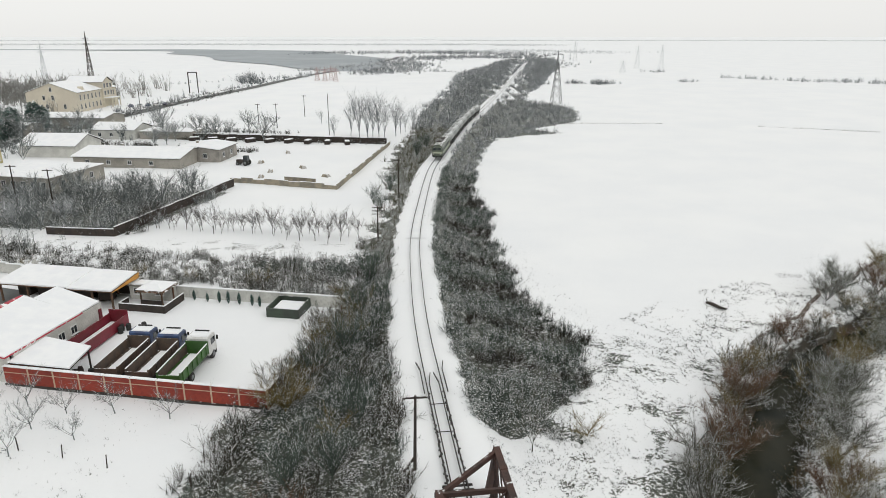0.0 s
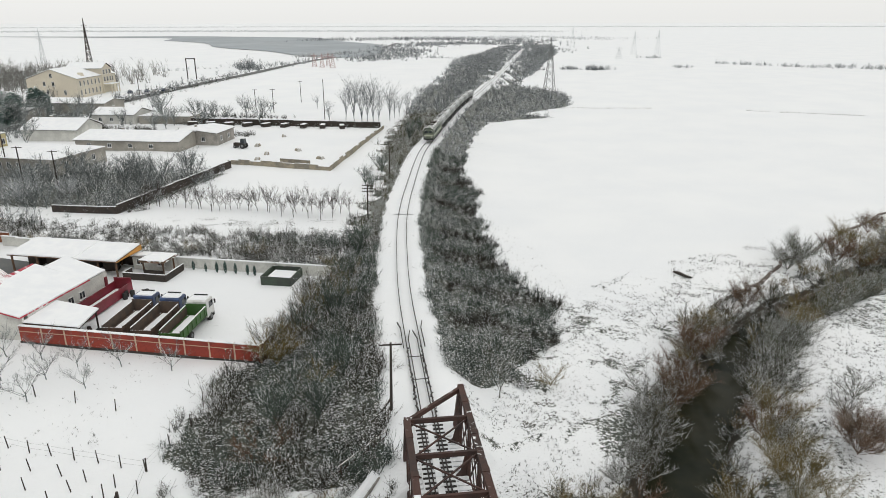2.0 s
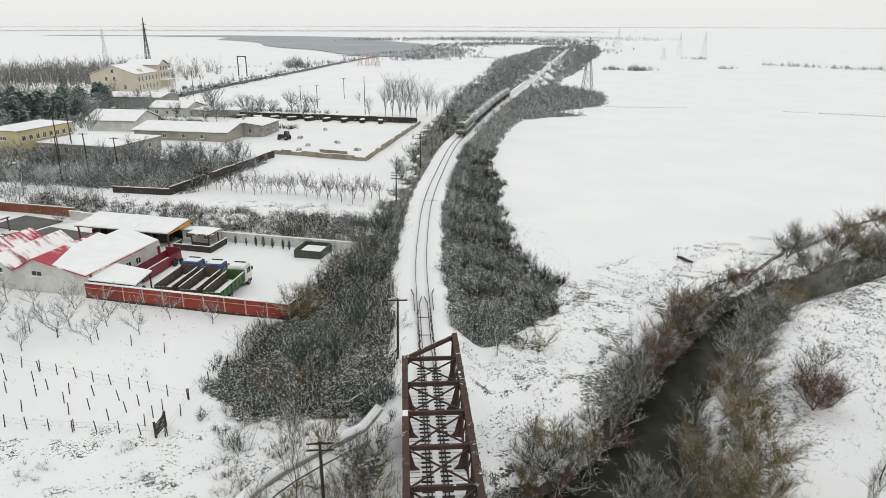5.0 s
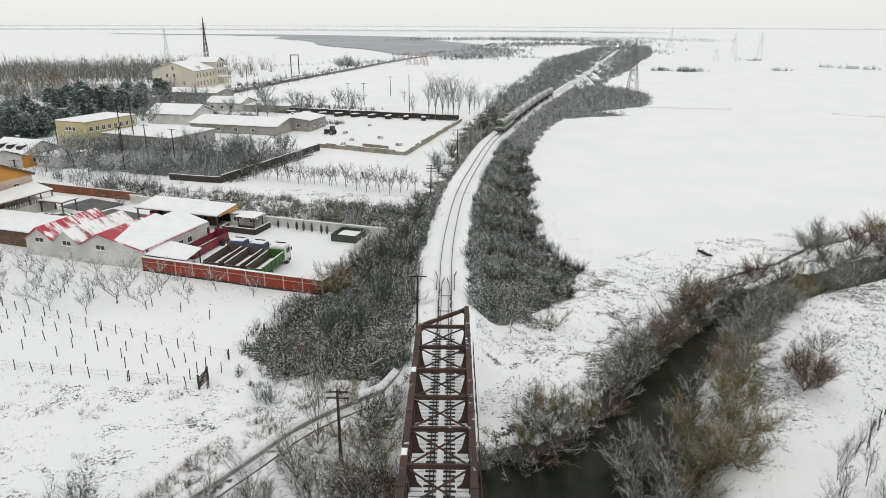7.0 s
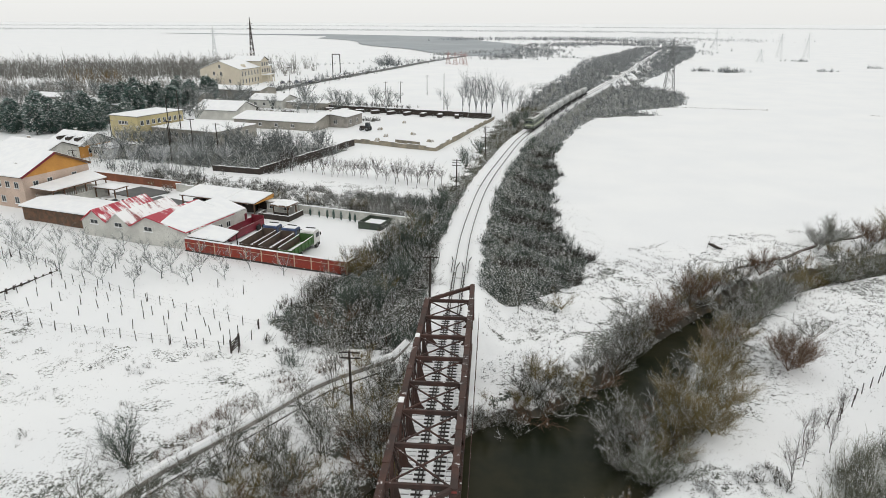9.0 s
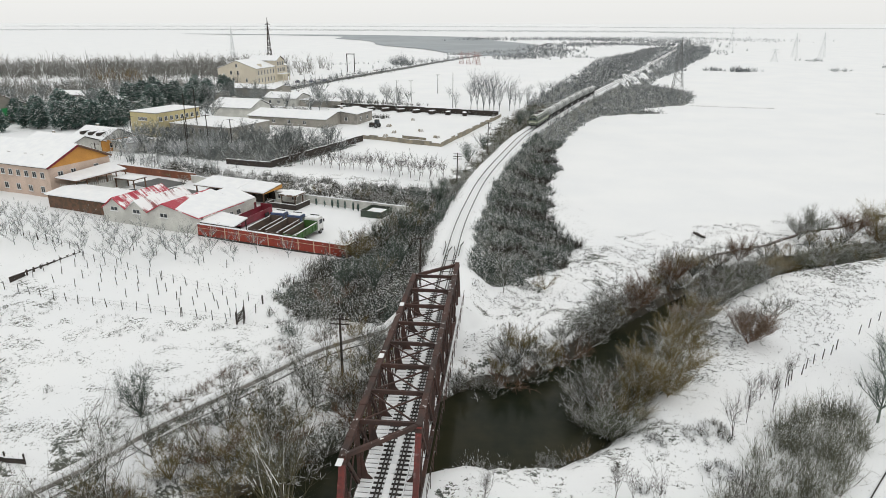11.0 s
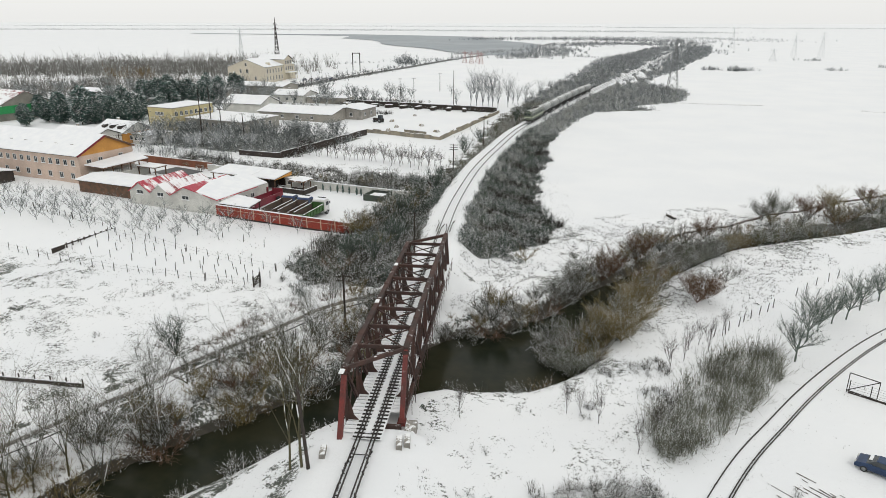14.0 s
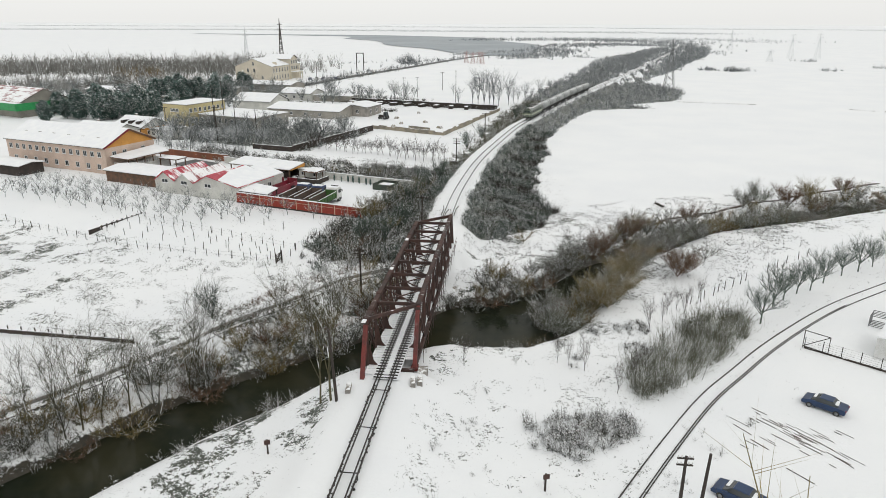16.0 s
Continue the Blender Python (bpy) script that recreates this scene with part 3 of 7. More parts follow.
for y in np.arange(-6.2, 35.5, 0.56):
    for o in (-1.75, 1.75):
        if y > (-6.2 if o < 0 else -2.8) and y < (31.5 if o < 0 else 35.2):
            part("walkway_plank", plank, None, bridge, at=pose(o, y, -0.3, rnd.uniform(-1, 1), 0, rnd.uniform(-1, 1)))
mid = Geo().box((0, 0, 0), (0.5, 1.08, 0.06)).mesh("centre_board", M_snow)
for y in np.arange(-5.5, 35, 1.12):
    part("centre_board", mid, None, bridge, at=pose(rnd.uniform(-0.02, 0.02), y, -0.135, 0, 0, rnd.uniform(-1, 1)))
part("deck_sheet", Geo().box((0, 14.5, -0.215), (2.5, 42.6, 0.05)), M_snow, bridge, "snow lying on the deck between the sleepers")
for sx, y in ((-2.3, 9.5), (-2.3, 20.4), (-2.27, -5.0)):
    part("snow_cap", Geo().box((sx, y, TOP + 0.22), (0.44, 0.8, 0.1), 0, 0.7), M_snow, bridge)
# abutments
for name, y, z in (("abutment", -7.4, -1), ("abutment", 37.0, 1)):
    g = Geo().box((0, y, -4.1), (6.4, 3.2, 5.6))
    g.box((-3.2, y + z * 0.6, -1.5), (0.9, 3.8, 1.3)).box((3.2, y + z * 0.6 + 3.4, -1.5), (0.9, 3.8, 1.3))
    solid(name, g, M_concrete, "stone bridge abutment capped with snow", "abutment", kind="structure")
for x, y in ((2.75, -6.9), (3.35, -6.4), (-3.1, -8.7)):
    solid("bearing_block", Geo().box((0, 0, 0.1), (0.5, 1.5, 0.55), 8, 0.9), M_concrete, "loose concrete block beside the bridge end", "concrete block", "blocks at the bridge end", m=pose(x, y, ground_z(x, y)))

# ---- walled yard; local x runs along the street wall, y into the yard ----
YARD = pose(-15.9, 51.6, -2.0, 0, 0, -17.17)


def yard(u, v, z=0.0, rz=0.0):
    return YARD @ pose(-u, v, z, 0, 0, rz)


def yard_xy(u, v):
    p = YARD @ Vector((-u, v, 0))
    return p.x, p.y


wall = thing("red_boundary_wall", yard(0, 0), "red plastered yard wall with pale pilasters, snow on the coping", "wall", kind="structure")
panel = Geo().box((0, 0, 1.05), (2.72, 0.2, 2.1)).mesh("panel", M_redwall)
pil = Geo().box((0, 0, 1.08), (0.16, 0.27, 2.16)).mesh("pilaster", M_cream)
band = Geo().box((0, -0.11, 1.5), (2.72, 0.06, 0.07)).mesh("band", M_cream)
cop = Geo().box((0, 0, 2.17), (2.8, 0.36, 0.1), 0, 0.96).mesh("coping_snow", M_snow)
for k in range(10):
    x = -1.42 - 2.84 * k
    for nm, me_ in (("panel", panel), ("band", band), ("coping_snow", cop)):
        part(nm, me_, None, wall, at=pose(x, 0, 0))
    part("pilaster", pil, None, wall, at=pose(x + 1.42, 0, 0))
# dark material here paints the shadow line along the wall's foot
part("shaded_plinth", Geo().box((-14.2, -0.03, 0.1), (28.4, 0.34, 0.3)), M_darkwood, wall)
side = thing("side_wall", yard(0, 0), "dark red yard side wall, snow on top", "wall", kind="structure")
for k in range(8):
    hh = (2.1, 1.7, 1.3, 1.7, 1.1, 1.5, 1.4, 1.6)[k]
    part("panel", Geo().box((0, 1.4 + 2.8 * k + 0.15, hh / 2), (0.2, 2.72, hh)), M_dkred, side)
    if k % 3 != 1:
        part("coping_snow", Geo().box((0, 1.4 + 2.8 * k + 0.15, hh + 0.03), (0.24, 2.3, 0.06)), M_snow, side)
back = thing("back_wall", yard(0, 24.8), "white plastered back wall of the yard, snow on the coping", "wall", kind="structure")
for k in range(19):
    part("panel", Geo().box((-1.5 - 3 * k, 0.004 * k + (0 if k < 9 else 0.45 * (k - 8)), 0.8), (2.96, 0.2, 1.6)), M_white, back)
    part("coping_snow", Geo().box((-1.5 - 3 * k, (0 if k < 9 else 0.45 * (k - 8)), 1.64), (2.96, 0.34, 0.1)), M_snow, back)


# ---- building helpers; local x along the front, y depth, origin at the front left corner on the ground ----
def window(parent, x, y, z, w, h, face, frame_mat=None, name="window"):
    """A framed window on a wall that faces -y, +y, -x or +x."""
    a = {"-y": 0, "+y": 180, "-x": -90, "+x": 90}[face]
    win = new(name)
    win.parent = parent
    win.matrix_local = pose(x, y, z, 0, 0, a)
    part("pane", Geo().box((0, -0.02, 0), (w, 0.05, h)), M_glass, win)
    g = Geo()
    for s in (-1, 1):
        g.box((s * w / 2, -0.04, 0), (0.08, 0.1, h + 0.08)).box((0, -0.04, s * h / 2), (w - 0.08, 0.1, 0.08))
    g.box((0, -0.045, 0), (0.06, 0.08, h - 0.1))
    part("frame", g, frame_mat or M_carwhite, win)
    part("sill", Geo().box((0, -0.1, -h / 2 - 0.07), (w + 0.2, 0.22, 0.05)), M_snow, win)
    return win


def gable_roof(parent, x0, x1, y0, y1, z, rise, along, over=0.4, thick=0.22, material=None, base=None):
    """Two snow-laden slopes over their sheeting; along: the axis of the ridge."""
    material = material or M_snow
    base = base or M_darkwood
    if along == "x":
        ym = (y0 + y1) / 2
        slopes = [((x0 - over, y0 - over, z), (x1 + over, y0 - over, z), (x1 + over, ym, z + rise), (x0 - over, ym, z + rise)),
                  ((x0 - over, ym, z + rise), (x1 + over, ym, z + rise), (x1 + over, y1 + over, z), (x0 - over, y1 + over, z))]
    else:
        xm = (x0 + x1) / 2
        slopes = [((x0 - over, y0 - over, z), (xm, y0 - over, z + rise), (xm, y1 + over, z + rise), (x0 - over, y1 + over, z)),
                  ((xm, y0 - over, z + rise), (x1 + over, y0 - over, z), (x1 + over, y1 + over, z), (xm, y1 + over, z + rise))]
    for s in slopes:
        rf = part("roof", Geo().extrude(s, (0, 0, 0.1)), base, parent)
        part("roof_snow", Geo().extrude([(p[0], p[1], p[2] + 0.104) for p in s], (0, 0, thick)), material, rf)


def walls(parent, w, d, h, material, name="wall"):
    t = 0.3
    for c, s in (((w / 2, t / 2, h / 2), (w, t, h)), ((w / 2, d - t / 2, h / 2), (w, t, h)), ((t / 2, d / 2, h / 2), (t, d - 2 * t, h)), ((w - t / 2, d / 2, h / 2), (t, d - 2 * t, h))):
        part(name, Geo().box(c, s), material, parent)


def gable_ends(parent, w, d, h, rise, along, material):
    if along == "x":
        for x in (0, w - 0.3):
            part("gable", Geo().extrude([(x, 0, h), (x, d, h), (x, d / 2, h + rise)], (0.3, 0, 0)), material, parent)
    else:
        for y in (0, d - 0.3):
            part("gable", Geo().extrude([(0, y, h), (w, y, h), (w / 2, y, h + rise)], (0, 0.3, 0)), material, parent)


def house(name, m, w, d, h, rise, along, material, label, gable_mat=None, wins=(), category="house", roof=None, chimney=True):
    ob = thing(name, m, label, category)
    walls(ob, w, d, h, material)
    if rise:
        gable_ends(ob, w, d, h, rise, along, gable_mat or material)
        gable_roof(ob, 0, w, 0, d, h, rise, along, material=roof)
        if chimney:
            ch = part("chimney", Geo().box((w * 0.3, d * 0.55, h + rise), (0.6, 0.6, 1.4)), M_greywall, ob)
            part("chimney_snow", Geo().box((w * 0.3, d * 0.55, h + rise + 0.75), (0.7, 0.7, 0.1)), M_snow, ch)
    else:
        part("roof", Geo().box((w / 2, d / 2, h + 0.1), (w + 0.4, d + 0.4, 0.2)), M_concrete, ob)
        part("roof_snow", Geo().box((w / 2, d / 2, h + 0.28), (w + 0.2, d + 0.2, 0.16), 0, 0.995), M_snow, ob)
    for face, z, hh, xs_ in wins:
        for q in xs_:
            if face == "-y":
                window(ob, q, 0, z, 1.1, hh, face)
            elif face == "+x":
                window(ob, w, q, z, 1.1, hh, face)
    return ob


# ---- workshop with three gables ----
shop = thing("gabled_workshop", yard(50, 0.3), "white workshop with three red sheet gable roofs, partly snowed", "workshop")
for k, (w, mt) in enumerate(((5.6, M_redroof), (5.0, M_redroof2), (11.4, M_redroof2))):
    x0 = (0, 5.6, 10.6)[k]
    apex = x0 + (2.8, 2.4, 3.6)[k]
    zt = (4.5, 4.5, 4.6)[k]
    z0, z1 = (2.5, 2.7, 2.7)[k], (2.7, 2.7, 2.9)[k]
    for yy in (0.0, 10.7):
        part("gable_wall", Geo().extrude([(x0 + 0.01, yy, 0), (x0 + w - 0.01, yy, 0), (x0 + w - 0.01, yy, z1), (apex, yy, zt), (x0 + 0.01, yy, z0)], (0, 0.3, 0)), M_white, shop)
    l_ = [(x0, -0.35, z0), (apex, -0.35, zt), (apex, 11.3, zt), (x0, 11.3, z0)]
    r_ = [(apex, -0.35, zt), (x0 + w, -0.35, z1), (x0 + w, 11.3, z1), (apex, 11.3, zt)]
    part("roof_slope", Geo().extrude(l_, (0, 0, 0.14)), M_redroof if k == 2 else mt, shop)
    part("roof_slope", Geo().extrude(r_, (0, 0, 0.14)), M_redroof if k == 2 else mt, shop, "red sheet slope under snow")
    if k == 2:
        part("slope_snow", Geo().extrude([(apex + 3.0, -0.3, zt - 0.56), (x0 + w - 0.05, -0.3, z1 + 0.15), (x0 + w - 0.05, 11.2, z1 + 0.15), (apex + 0.5, 11.2, zt + 0.04), (apex + 0.9, 6.0, zt - 0.06)], (0, 0, 0.14)), M_snow, shop)
    window(shop, apex, 0, 2.6, 1.6, 0.7, "-y")
part("side_wall", Geo().box((21.85, 6, 1.45), (0.3, 10.4, 2.9)), M_white, shop)
part("side_wall", Geo().box((0.15, 5.6, 1.25), (0.3, 10.4, 2.5)), M_white, shop)
for y in (5.5, 7.5, 9.5):
    window(shop, 22.0, y, 1.7, 1.0, 0.9, "+x")
part("cross_roof", Geo().extrude([(14.6, 11, 3.4), (16, 11, 4.4), (16, 15, 4.4), (14.6, 15, 3.4)], (0, 0, 0.14)), M_redroof, shop)
part("cross_roof", Geo().extrude([(16, 11, 4.4), (21.8, 11, 3.0), (21.8, 14.6, 3.0), (16, 15, 4.4)], (0, 0, 0.16)), M_snow, shop)
part("rear_wall", Geo().box((18.2, 13, 1.45), (7.2, 3.6, 2.9)), M_white, shop)
lean = thing("lean_to_shed", yard(28, 0.25), "low lean-to with a snowed flat roof behind the wall", "shed")
part("roof", Geo().extrude([(0, 0, 2.25), (7, 0, 2.2), (6.2, 4.4, 2.4), (0, 5.4, 2.5)], (0, 0, 0.12)), M_darkwood, lean)
part("roof_snow", Geo().extrude([(0, 0, 2.374), (7, 0, 2.324), (6.2, 4.4, 2.524), (0, 5.4, 2.624)], (0, 0, 0.16)), M_snow, lean)
for x, y in ((6.6, 0.4), (5.9, 4.2), (3, 4.7), (0.3, 5)):
    part("post", Geo().box((x, y, 1.15), (0.14, 0.14, 2.3)), M_darkwood, lean)
part("back_panel", Geo().box((3, 0.3, 1.1), (6, 0.1, 2.2)), M_redwall, lean)


# ---- trucks ----
def wheel(parent, x, y, z, r=0.52, w=0.36, name="wheel"):
    wh = new(name)
    wh.parent = parent
    wh.matrix_local = pose(x, y, z)
    part("tyre", Geo().tube([(-w / 2, 0, 0), (-w * 0.35, 0, 0), (w * 0.35, 0, 0), (w / 2, 0, 0)], [r * 0.9, r, r, r * 0.9], 14), M_tyre, wh)
    part("rim", Geo().tube([(-w / 2 - 0.02, 0, 0), (w / 2 + 0.02, 0, 0)], [r * 0.5, r * 0.5], 10), M_steel, wh)


def truck(m, cab_mat, bed_mat, label):
    """A three-axle tipper; +y is ahead, the tipping body behind."""
    t = thing("dump_truck", m, label, "truck", "dump trucks parked in the yard")
    g = Geo().box((0, 4.2, 0.8), (0.9, 8.6, 0.35)).box((0, 8.3, 0.62), (2.4, 0.3, 0.45))
    part("chassis", g, M_tyre, t)
    g = Geo().extrude([(-1.2, 6.6, 0.75), (-1.2, 8.5, 0.75), (-1.2, 8.55, 1.7), (-1.2, 8.3, 2.75), (-1.2, 8.1, 2.9), (-1.2, 6.75, 2.9), (-1.2, 6.6, 2.75)], (2.4, 0, 0))
    cab = part("cab", g, cab_mat, t)
    part("windscreen", Geo().extrude([(-1.05, 8.57, 1.75), (1.05, 8.57, 1.75), (1.0, 8.36, 2.6), (-1.0, 8.36, 2.6)], (0, 0.03, 0)), M_glass, cab)
    for s in (-1, 1):
        part("side_window", Geo().box((s * 1.21, 7.7, 2.15), (0.03, 1.0, 0.7)), M_glass, cab)
        part("mirror", Geo().box((s * 1.42, 8.35, 2.2), (0.18, 0.1, 0.5)), M_tyre, cab)
        part("headlight", Geo().box((s * 0.9, 8.5, 0.85), (0.35, 0.12, 0.22)), M_steel, cab)
    part("cab_snow", Geo().box((0, 7.4, 2.96), (2.1, 1.2, 0.12), 0, 0.9), M_snow, cab)
    part("beacon_bar", Geo().box((0, 8.0, 3.08), (1.6, 0.15, 0.12)), M_tyre, cab)
    bed = part("tipper_body", Geo().box((0, 3.0, 1.12), (2.3, 6.4, 0.16)), bed_mat, t)
    for s in (-1, 1):
        part("side_board", Geo().extrude([(s * 1.2, -0.2, 1.2), (s * 1.2, 6.3, 1.2), (s * 1.25, 6.3, 2.35), (s * 1.25, -0.2, 2.2)], (-s * 0.1, 0, 0)), bed_mat, bed)
        part("rim_snow", Geo().beam((s * 1.2, -0.1, 2.28), (s * 1.2, 6.2, 2.4), 0.12, 0.06), M_snow, bed)
        for k in range(6):
            part("stake", Geo().box((s * 1.28, 0.3 + k * 1.1, 1.7), (0.08, 0.1, 1.0)), bed_mat, bed)
        part("inner_board", Geo().box((s * 1.09, 3.05, 1.72), (0.05, 6.3, 1.0)), M_brownbed, bed, "rusty inner side")
    part("head_board", Geo().box((0, 6.35, 1.85), (2.5, 0.1, 1.5)), bed_mat, bed)
    part("tail_board", Geo().box((0, -0.25, 1.6), (2.4, 0.1, 0.9)), bed_mat, bed)
    part("load_snow", Geo().box((0.1, 3.0, 1.27), (1.5, 5.9, 0.14), 0, 0.96), M_snow, bed)
    for y in (7.6, 2.3, 0.95):
        for s in (-1, 1):
            wheel(t, s * 1.02, y, 0.52)
    return t


truck(yard(17.9, 1.6, 0, 5), M_blue, M_brownbed, "worn dump truck with a blue cab and brown body")
truck(yard(14.4, 1.5, 0, 5), M_blue, M_brownbed, "brown dump truck with a dark blue cab, snow in the body")
truck(yard(10.9, 1.4, 0, 5), M_carwhite, M_green, "green dump truck with a white cab, snow in the body")
tip = thing("red_tipper_body", yard(25.6, 6.0, 0, 3), "deep red dismounted tipper body on the ground", "truck body")
part("floor_plate", Geo().box((0, 4.6, 0.35), (2.4, 9.2, 0.2)), M_redpaint, tip)
for s in (-1, 1):
    part("side_plate", Geo().box((s * 1.15, 4.6, 1.0), (0.1, 9.2, 1.1)), M_redpaint, tip)
part("head_plate", Geo().box((0, 9.2, 1.2), (2.4, 0.12, 1.7)), M_redpaint, tip)
part("skid", Geo().box((0, 4.6, 0.12), (1.0, 8.8, 0.24)), M_tyre, tip)
part("floor_snow", Geo().box((-0.5, 4.6, 0.5), (0.9, 8.6, 0.08)), M_snow, tip)
fr = thing("red_steel_frame", yard(29.0, 14.6, 0), "tall deep red steel frame standing in the yard", "steel frame")
part("plate", Geo().box((0, 0, 1.1), (2.0, 0.4, 2.2)), M_redpaint, fr)
part("rib", Geo().box((0, -0.3, 1.0), (0.15, 0.3, 1.9)), M_redpaint, fr)
for k, (u, v) in enumerate(((24.7, 13.6), (24.4, 12.9), (24.0, 13.9), (22.4, 14.6), (27.9, 3.6), (20.9, 3.0), (20.6, 4.2))):
    b = Geo().tube([(0, 0, 0), (0, 0, 0.05), (0, 0, 0.4), (0, 0, 0.44), (0, 0, 0.84), (0, 0, 0.88)], [0.29, 0.3, 0.29, 0.31, 0.29, 0.27], 12)
    solid("oil_drum", b, M_tyre, "black steel drum standing in the snowy yard", "drum", "drums in the yard", m=yard(u, v))
for k, (u, v, s) in enumerate(((28.6, 6.6, 1.0), (28.8, 8.3, 0.8), (28.2, 10, 0.9), (22.3, 2.6, 0.7))):
    solid("scrap_heap", Geo().box((0, 0, 0.4), (1.3, 1.0, 0.8), 10 * k, 0.75).box((0.3, 0.2, 0.9), (0.6, 0.5, 0.5), 33, 0.6), M_darkwood, "dark stack of machine scrap by the workshop", "scrap", "scrap by the workshop", m=yard(u, v))

# ---- open shed, pavilion, conifers ----
shed = thing("open_timber_shed", yard(46.5, 19.2), "open timber shed under two snowed roofs", "shed")
for x0, x1, z0, z1 in ((0, 10.6, 2.6, 3.2), (10.2, 17, 2.5, 3.1)):
    part("roof", Geo().extrude([(x0, -0.3, z0), (x1, -0.3, z0), (x1, 5.6, z1), (x0, 5.6, z1)], (0, 0, 0.14)), M_wood, shed)
    part("roof_snow", Geo().extrude([(x0 + 0.05, -0.3, z0 + 0.144), (x1 - 0.05, -0.3, z0 + 0.144), (x1 - 0.05, 5.5, z1 + 0.144), (x0 + 0.05, 5.5, z1 + 0.144)], (0, 0, 0.18)), M_snow, shed)
for x in (0.3, 4.3, 8.3, 10.6, 13.8, 16.6):
    for y, z in ((0.2, 2.5), (5.2, 3.0)):
        part("post", Geo().box((x, y, z / 2), (0.2, 0.2, z)), M_wood, shed)
part("back_boarding", Geo().box((8.4, 5.5, 1.4), (16.8, 0.12, 2.8)), M_darkwood, shed)
part("gable_boarding", Geo().extrude([(17, -0.3, 2.5), (17, 5.6, 2.5), (17, 5.6, 3.2)], (0.1, 0, 0)), M_orange, shed, "bright orange gable boards")
for k in range(5):
    part("stored_crate", Geo().box((1.5 + 3 * k, 3.4, 0.7), (1.8, 1.6, 1.4), 5 * k), M_darkwood, shed)
gz_ = thing("pavilion", yard(25.3, 22.2), "timber pavilion with a snowed hipped roof", "pavilion")
for s in (-1, 1):
    for q in (-1, 1):
        part("post", Geo().box((s * 1.5, q * 1.3, 1.1), (0.16, 0.16, 2.2)), M_wood, gz_)
part("roof", Geo().box((0, 0, 2.35), (4.0, 3.6, 0.3), 0, 0.8), M_wood, gz_)
part("roof_snow", Geo().box((0, 0, 2.75), (3.9, 3.5, 0.5), 0, 0.35), M_snow, gz_)
part("parapet", Geo().box((0, -1.4, 0.5), (3, 0.1, 1.0)), M_darkwood, gz_)
deck = thing("timber_deck", yard(25.8, 20.3), "low dark boarded deck with a parapet, snow on its floor", "deck")
part("floor", Geo().box((0, 0, 0.15), (6.2, 1.8, 0.3)), M_snow, deck)
for c, s in (((0, -1.0, 0.5), (6.4, 0.14, 1.0)), ((3.2, 1.3, 0.5), (0.14, 4.6, 1.0)), ((-3.2, 0, 0.5), (0.14, 2, 1.0))):
    part("parapet", Geo().box(c, s), M_darkwood, deck)
    part("parapet_snow", Geo().box((c[0], c[1], 1.03), (s[0] + 0.06, s[1] + 0.06, 0.06)), M_snow, deck)
hut = house("yard_office", yard(30, 23.2), 6.0, 1.4, 1.9, 0, "x", M_white, "small white yard office with a flat snowed roof", wins=(("-y", 1.2, 0.8, (1.2, 4.4)),), category="hut")
for u, v, h in ((21.1, 24.0, 1.5), (19.1, 23.8, 1.3), (17.4, 23.8, 1.7), (16.1, 23.8, 1.8), (14.5, 23.7, 1.7), (12.6, 23.5, 1.7), (11.5, 23.4, 1.6)):
    th = thing("columnar_thuja", yard(u, v), "small dark green columnar thuja by the white wall", "conifer", "thujas along the back wall")
    part("trunk", Geo().tube([(0, 0, -0.05), (0, 0, h * 0.8)], [0.05, 0.02], 5), M_bark, th)
    r_ = np.random.default_rng(int(u * 10))
    k = 420
    zz, az = r_.uniform(0.05, 1, k), r_.uniform(0, 6.283, k)
    rad = 0.30 * np.sin(np.clip(zz * 0.92 + 0.08, 0, 1) * 3.1416) ** 0.7 * h / 1.7
    a = np.stack([np.cos(az) * rad * 0.4, np.sin(az) * rad * 0.4, zz * h * 0.92], -1)
    b = np.stack([np.cos(az) * rad, np.sin(az) * rad, zz * h * 0.92 + 0.18], -1)
    s = np.stack([-np.sin(az), np.cos(az), 0 * az], -1) * 0.06
    me_ = bpy.data.meshes.new("foliage")
    pts = np.stack([a - s, a + s, b], 1).reshape(-1, 3)
    me_.from_pydata(pts.tolist(), [], np.arange(len(pts)).reshape(-1, 3).tolist())
    me_.materials.append(M_conifer)
    part("foliage", me_, None, th)
bx = thing("green_steel_bin", yard(7.1, 22.6), "open dark green steel bin filled with snow", "container")
for c, s in (((0, -2.2, 0.65), (4.2, 0.1, 1.3)), ((0, 2.0, 0.65), (4.2, 0.1, 1.3)), ((-2.1, -0.1, 0.65), (0.1, 4.2, 1.3)), ((2.1, -0.1, 0.65), (0.1, 4.2, 1.3))):
    part("side", Geo().box(c, s), M_dkgreen, bx)
part("load_snow", Geo().box((0, -0.1, 0.55), (4.0, 4.0, 0.7), 0, 0.8), M_snow, bx)

# ---- buildings of the street side ----
pool = (("swept_pad", 62.5, 25.3, 9.5, 7.0), ("swept_pad", 51.2, 20.5, 12.5, 6.5))
for nme, u, v, w, d in pool:
    solid(nme, Geo().box((0, 0, 0.06), (w, d, 0.1), -8, 0.97), M_asphalt, "swept dark concrete pad in the snowy yard", "pad", kind="structure", m=yard(u, v))
house("store_shed", yard(67, 2.6), 16, 7.6, 2.5, 0.5, "x", M_wood, "long low brown store shed with a snowed roof", category="shed", chimney=False)
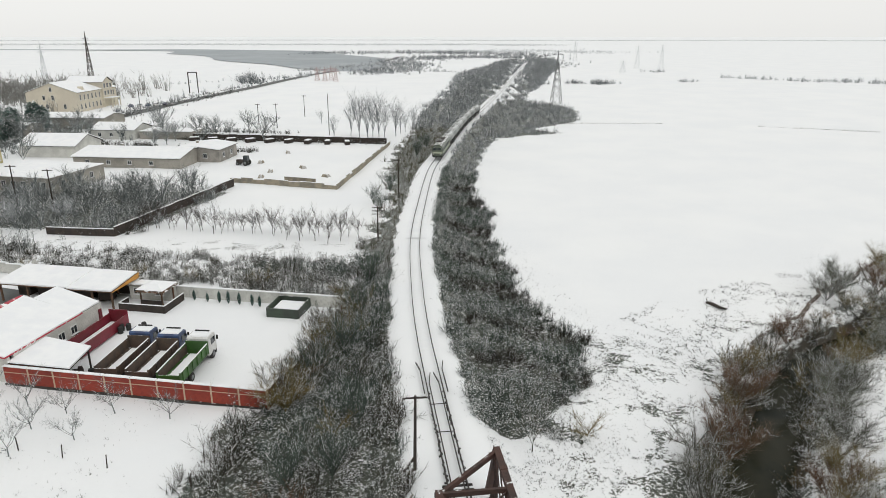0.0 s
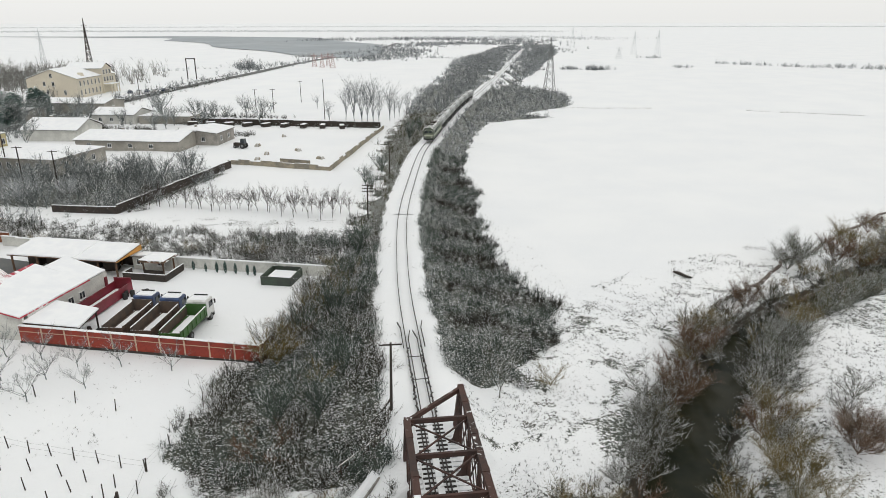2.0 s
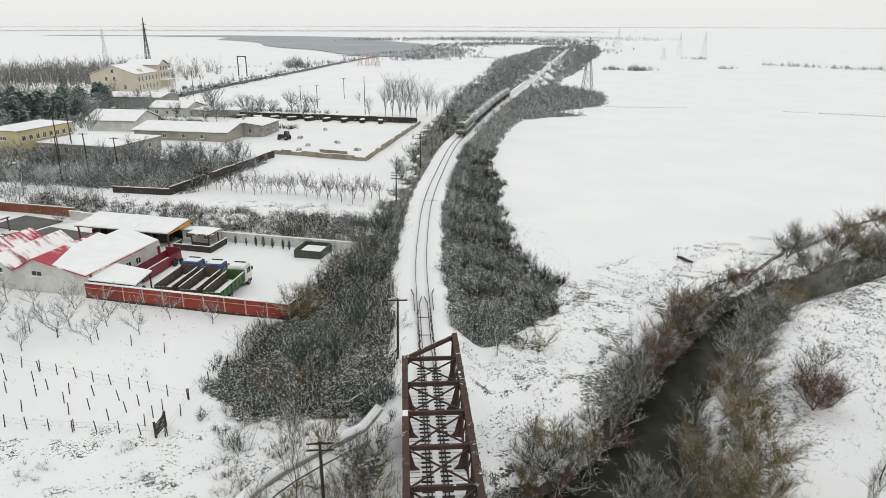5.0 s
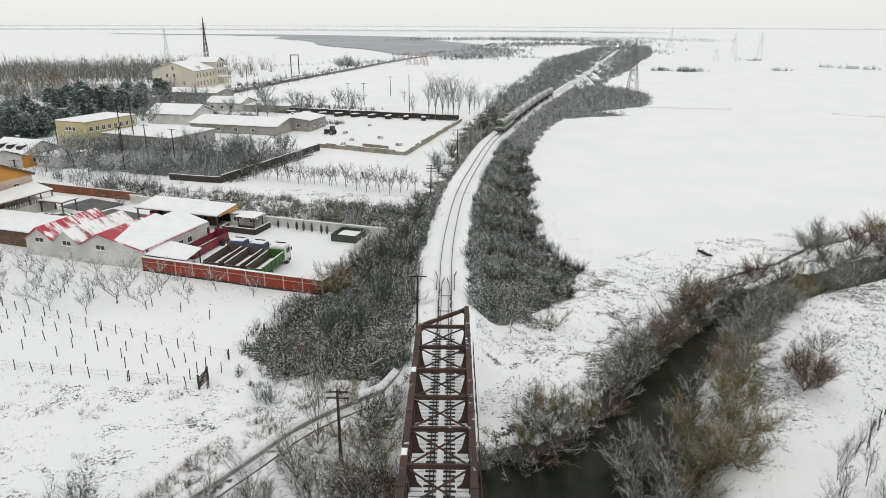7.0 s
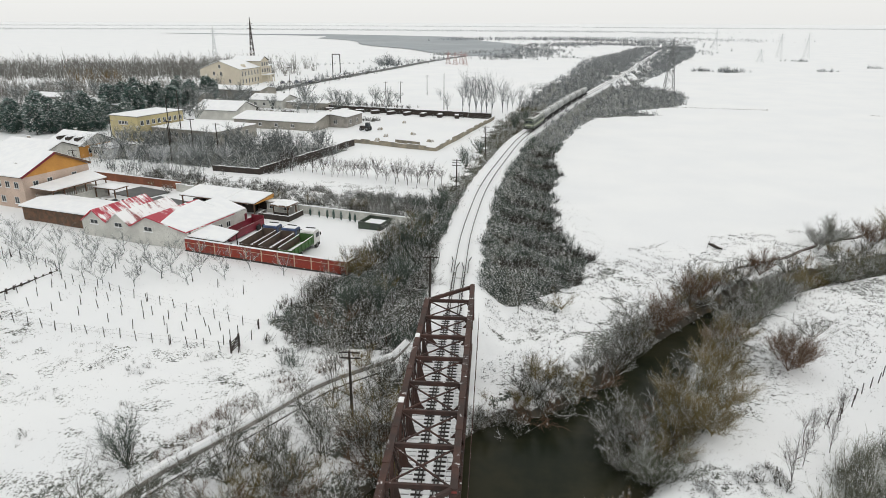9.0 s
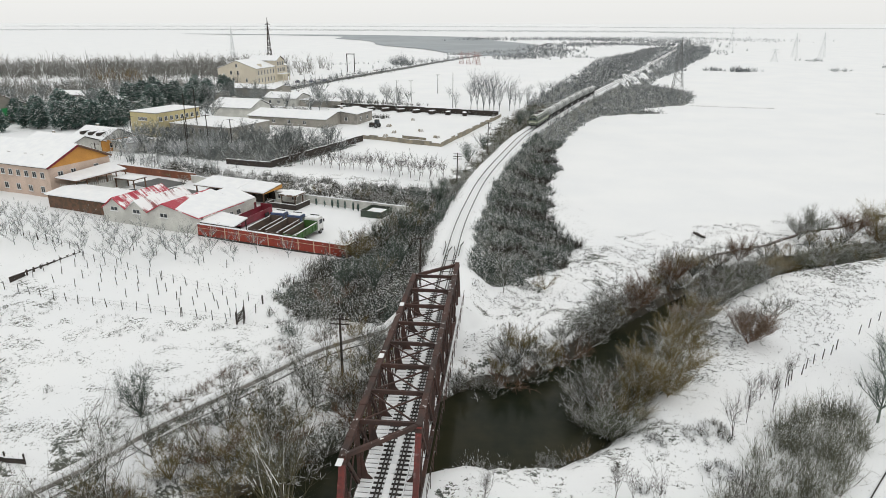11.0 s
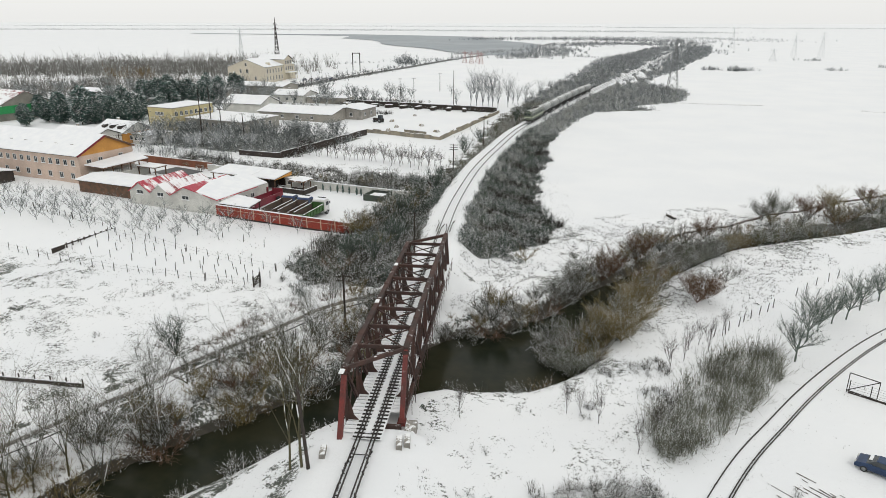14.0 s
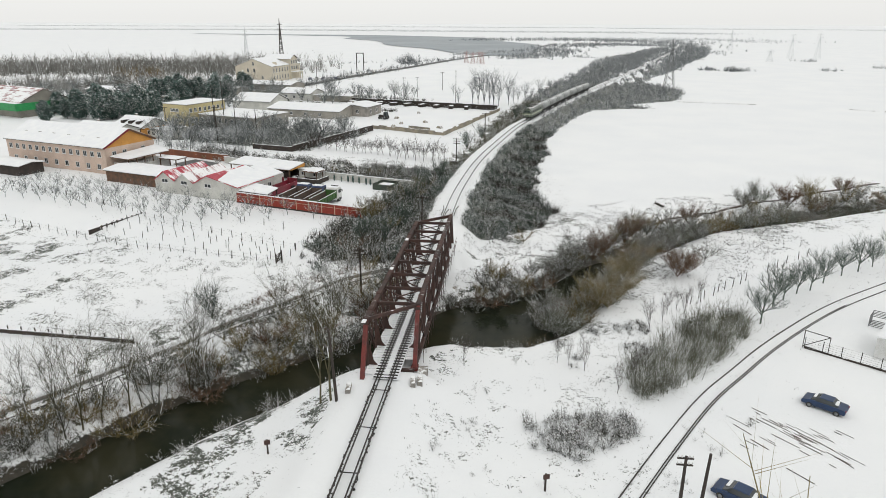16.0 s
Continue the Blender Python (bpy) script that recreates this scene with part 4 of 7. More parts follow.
big = house("guest_house", yard(106.5, 7.6), 34, 14.6, 6.0, 3.5, "x", M_pink, "two-storey pink guest house with an orange gable", gable_mat=M_orange,
            wins=(("-y", 4.5, 1.2, [1.6 + 2.35 * k for k in range(14)]), ("-y", 1.6, 1.2, [2.8 + 3.6 * k for k in range(9)]), ("+x", 4.4, 1.2, (2.5, 5.5, 11))), chimney=False)
part("barge_board", Geo().beam((34.3, -0.4, 6.1), (34.3, 7.3, 9.5), 0.3, 0.4), M_redpaint, big)
part("barge_board", Geo().beam((34.3, 15.0, 6.1), (34.3, 7.3, 9.5), 0.3, 0.4), M_wood, big)
for k in range(6):
    part("roof_window", Geo().box((4 + 5 * k, 3.4, 7.78), (0.9, 1.0, 0.3)), M_concrete, big)
porch = thing("porch", yard(72, 8.4), "open two-level porch with a snowed lean-to roof", "porch")
part("roof", Geo().extrude([(0, 0, 3.9), (5.2, 0.5, 3.6), (5.2, 13.0, 3.6), (0, 13.5, 4.5)], (0, 0, 0.14)), M_wood, porch)
part("roof_snow", Geo().extrude([(0, 0, 4.05), (5.1, 0.5, 3.75), (5.1, 12.9, 3.75), (0, 13.4, 4.65)], (0, 0, 0.18)), M_snow, porch)
part("gallery_floor", Geo().box((2.5, 6.7, 1.9), (5, 12.5, 0.2)), M_white, porch)
part("lower_wall", Geo().box((2.5, 6.9, 0.9), (4.6, 12.0, 1.8)), M_white, porch)
for k in range(6):
    part("post", Geo().box((4.9, 0.7 + 2.4 * k, 2.75), (0.18, 0.18, 1.7)), M_wood, porch)
for k in range(24):
    part("baluster", Geo().box((4.95, 0.9 + 0.5 * k, 2.4), (0.07, 0.12, 0.75)), M_carwhite, porch)
for k in range(9):
    part("baluster", Geo().box((0.5 + 0.5 * k, 0.55, 2.4), (0.12, 0.07, 0.75)), M_carwhite, porch)
perg = thing("carport", yard(66, 18.2), "brown carport with a snowed flat roof", "carport")
part("roof", Geo().box((1.6, 1.5, 2.4), (5.6, 3.6, 0.16)), M_wood, perg)
part("roof_snow", Geo().box((1.6, 1.5, 2.56), (5.5, 3.5, 0.14)), M_snow, perg)
for x in (-0.9, 4.1):
    for y in (0, 3):
        part("post", Geo().box((x, y, 1.17), (0.2, 0.2, 2.34)), M_wood, perg)
house("side_shed", yard(101, -2.2), 12, 6.0, 2.2, 0.5, "x", M_darkwood, "dark low shed with a snowed roof by the orchard", category="shed", chimney=False)
ow = thing("orange_boundary_wall", yard(57, 30.8), "weathered orange boundary wall behind the guest house", "wall", kind="structure")
for k in range(13):
    part("panel", Geo().box((-1.3 - 2.6 * k, 0.05 * k, 0.85), (2.55, 0.2, 1.7)), M_brick, ow)
    part("coping_snow", Geo().box((-1.3 - 2.6 * k, 0.05 * k, 1.73), (2.55, 0.3, 0.06)), M_snow, ow)
st = house("dormer_house", pose(-112.5, 131, -2, 0, 0, -20), 12, 11, 3.0, 2.6, "x", M_orange, "small orange house with three roof dormers", wins=(("-y", 1.6, 1.2, (2, 5, 8.5)), ("+x", 1.6, 1.2, (3, 7))), gable_mat=M_white)
for k in range(3):
    dm = part("dormer", Geo().extrude([(2.2 + 3.3 * k, 1.2, 3.6), (3.6 + 3.3 * k, 1.2, 3.6), (3.6 + 3.3 * k, 1.2, 4.7), (2.2 + 3.3 * k, 1.2, 4.7)], (0, 2.2, 0.4)), M_darkwood, st)
    part("dormer_snow", Geo().box((2.9 + 3.3 * k, 2.3, 5.1), (1.8, 2.2, 0.14)), M_snow, dm)
house("white_annexe", pose(-99.5, 129, -2, 0, 0, -20), 7, 8, 2.6, 0, "x", M_white, "low white annexe with flat snowed roof", wins=(("-y", 1.5, 1.0, (1.5, 4.5)),), category="annexe")
house("hip_roof_house", yard(121, 36), 17, 12, 2.6, 2.4, "x", M_white, "house with a broad snowed roof behind the guest house")
house("flat_roof_block", pose(-109, 155.5, -2, 0, 0, -20), 11, 17.5, 7.0, 0, "x", M_yellow, "pale yellow two-storey block with a flat roof",
      wins=(("-y", 5.2, 1.0, (4, 5.3, 6.6)), ("-y", 1.6, 1.4, (2, 4, 6, 9.5)), ("+x", 5.2, 1.3, [1.6 + 2.1 * k for k in range(8)]), ("+x", 2.0, 1.3, [1.6 + 2.1 * k for k in range(8)])), category="building")
house("flat_roof_workshop", pose(-96.5, 155.5, -2, 0, 0, -19.5), 24, 17.5, 3.6, 0, "x", M_greywall, "long grey single-storey workshop with a flat snowed roof",
      wins=(("-y", 2.1, 1.5, [1.6 + 2.6 * k for k in range(9)]), ("+x", 2.1, 1.3, (4, 9, 13))), category="workshop")
house("gabled_store", pose(-103, 199, -2, 0, 0, -12), 17, 13, 3.2, 2.6, "x", M_white, "white store with a snowed gable roof", category="building")
house("long_store", pose(-82, 182, -2, 0, 0, -14), 30, 16, 2.6, 1.6, "x", M_greywall, "long grey store under a broad snowed roof", wins=(("-y", 1.4, 1.0, (4, 10, 16, 22)),), category="building")
house("grey_store", pose(-57, 186, -2, 0, 0, -14), 13, 12, 3.4, 0.8, "y", M_concrete, "grey block store with shallow snowed roof", wins=(("-y", 1.8, 1.2, (3, 9)), ("+x", 1.8, 1.2, (3, 8))), category="building")
house("hip_cottage", pose(-95, 232, -2, 0, 0, -12), 15, 12, 3.0, 1.8, "x", M_white, "cottage with brown trim under a snowed roof", wins=(("-y", 1.6, 1.2, (3, 7, 11)),))
house("flat_annexe", pose(-79, 230, -2, 0, 0, -12), 18, 9, 2.4, 0, "x", M_greywall, "flat-roofed grey annexe by the store", category="annexe")
hotel = house("hotel", pose(-152, 318, -2, 0, 0, -8), 23, 36, 8.5, 4.2, "y", M_beige, "large cream three-storey hotel with a snowed gable roof",
              wins=(("-y", 2.6, 2.0, (4, 9, 17)), ("-y", 6.4, 2.0, (8, 12)), ("-y", 10, 1.8, (11.5,)), ("+x", 2.4, 2.3, [2.5 + 3.4 * k for k in range(6)]), ("+x", 6.3, 2.3, [2.5 + 3.4 * k for k in range(6)]), ("+x", 6.3, 2.3, (33.2,)), ("+x", 2.4, 2.3, (33.2,))), category="hotel", chimney=False)
part("tower", Geo().box((15.5, 26.5, 5.8), (16.6, 9.5, 11.6)), M_beige, hotel)
gable_roof(hotel, 7, 24, 21.5, 31.5, 11.6, 2.4, "x")
for x in (7.2, 23.5):
    part("gable", Geo().extrude([(x, 21.75, 11.6), (x, 31.25, 11.6), (x, 26.5, 13.9)], (0.3, 0, 0)), M_beige, hotel)
for k in range(3):
    for z in (6.6, 10):
        window(hotel, 23.82, 23.6 + 2.9 * k, z, 1.5, 2.0, "+x")
porch = part("porch", Geo().box((25.5, 26.5, 4.2), (4.0, 9.0, 0.4)), M_beige, hotel)
part("porch_snow", Geo().box((25.5, 26.5, 4.5), (4.2, 9.2, 0.2)), M_snow, porch)
for k in range(4):
    part("column", Geo().tube([(27.2, 22.6 + 2.6 * k, 0), (27.2, 22.6 + 2.6 * k, 4.0)], [0.28, 0.24], 8), M_beige, porch)
part("porch_step", Geo().box((27, 26.5, 0.2), (8, 8, 0.5)), M_snow, porch)
for y in (8, 28):
    part("dormer", Geo().extrude([(19.5, y - 1.3, 9.2), (19.5, y + 1.3, 9.2), (19.5, y, 10.8)], (2.4, 0, 0)), M_beige, hotel)
mk = house("market_hall", pose(-200, 176, -2, 0, 0, -22), 34, 20, 5.0, 4.5, "x", M_greywall, "market hall with snowed red roof and bright green fascia", category="hall", roof=M_redroof2, chimney=False)
M_fascia = mat("green_fascia", (0.03, 0.30, 0.09), (0.02, 0.22, 0.07), 0.5)
part("fascia", Geo().box((17, -2.3, 4.0), (38, 0.3, 2.6)), M_fascia, mk, "bright green fascia")
part("fascia", Geo().box((36, 9, 4.0), (0.3, 22.4, 2.6)), M_fascia, mk, "bright green fascia")
part("canopy", Geo().box((17, -1.0, 5.36), (38, 2.6, 0.12)), M_snow, mk)
for x, y, w, d, h in ((-160, 215, 26, 12, 3.0), (-140, 240, 22, 12, 3.4), (-128, 262, 30, 14, 4.0), (-190, 235, 20, 10, 3)):
    house("roadside_shed", pose(x, y, -2, 0, 0, -12), w, d, h, 1.2, "x", M_greywall, "low roadside shed with a snowed roof", category="shed", chimney=False)

# ---- block-walled plot and garden walls ----
def wall_run(name, a, b, h, material, label, seg=3.0, thick=0.2, z=None, low=0.9):
    a, b = Vector((*a, 0)), Vector((*b, 0))
    d = b - a
    n_ = max(1, round(d.length / seg))
    ang = math.degrees(math.atan2(d.y, d.x))
    ob = thing(name, pose(a.x, a.y, -2.0 if z is None else z, 0, 0, ang), label, "wall", kind="structure")
    s = d.length / n_
    rr = random.Random(int(a.x * 7 + a.y))
    for k in range(n_):
        hh = h * rr.uniform(low, 1.0)
        part("panel", Geo().box((s * (k + 0.5), 0, hh / 2 - 0.1), (s - 0.04, thick, hh + 0.2)), material, ob)
        part("coping_snow", Geo().box((s * (k + 0.5), 0, hh + 0.04), (s - 0.1, thick + 0.08, 0.08)), M_snow, ob)
    return ob


wall_run("block_wall", (-37, 156.5), (-11.5, 144.8), 1.6, M_yconcrete, "low yellowish concrete panel wall round an empty plot", low=0.6)
wall_run("block_wall", (-11.5, 144.8), (4.0, 208), 1.6, M_yconcrete, "long concrete panel wall along the railway", low=0.65)
wall_run("block_wall", (-16.5, 150.5), (-24, 154), 1.6, M_yconcrete, "short stub of concrete panel wall")
wall_run("dark_boundary_wall", (-66, 229), (3, 209), 2.0, M_darkwood, "dark boundary wall across the far side of the plot")
wall_run("garden_wall", (-49.5, 113), (-35.5, 152), 1.8, M_darkwood, "dark mossy garden wall with snow on top")
wall_run("garden_wall", (-49.5, 113), (-62, 116), 1.4, M_darkwood, "dark mossy garden wall below the thicket")
for k in range(9):
    x, y = (-60 + 6.3 * k, 224 - 1.8 * k)
    st_ = thing("pallet_stack", pose(x, y, -2, 0, 0, 12 * k), "dark stack of pallets along the plot wall", "pallet stack", "stacks along the plot wall")
    for q in range(4):
        part("pallet", Geo().box((0, 0, 0.15 + 0.3 * q), (3.2, 1.6, 0.24)), M_darkwood, st_)
    part("snow_cap", Geo().box((0, 0, 1.28), (3.0, 1.5, 0.16), 0, 0.9), M_snow, st_)
for x, y in ((-29, 168), (-21, 172), (-33, 181), (-14.5, 160), (-27, 196), (-30.5, 161)):
    solid("concrete_lump", Geo().box((0, 0, 0.3), (2.2, 1.4, 0.7), x * 3, 0.6), M_yconcrete, "broken concrete lump dusted with snow", "concrete lump", "lumps on the empty plot", m=pose(x, y, -2))
trac = thing("tractor", pose(-37, 178, -2, 0, 0, 70), "dark parked tractor on the snowy plot", "tractor")
part("body", Geo().box((0, 0.8, 1.1), (0.9, 2.6, 0.8)).box((0, -0.6, 1.2), (1.2, 1.2, 0.5)), M_darkwood, trac)
part("cab", Geo().box((0, -0.7, 2.0), (1.4, 1.3, 1.3), 0, 0.85), M_glass, trac)
for s in (-1, 1):
    wheel(trac, s * 0.85, -0.8, 0.8, 0.8, 0.4)
    wheel(trac, s * 0.7, 1.6, 0.5, 0.5, 0.3)

# ---- road to the hotel ----
road_xy = smooth_line(np.array([(-320, 120), (-200, 165), (-140, 200), (-120, 214), (-113, 260), (-104, 306), (-92, 369), (-72, 450), (-47, 560), (-5, 700), (35, 860), (60, 1000)], float), 6)
d_ = np.gradient(road_xy, axis=0)
s_ = np.stack([d_[:, 1], -d_[:, 0]], -1) / np.hypot(d_[:, 0], d_[:, 1])[:, None]
g = Geo()
a_, b_ = road_xy - s_ * 3.6, road_xy + s_ * 3.6
k = len(road_xy)
g.add([(*p, -1.80) for p in a_] + [(*p, -1.80) for p in b_], [(i, k + i, k + i + 1, i + 1) for i in range(k - 1)])
solid("road", g, M_asphalt, "wet dark asphalt road between snowy verges", "road", kind="structure")


# ---- train ----
def along(s0):
    """Place and heading on the line at a distance from the front of the train."""
    y = 168 + s0 * 0.957
    x, x2 = track_x(y), track_x(y + 1.0)
    return pose(float(x), float(y), 0, 0, 0, math.degrees(math.atan2(1.0, float(x2 - x))) - 90)


def bogie(parent, y):
    b = new("bogie")
    b.parent = parent
    b.matrix_local = pose(0, y, 0)
    part("bogie_frame", Geo().box((-0.95, 0, 0.55), (0.14, 2.9, 0.35)).box((0.95, 0, 0.55), (0.14, 2.9, 0.35)).box((0, 0, 0.6), (2.0, 0.4, 0.3)), M_tyre, b)
    for o in (-0.95, 0.95):
        g = Geo()
        for s in (-0.75, 0.75):
            g.tube([(s - 0.07, o, 0.48), (s + 0.07, o, 0.48)], [0.48, 0.48], 12)
        g.tube([(-0.75, o, 0.48), (0.75, o, 0.48)], [0.08, 0.08], 6)
        part("wheelset", g, M_rail, b)


loco = thing("diesel_locomotive", along(8.7), "olive diesel locomotive with a pale band, snow on the roof", "locomotive")
prof = [(-1.42, 1.05), (-1.45, 2.6), (-1.38, 3.2), (-1.05, 3.75), (-0.5, 4.0), (0.5, 4.0), (1.05, 3.75), (1.38, 3.2), (1.45, 2.6), (1.42, 1.05)]
body = part("body", Geo().extrude([(x, -8.2, z) for x, z in prof], (0, 16.4, 0)), M_loco, loco)
part("nose", Geo().extrude([(x * 0.96, -8.6, 1.1 + (z - 1.05) * 0.8) for x, z in prof], (0, 0.4, 0)), M_loco, body)
for s in (-1, 1):
    part("side_band", Geo().box((s * 1.46, 0, 1.9), (0.04, 16.3, 0.5)), M_locoband, body)
    for k in range(5):
        part("side_window", Geo().box((s * 1.45, -5 + 2.5 * k, 2.75), (0.05, 0.9, 0.6)), M_glass, body)
    part("windscreen", Geo().box((s * 0.55, -8.62, 2.95), (0.85, 0.06, 0.6)), M_glass, body)
    part("headlight", Geo().tube([(s * 0.9, -8.68, 1.6), (s * 0.9, -8.58, 1.6)], [0.14, 0.14], 10), M_carwhite, body)
    part("buffer", Geo().tube([(s * 0.88, -9.1, 1.05), (s * 0.88, -9.05, 1.05), (s * 0.88, -9.04, 1.05), (s * 0.88, -8.2, 1.05)], [0.24, 0.24, 0.1, 0.1], 10), M_tyre, body)
part("front_band", Geo().box((0, -8.63, 2.0), (2.5, 0.04, 0.45)), M_locoband, body)
part("roof_fan", Geo().box((0, 2.5, 4.1), (1.4, 3.0, 0.25)).box((0, -2.5, 4.1), (1.2, 2.2, 0.22)), M_darkwood, body)
part("underframe", Geo().box((0, 0, 0.95), (2.7, 16.6, 0.25)).box((0, 0, 0.6), (2.2, 4.5, 0.6)), M_tyre, loco)
bogie(loco, -5.2)
bogie(loco, 5.2)
wag = thing("tank_wagon", along(24.5), "grey tank wagon dusted with snow", "tank wagon", "wagons of the train")
tk = part("tank", Geo().tube([(0, -5.7, 2.55), (0, -5.55, 2.55), (0, -5.2, 2.55), (0, 5.2, 2.55), (0, 5.55, 2.55), (0, 5.7, 2.55)], [0.6, 1.1, 1.42, 1.42, 1.1, 0.6], 20), M_tank, wag, smooth=True)
part("dome", Geo().tube([(0, 0, 3.8), (0, 0, 4.25)], [0.5, 0.48], 12), M_tank, tk)
part("catwalk", Geo().box((0, 0, 4.05), (0.7, 5, 0.06)).beam((0.5, 1.2, 1.2), (0.45, 1.2, 4.1), 0.06), M_tyre, tk)
for k in (-3.6, 3.6):
    part("strap", Geo().tube([(0, k - 0.06, 2.55), (0, k + 0.06, 2.55)], [1.45, 1.45], 20), M_tyre, tk)
part("underframe", Geo().box((0, 0, 1.05), (2.3, 11.9, 0.22)).box((0, 4.2, 1.35), (2.0, 0.6, 0.4)).box((0, -4.2, 1.35), (2.0, 0.6, 0.4)), M_tyre, wag)
for s in (-1, 1):
    for e in (-1, 1):
        part("buffer", Geo().tube([(s * 0.88, e * 5.9, 1.05), (s * 0.88, e * 6.35, 1.05)], [0.12, 0.22], 8), M_tyre, wag)
bogie(wag, -4.2)
bogie(wag, 4.2)
for k in range(1, 7):
    copy_thing(wag, along(24.5 + 12.9 * k))


# ---- poles, pylons ----
M_pale = mat("pale_zinc", (0.72, 0.74, 0.75), (0.64, 0.66, 0.67), 0.6, 0.2, 1, 8, 0)

def pole(x, y, h, arms, label, lean=0.0, stay=False, z=None, rz=0, wide=1.0):
    p = thing("utility_pole", pose(x, y, ground_z(x, y) if z is None else z, 0, lean, rz), label, "pole", "line poles")
    part("shaft", Geo().tube([(0, 0, -0.3), (0, 0, h * 0.5), (0, 0, h)], [0.15, 0.125, 0.1], 8), M_darkwood, p)
    for k in range(arms):
        arm = part("crossarm", Geo().box((0, 0.12, h - 0.25 - 0.55 * k), (1.9 * wide, 0.1, 0.12)), M_darkwood, p)
        for q in (-0.85, -0.45, 0.45, 0.85):
            part("insulator", Geo().tube([(q * wide, 0.12, h - 0.2 - 0.55 * k), (q * wide, 0.12, h - 0.02 - 0.55 * k)], [0.05, 0.035], 6), M_carwhite, arm)
    if stay:
        part("strut", Geo().beam((-1.0, 0, 0.1), (0, 0, 1.6), 0.14).beam((1.0, 0, 0.0), (-0.2, 0, 0.5), 0.14), M_darkwood, p)
    return p


pole(-3.0, 38.7, 7.0, 1, "dark single line pole beside the track", 1, True, -0.9)
pole(-8.3, 18.6, 7.0, 2, "dark line pole with two crossarms near the bridge", 0)
pole(-3.6, 103.4, 6.4, 3, "dark line pole with three crossarms", 1)
pole(-3.8, -10.4, 7.6, 0, "bare wooden pole at the bridge end", -3)
pole(24.5, -21.0, 5.6, 2, "dark pole with two crossarms by the siding", wide=0.6)
pole(26.1, -20.5, 5.6, 0, "plain dark pole by the siding", 2)
pole(2.0, 134, 8.5, 1, "dark pole beside the curve of the line")
for x, y, h in ((-77.3, 127, 10), (-71.5, 127.5, 10.5), (-66.4, 130.5, 9), (-88.5, 150, 14), (-86, 152, 15), (-36, 252, 9), (-28, 285, 9), (-104, 318, 10), (-44, 262, 8), (-16, 232, 14), (-84, 98, 8), (-100, 140, 8)):
    pole(x, y, h, 1 if h < 12 else 0, "tall dark line pole among the houses", z=-2)
for x, y, h in ((15.0, -18.6, 1.6), (-8.2, -16.5, 1.4)):
    sg = thing("track_marker", pose(x, y, ground_z(x, y)), "short dark trackside marker post", "marker", "trackside markers")
    part("post", Geo().tube([(0, 0, -0.2), (0, 0, h)], [0.09, 0.08], 6), M_darkwood, sg)
    part("plate", Geo().box((0.05, -0.1, h - 0.2), (0.5, 0.1, 0.4), 20), M_rust, sg)


def pylon(x, y, h, w, label, arms=3, z=-3.0, width=0.16, rz=0, material=None):
    p = thing("lattice_pylon", pose(x, y, z, 0, 0, rz), label, "pylon", "power line pylons")
    material = material or M_steel
    n_ = 7
    lev = [(h * 0.82 * (1 - (1 - k / n_) ** 1.3), w * (1 - 0.85 * (1 - (1 - k / n_) ** 1.3))) for k in range(n_ + 1)]
    cs = ((-1, -1), (1, -1), (1, 1), (-1, 1))
    for a, b in cs:
        run = [(a * w0 / 2, b * w0 / 2, z0) for z0, w0 in lev] + [(0, 0, h)]
        part("leg", Geo().tube(run, [width * 0.6] * len(run), 4), material, p)
    for q in range(4):
        (a, b), (c, d) = cs[q], cs[(q + 1) % 4]
        for (z0, w0), (z1, w1) in zip(lev, lev[1:]):
            part("brace", Geo().beam((a * w0 / 2, b * w0 / 2, z0), (c * w1 / 2, d * w1 / 2, z1), width * 0.6), material, p)
            part("brace", Geo().beam((c * w0 / 2, d * w0 / 2, z0), (a * w1 / 2, b * w1 / 2, z1), width * 0.6), material, p)
    for k in range(arms):
        zz = h * (0.72 + 0.11 * k)
        ln = w * (0.75 - 0.12 * k)
        part("crossarm", Geo().beam((-ln, 0, zz), (ln, 0, zz), width * 0.9).beam((-ln, 0, zz), (0, 0, zz + h * 0.04), width * 0.6).beam((ln, 0, zz), (0, 0, zz + h * 0.04), width * 0.6), material, p)
    return p


M_pylonred = mat("red_pylon_paint", (0.50, 0.34, 0.32), (0.42, 0.30, 0.29), 0.7)
pylon(91.5, 318, 26.5, 5.2, "tall slim lattice power pylon in the snowfield", z=-3, width=0.2)
pylon(-221, 590, 36, 3.6, "tall dark lattice mast behind the hotel", 2, -3, 0.34, material=M_darkwood)
pylon(-239, 548, 29, 3.6, "pale lattice mast behind the hotel", 2, -3, 0.25, material=M_pale)
for x, y in ((-28, 505), (-20, 500), (-24, 520), (-34, 512)):
    pylon(x, y, 11, 4, "short pale red lattice pylon in the far field", 2, -3, 0.2, material=M_pylonred)
for x, y, h in ((276, 656, 23), (300, 653, 24), (233, 586, 11), (268, 830, 26)):
    pylon(x, y, h, 5, "pale distant lattice pylon on the snowfield", 3, -3, 0.13, material=M_pale)
pf = thing("portal_mast", pose(-101, 413, -2), "dark two-legged portal mast by the road", "mast")
for s in (-1, 1):
    part("leg", Geo().box((s * 2.5, 0, 6), (0.5, 0.5, 12)), M_darkwood, pf)
part("beam", Geo().box((0, 0, 11.8), (5.6, 0.4, 0.5)), M_darkwood, pf)

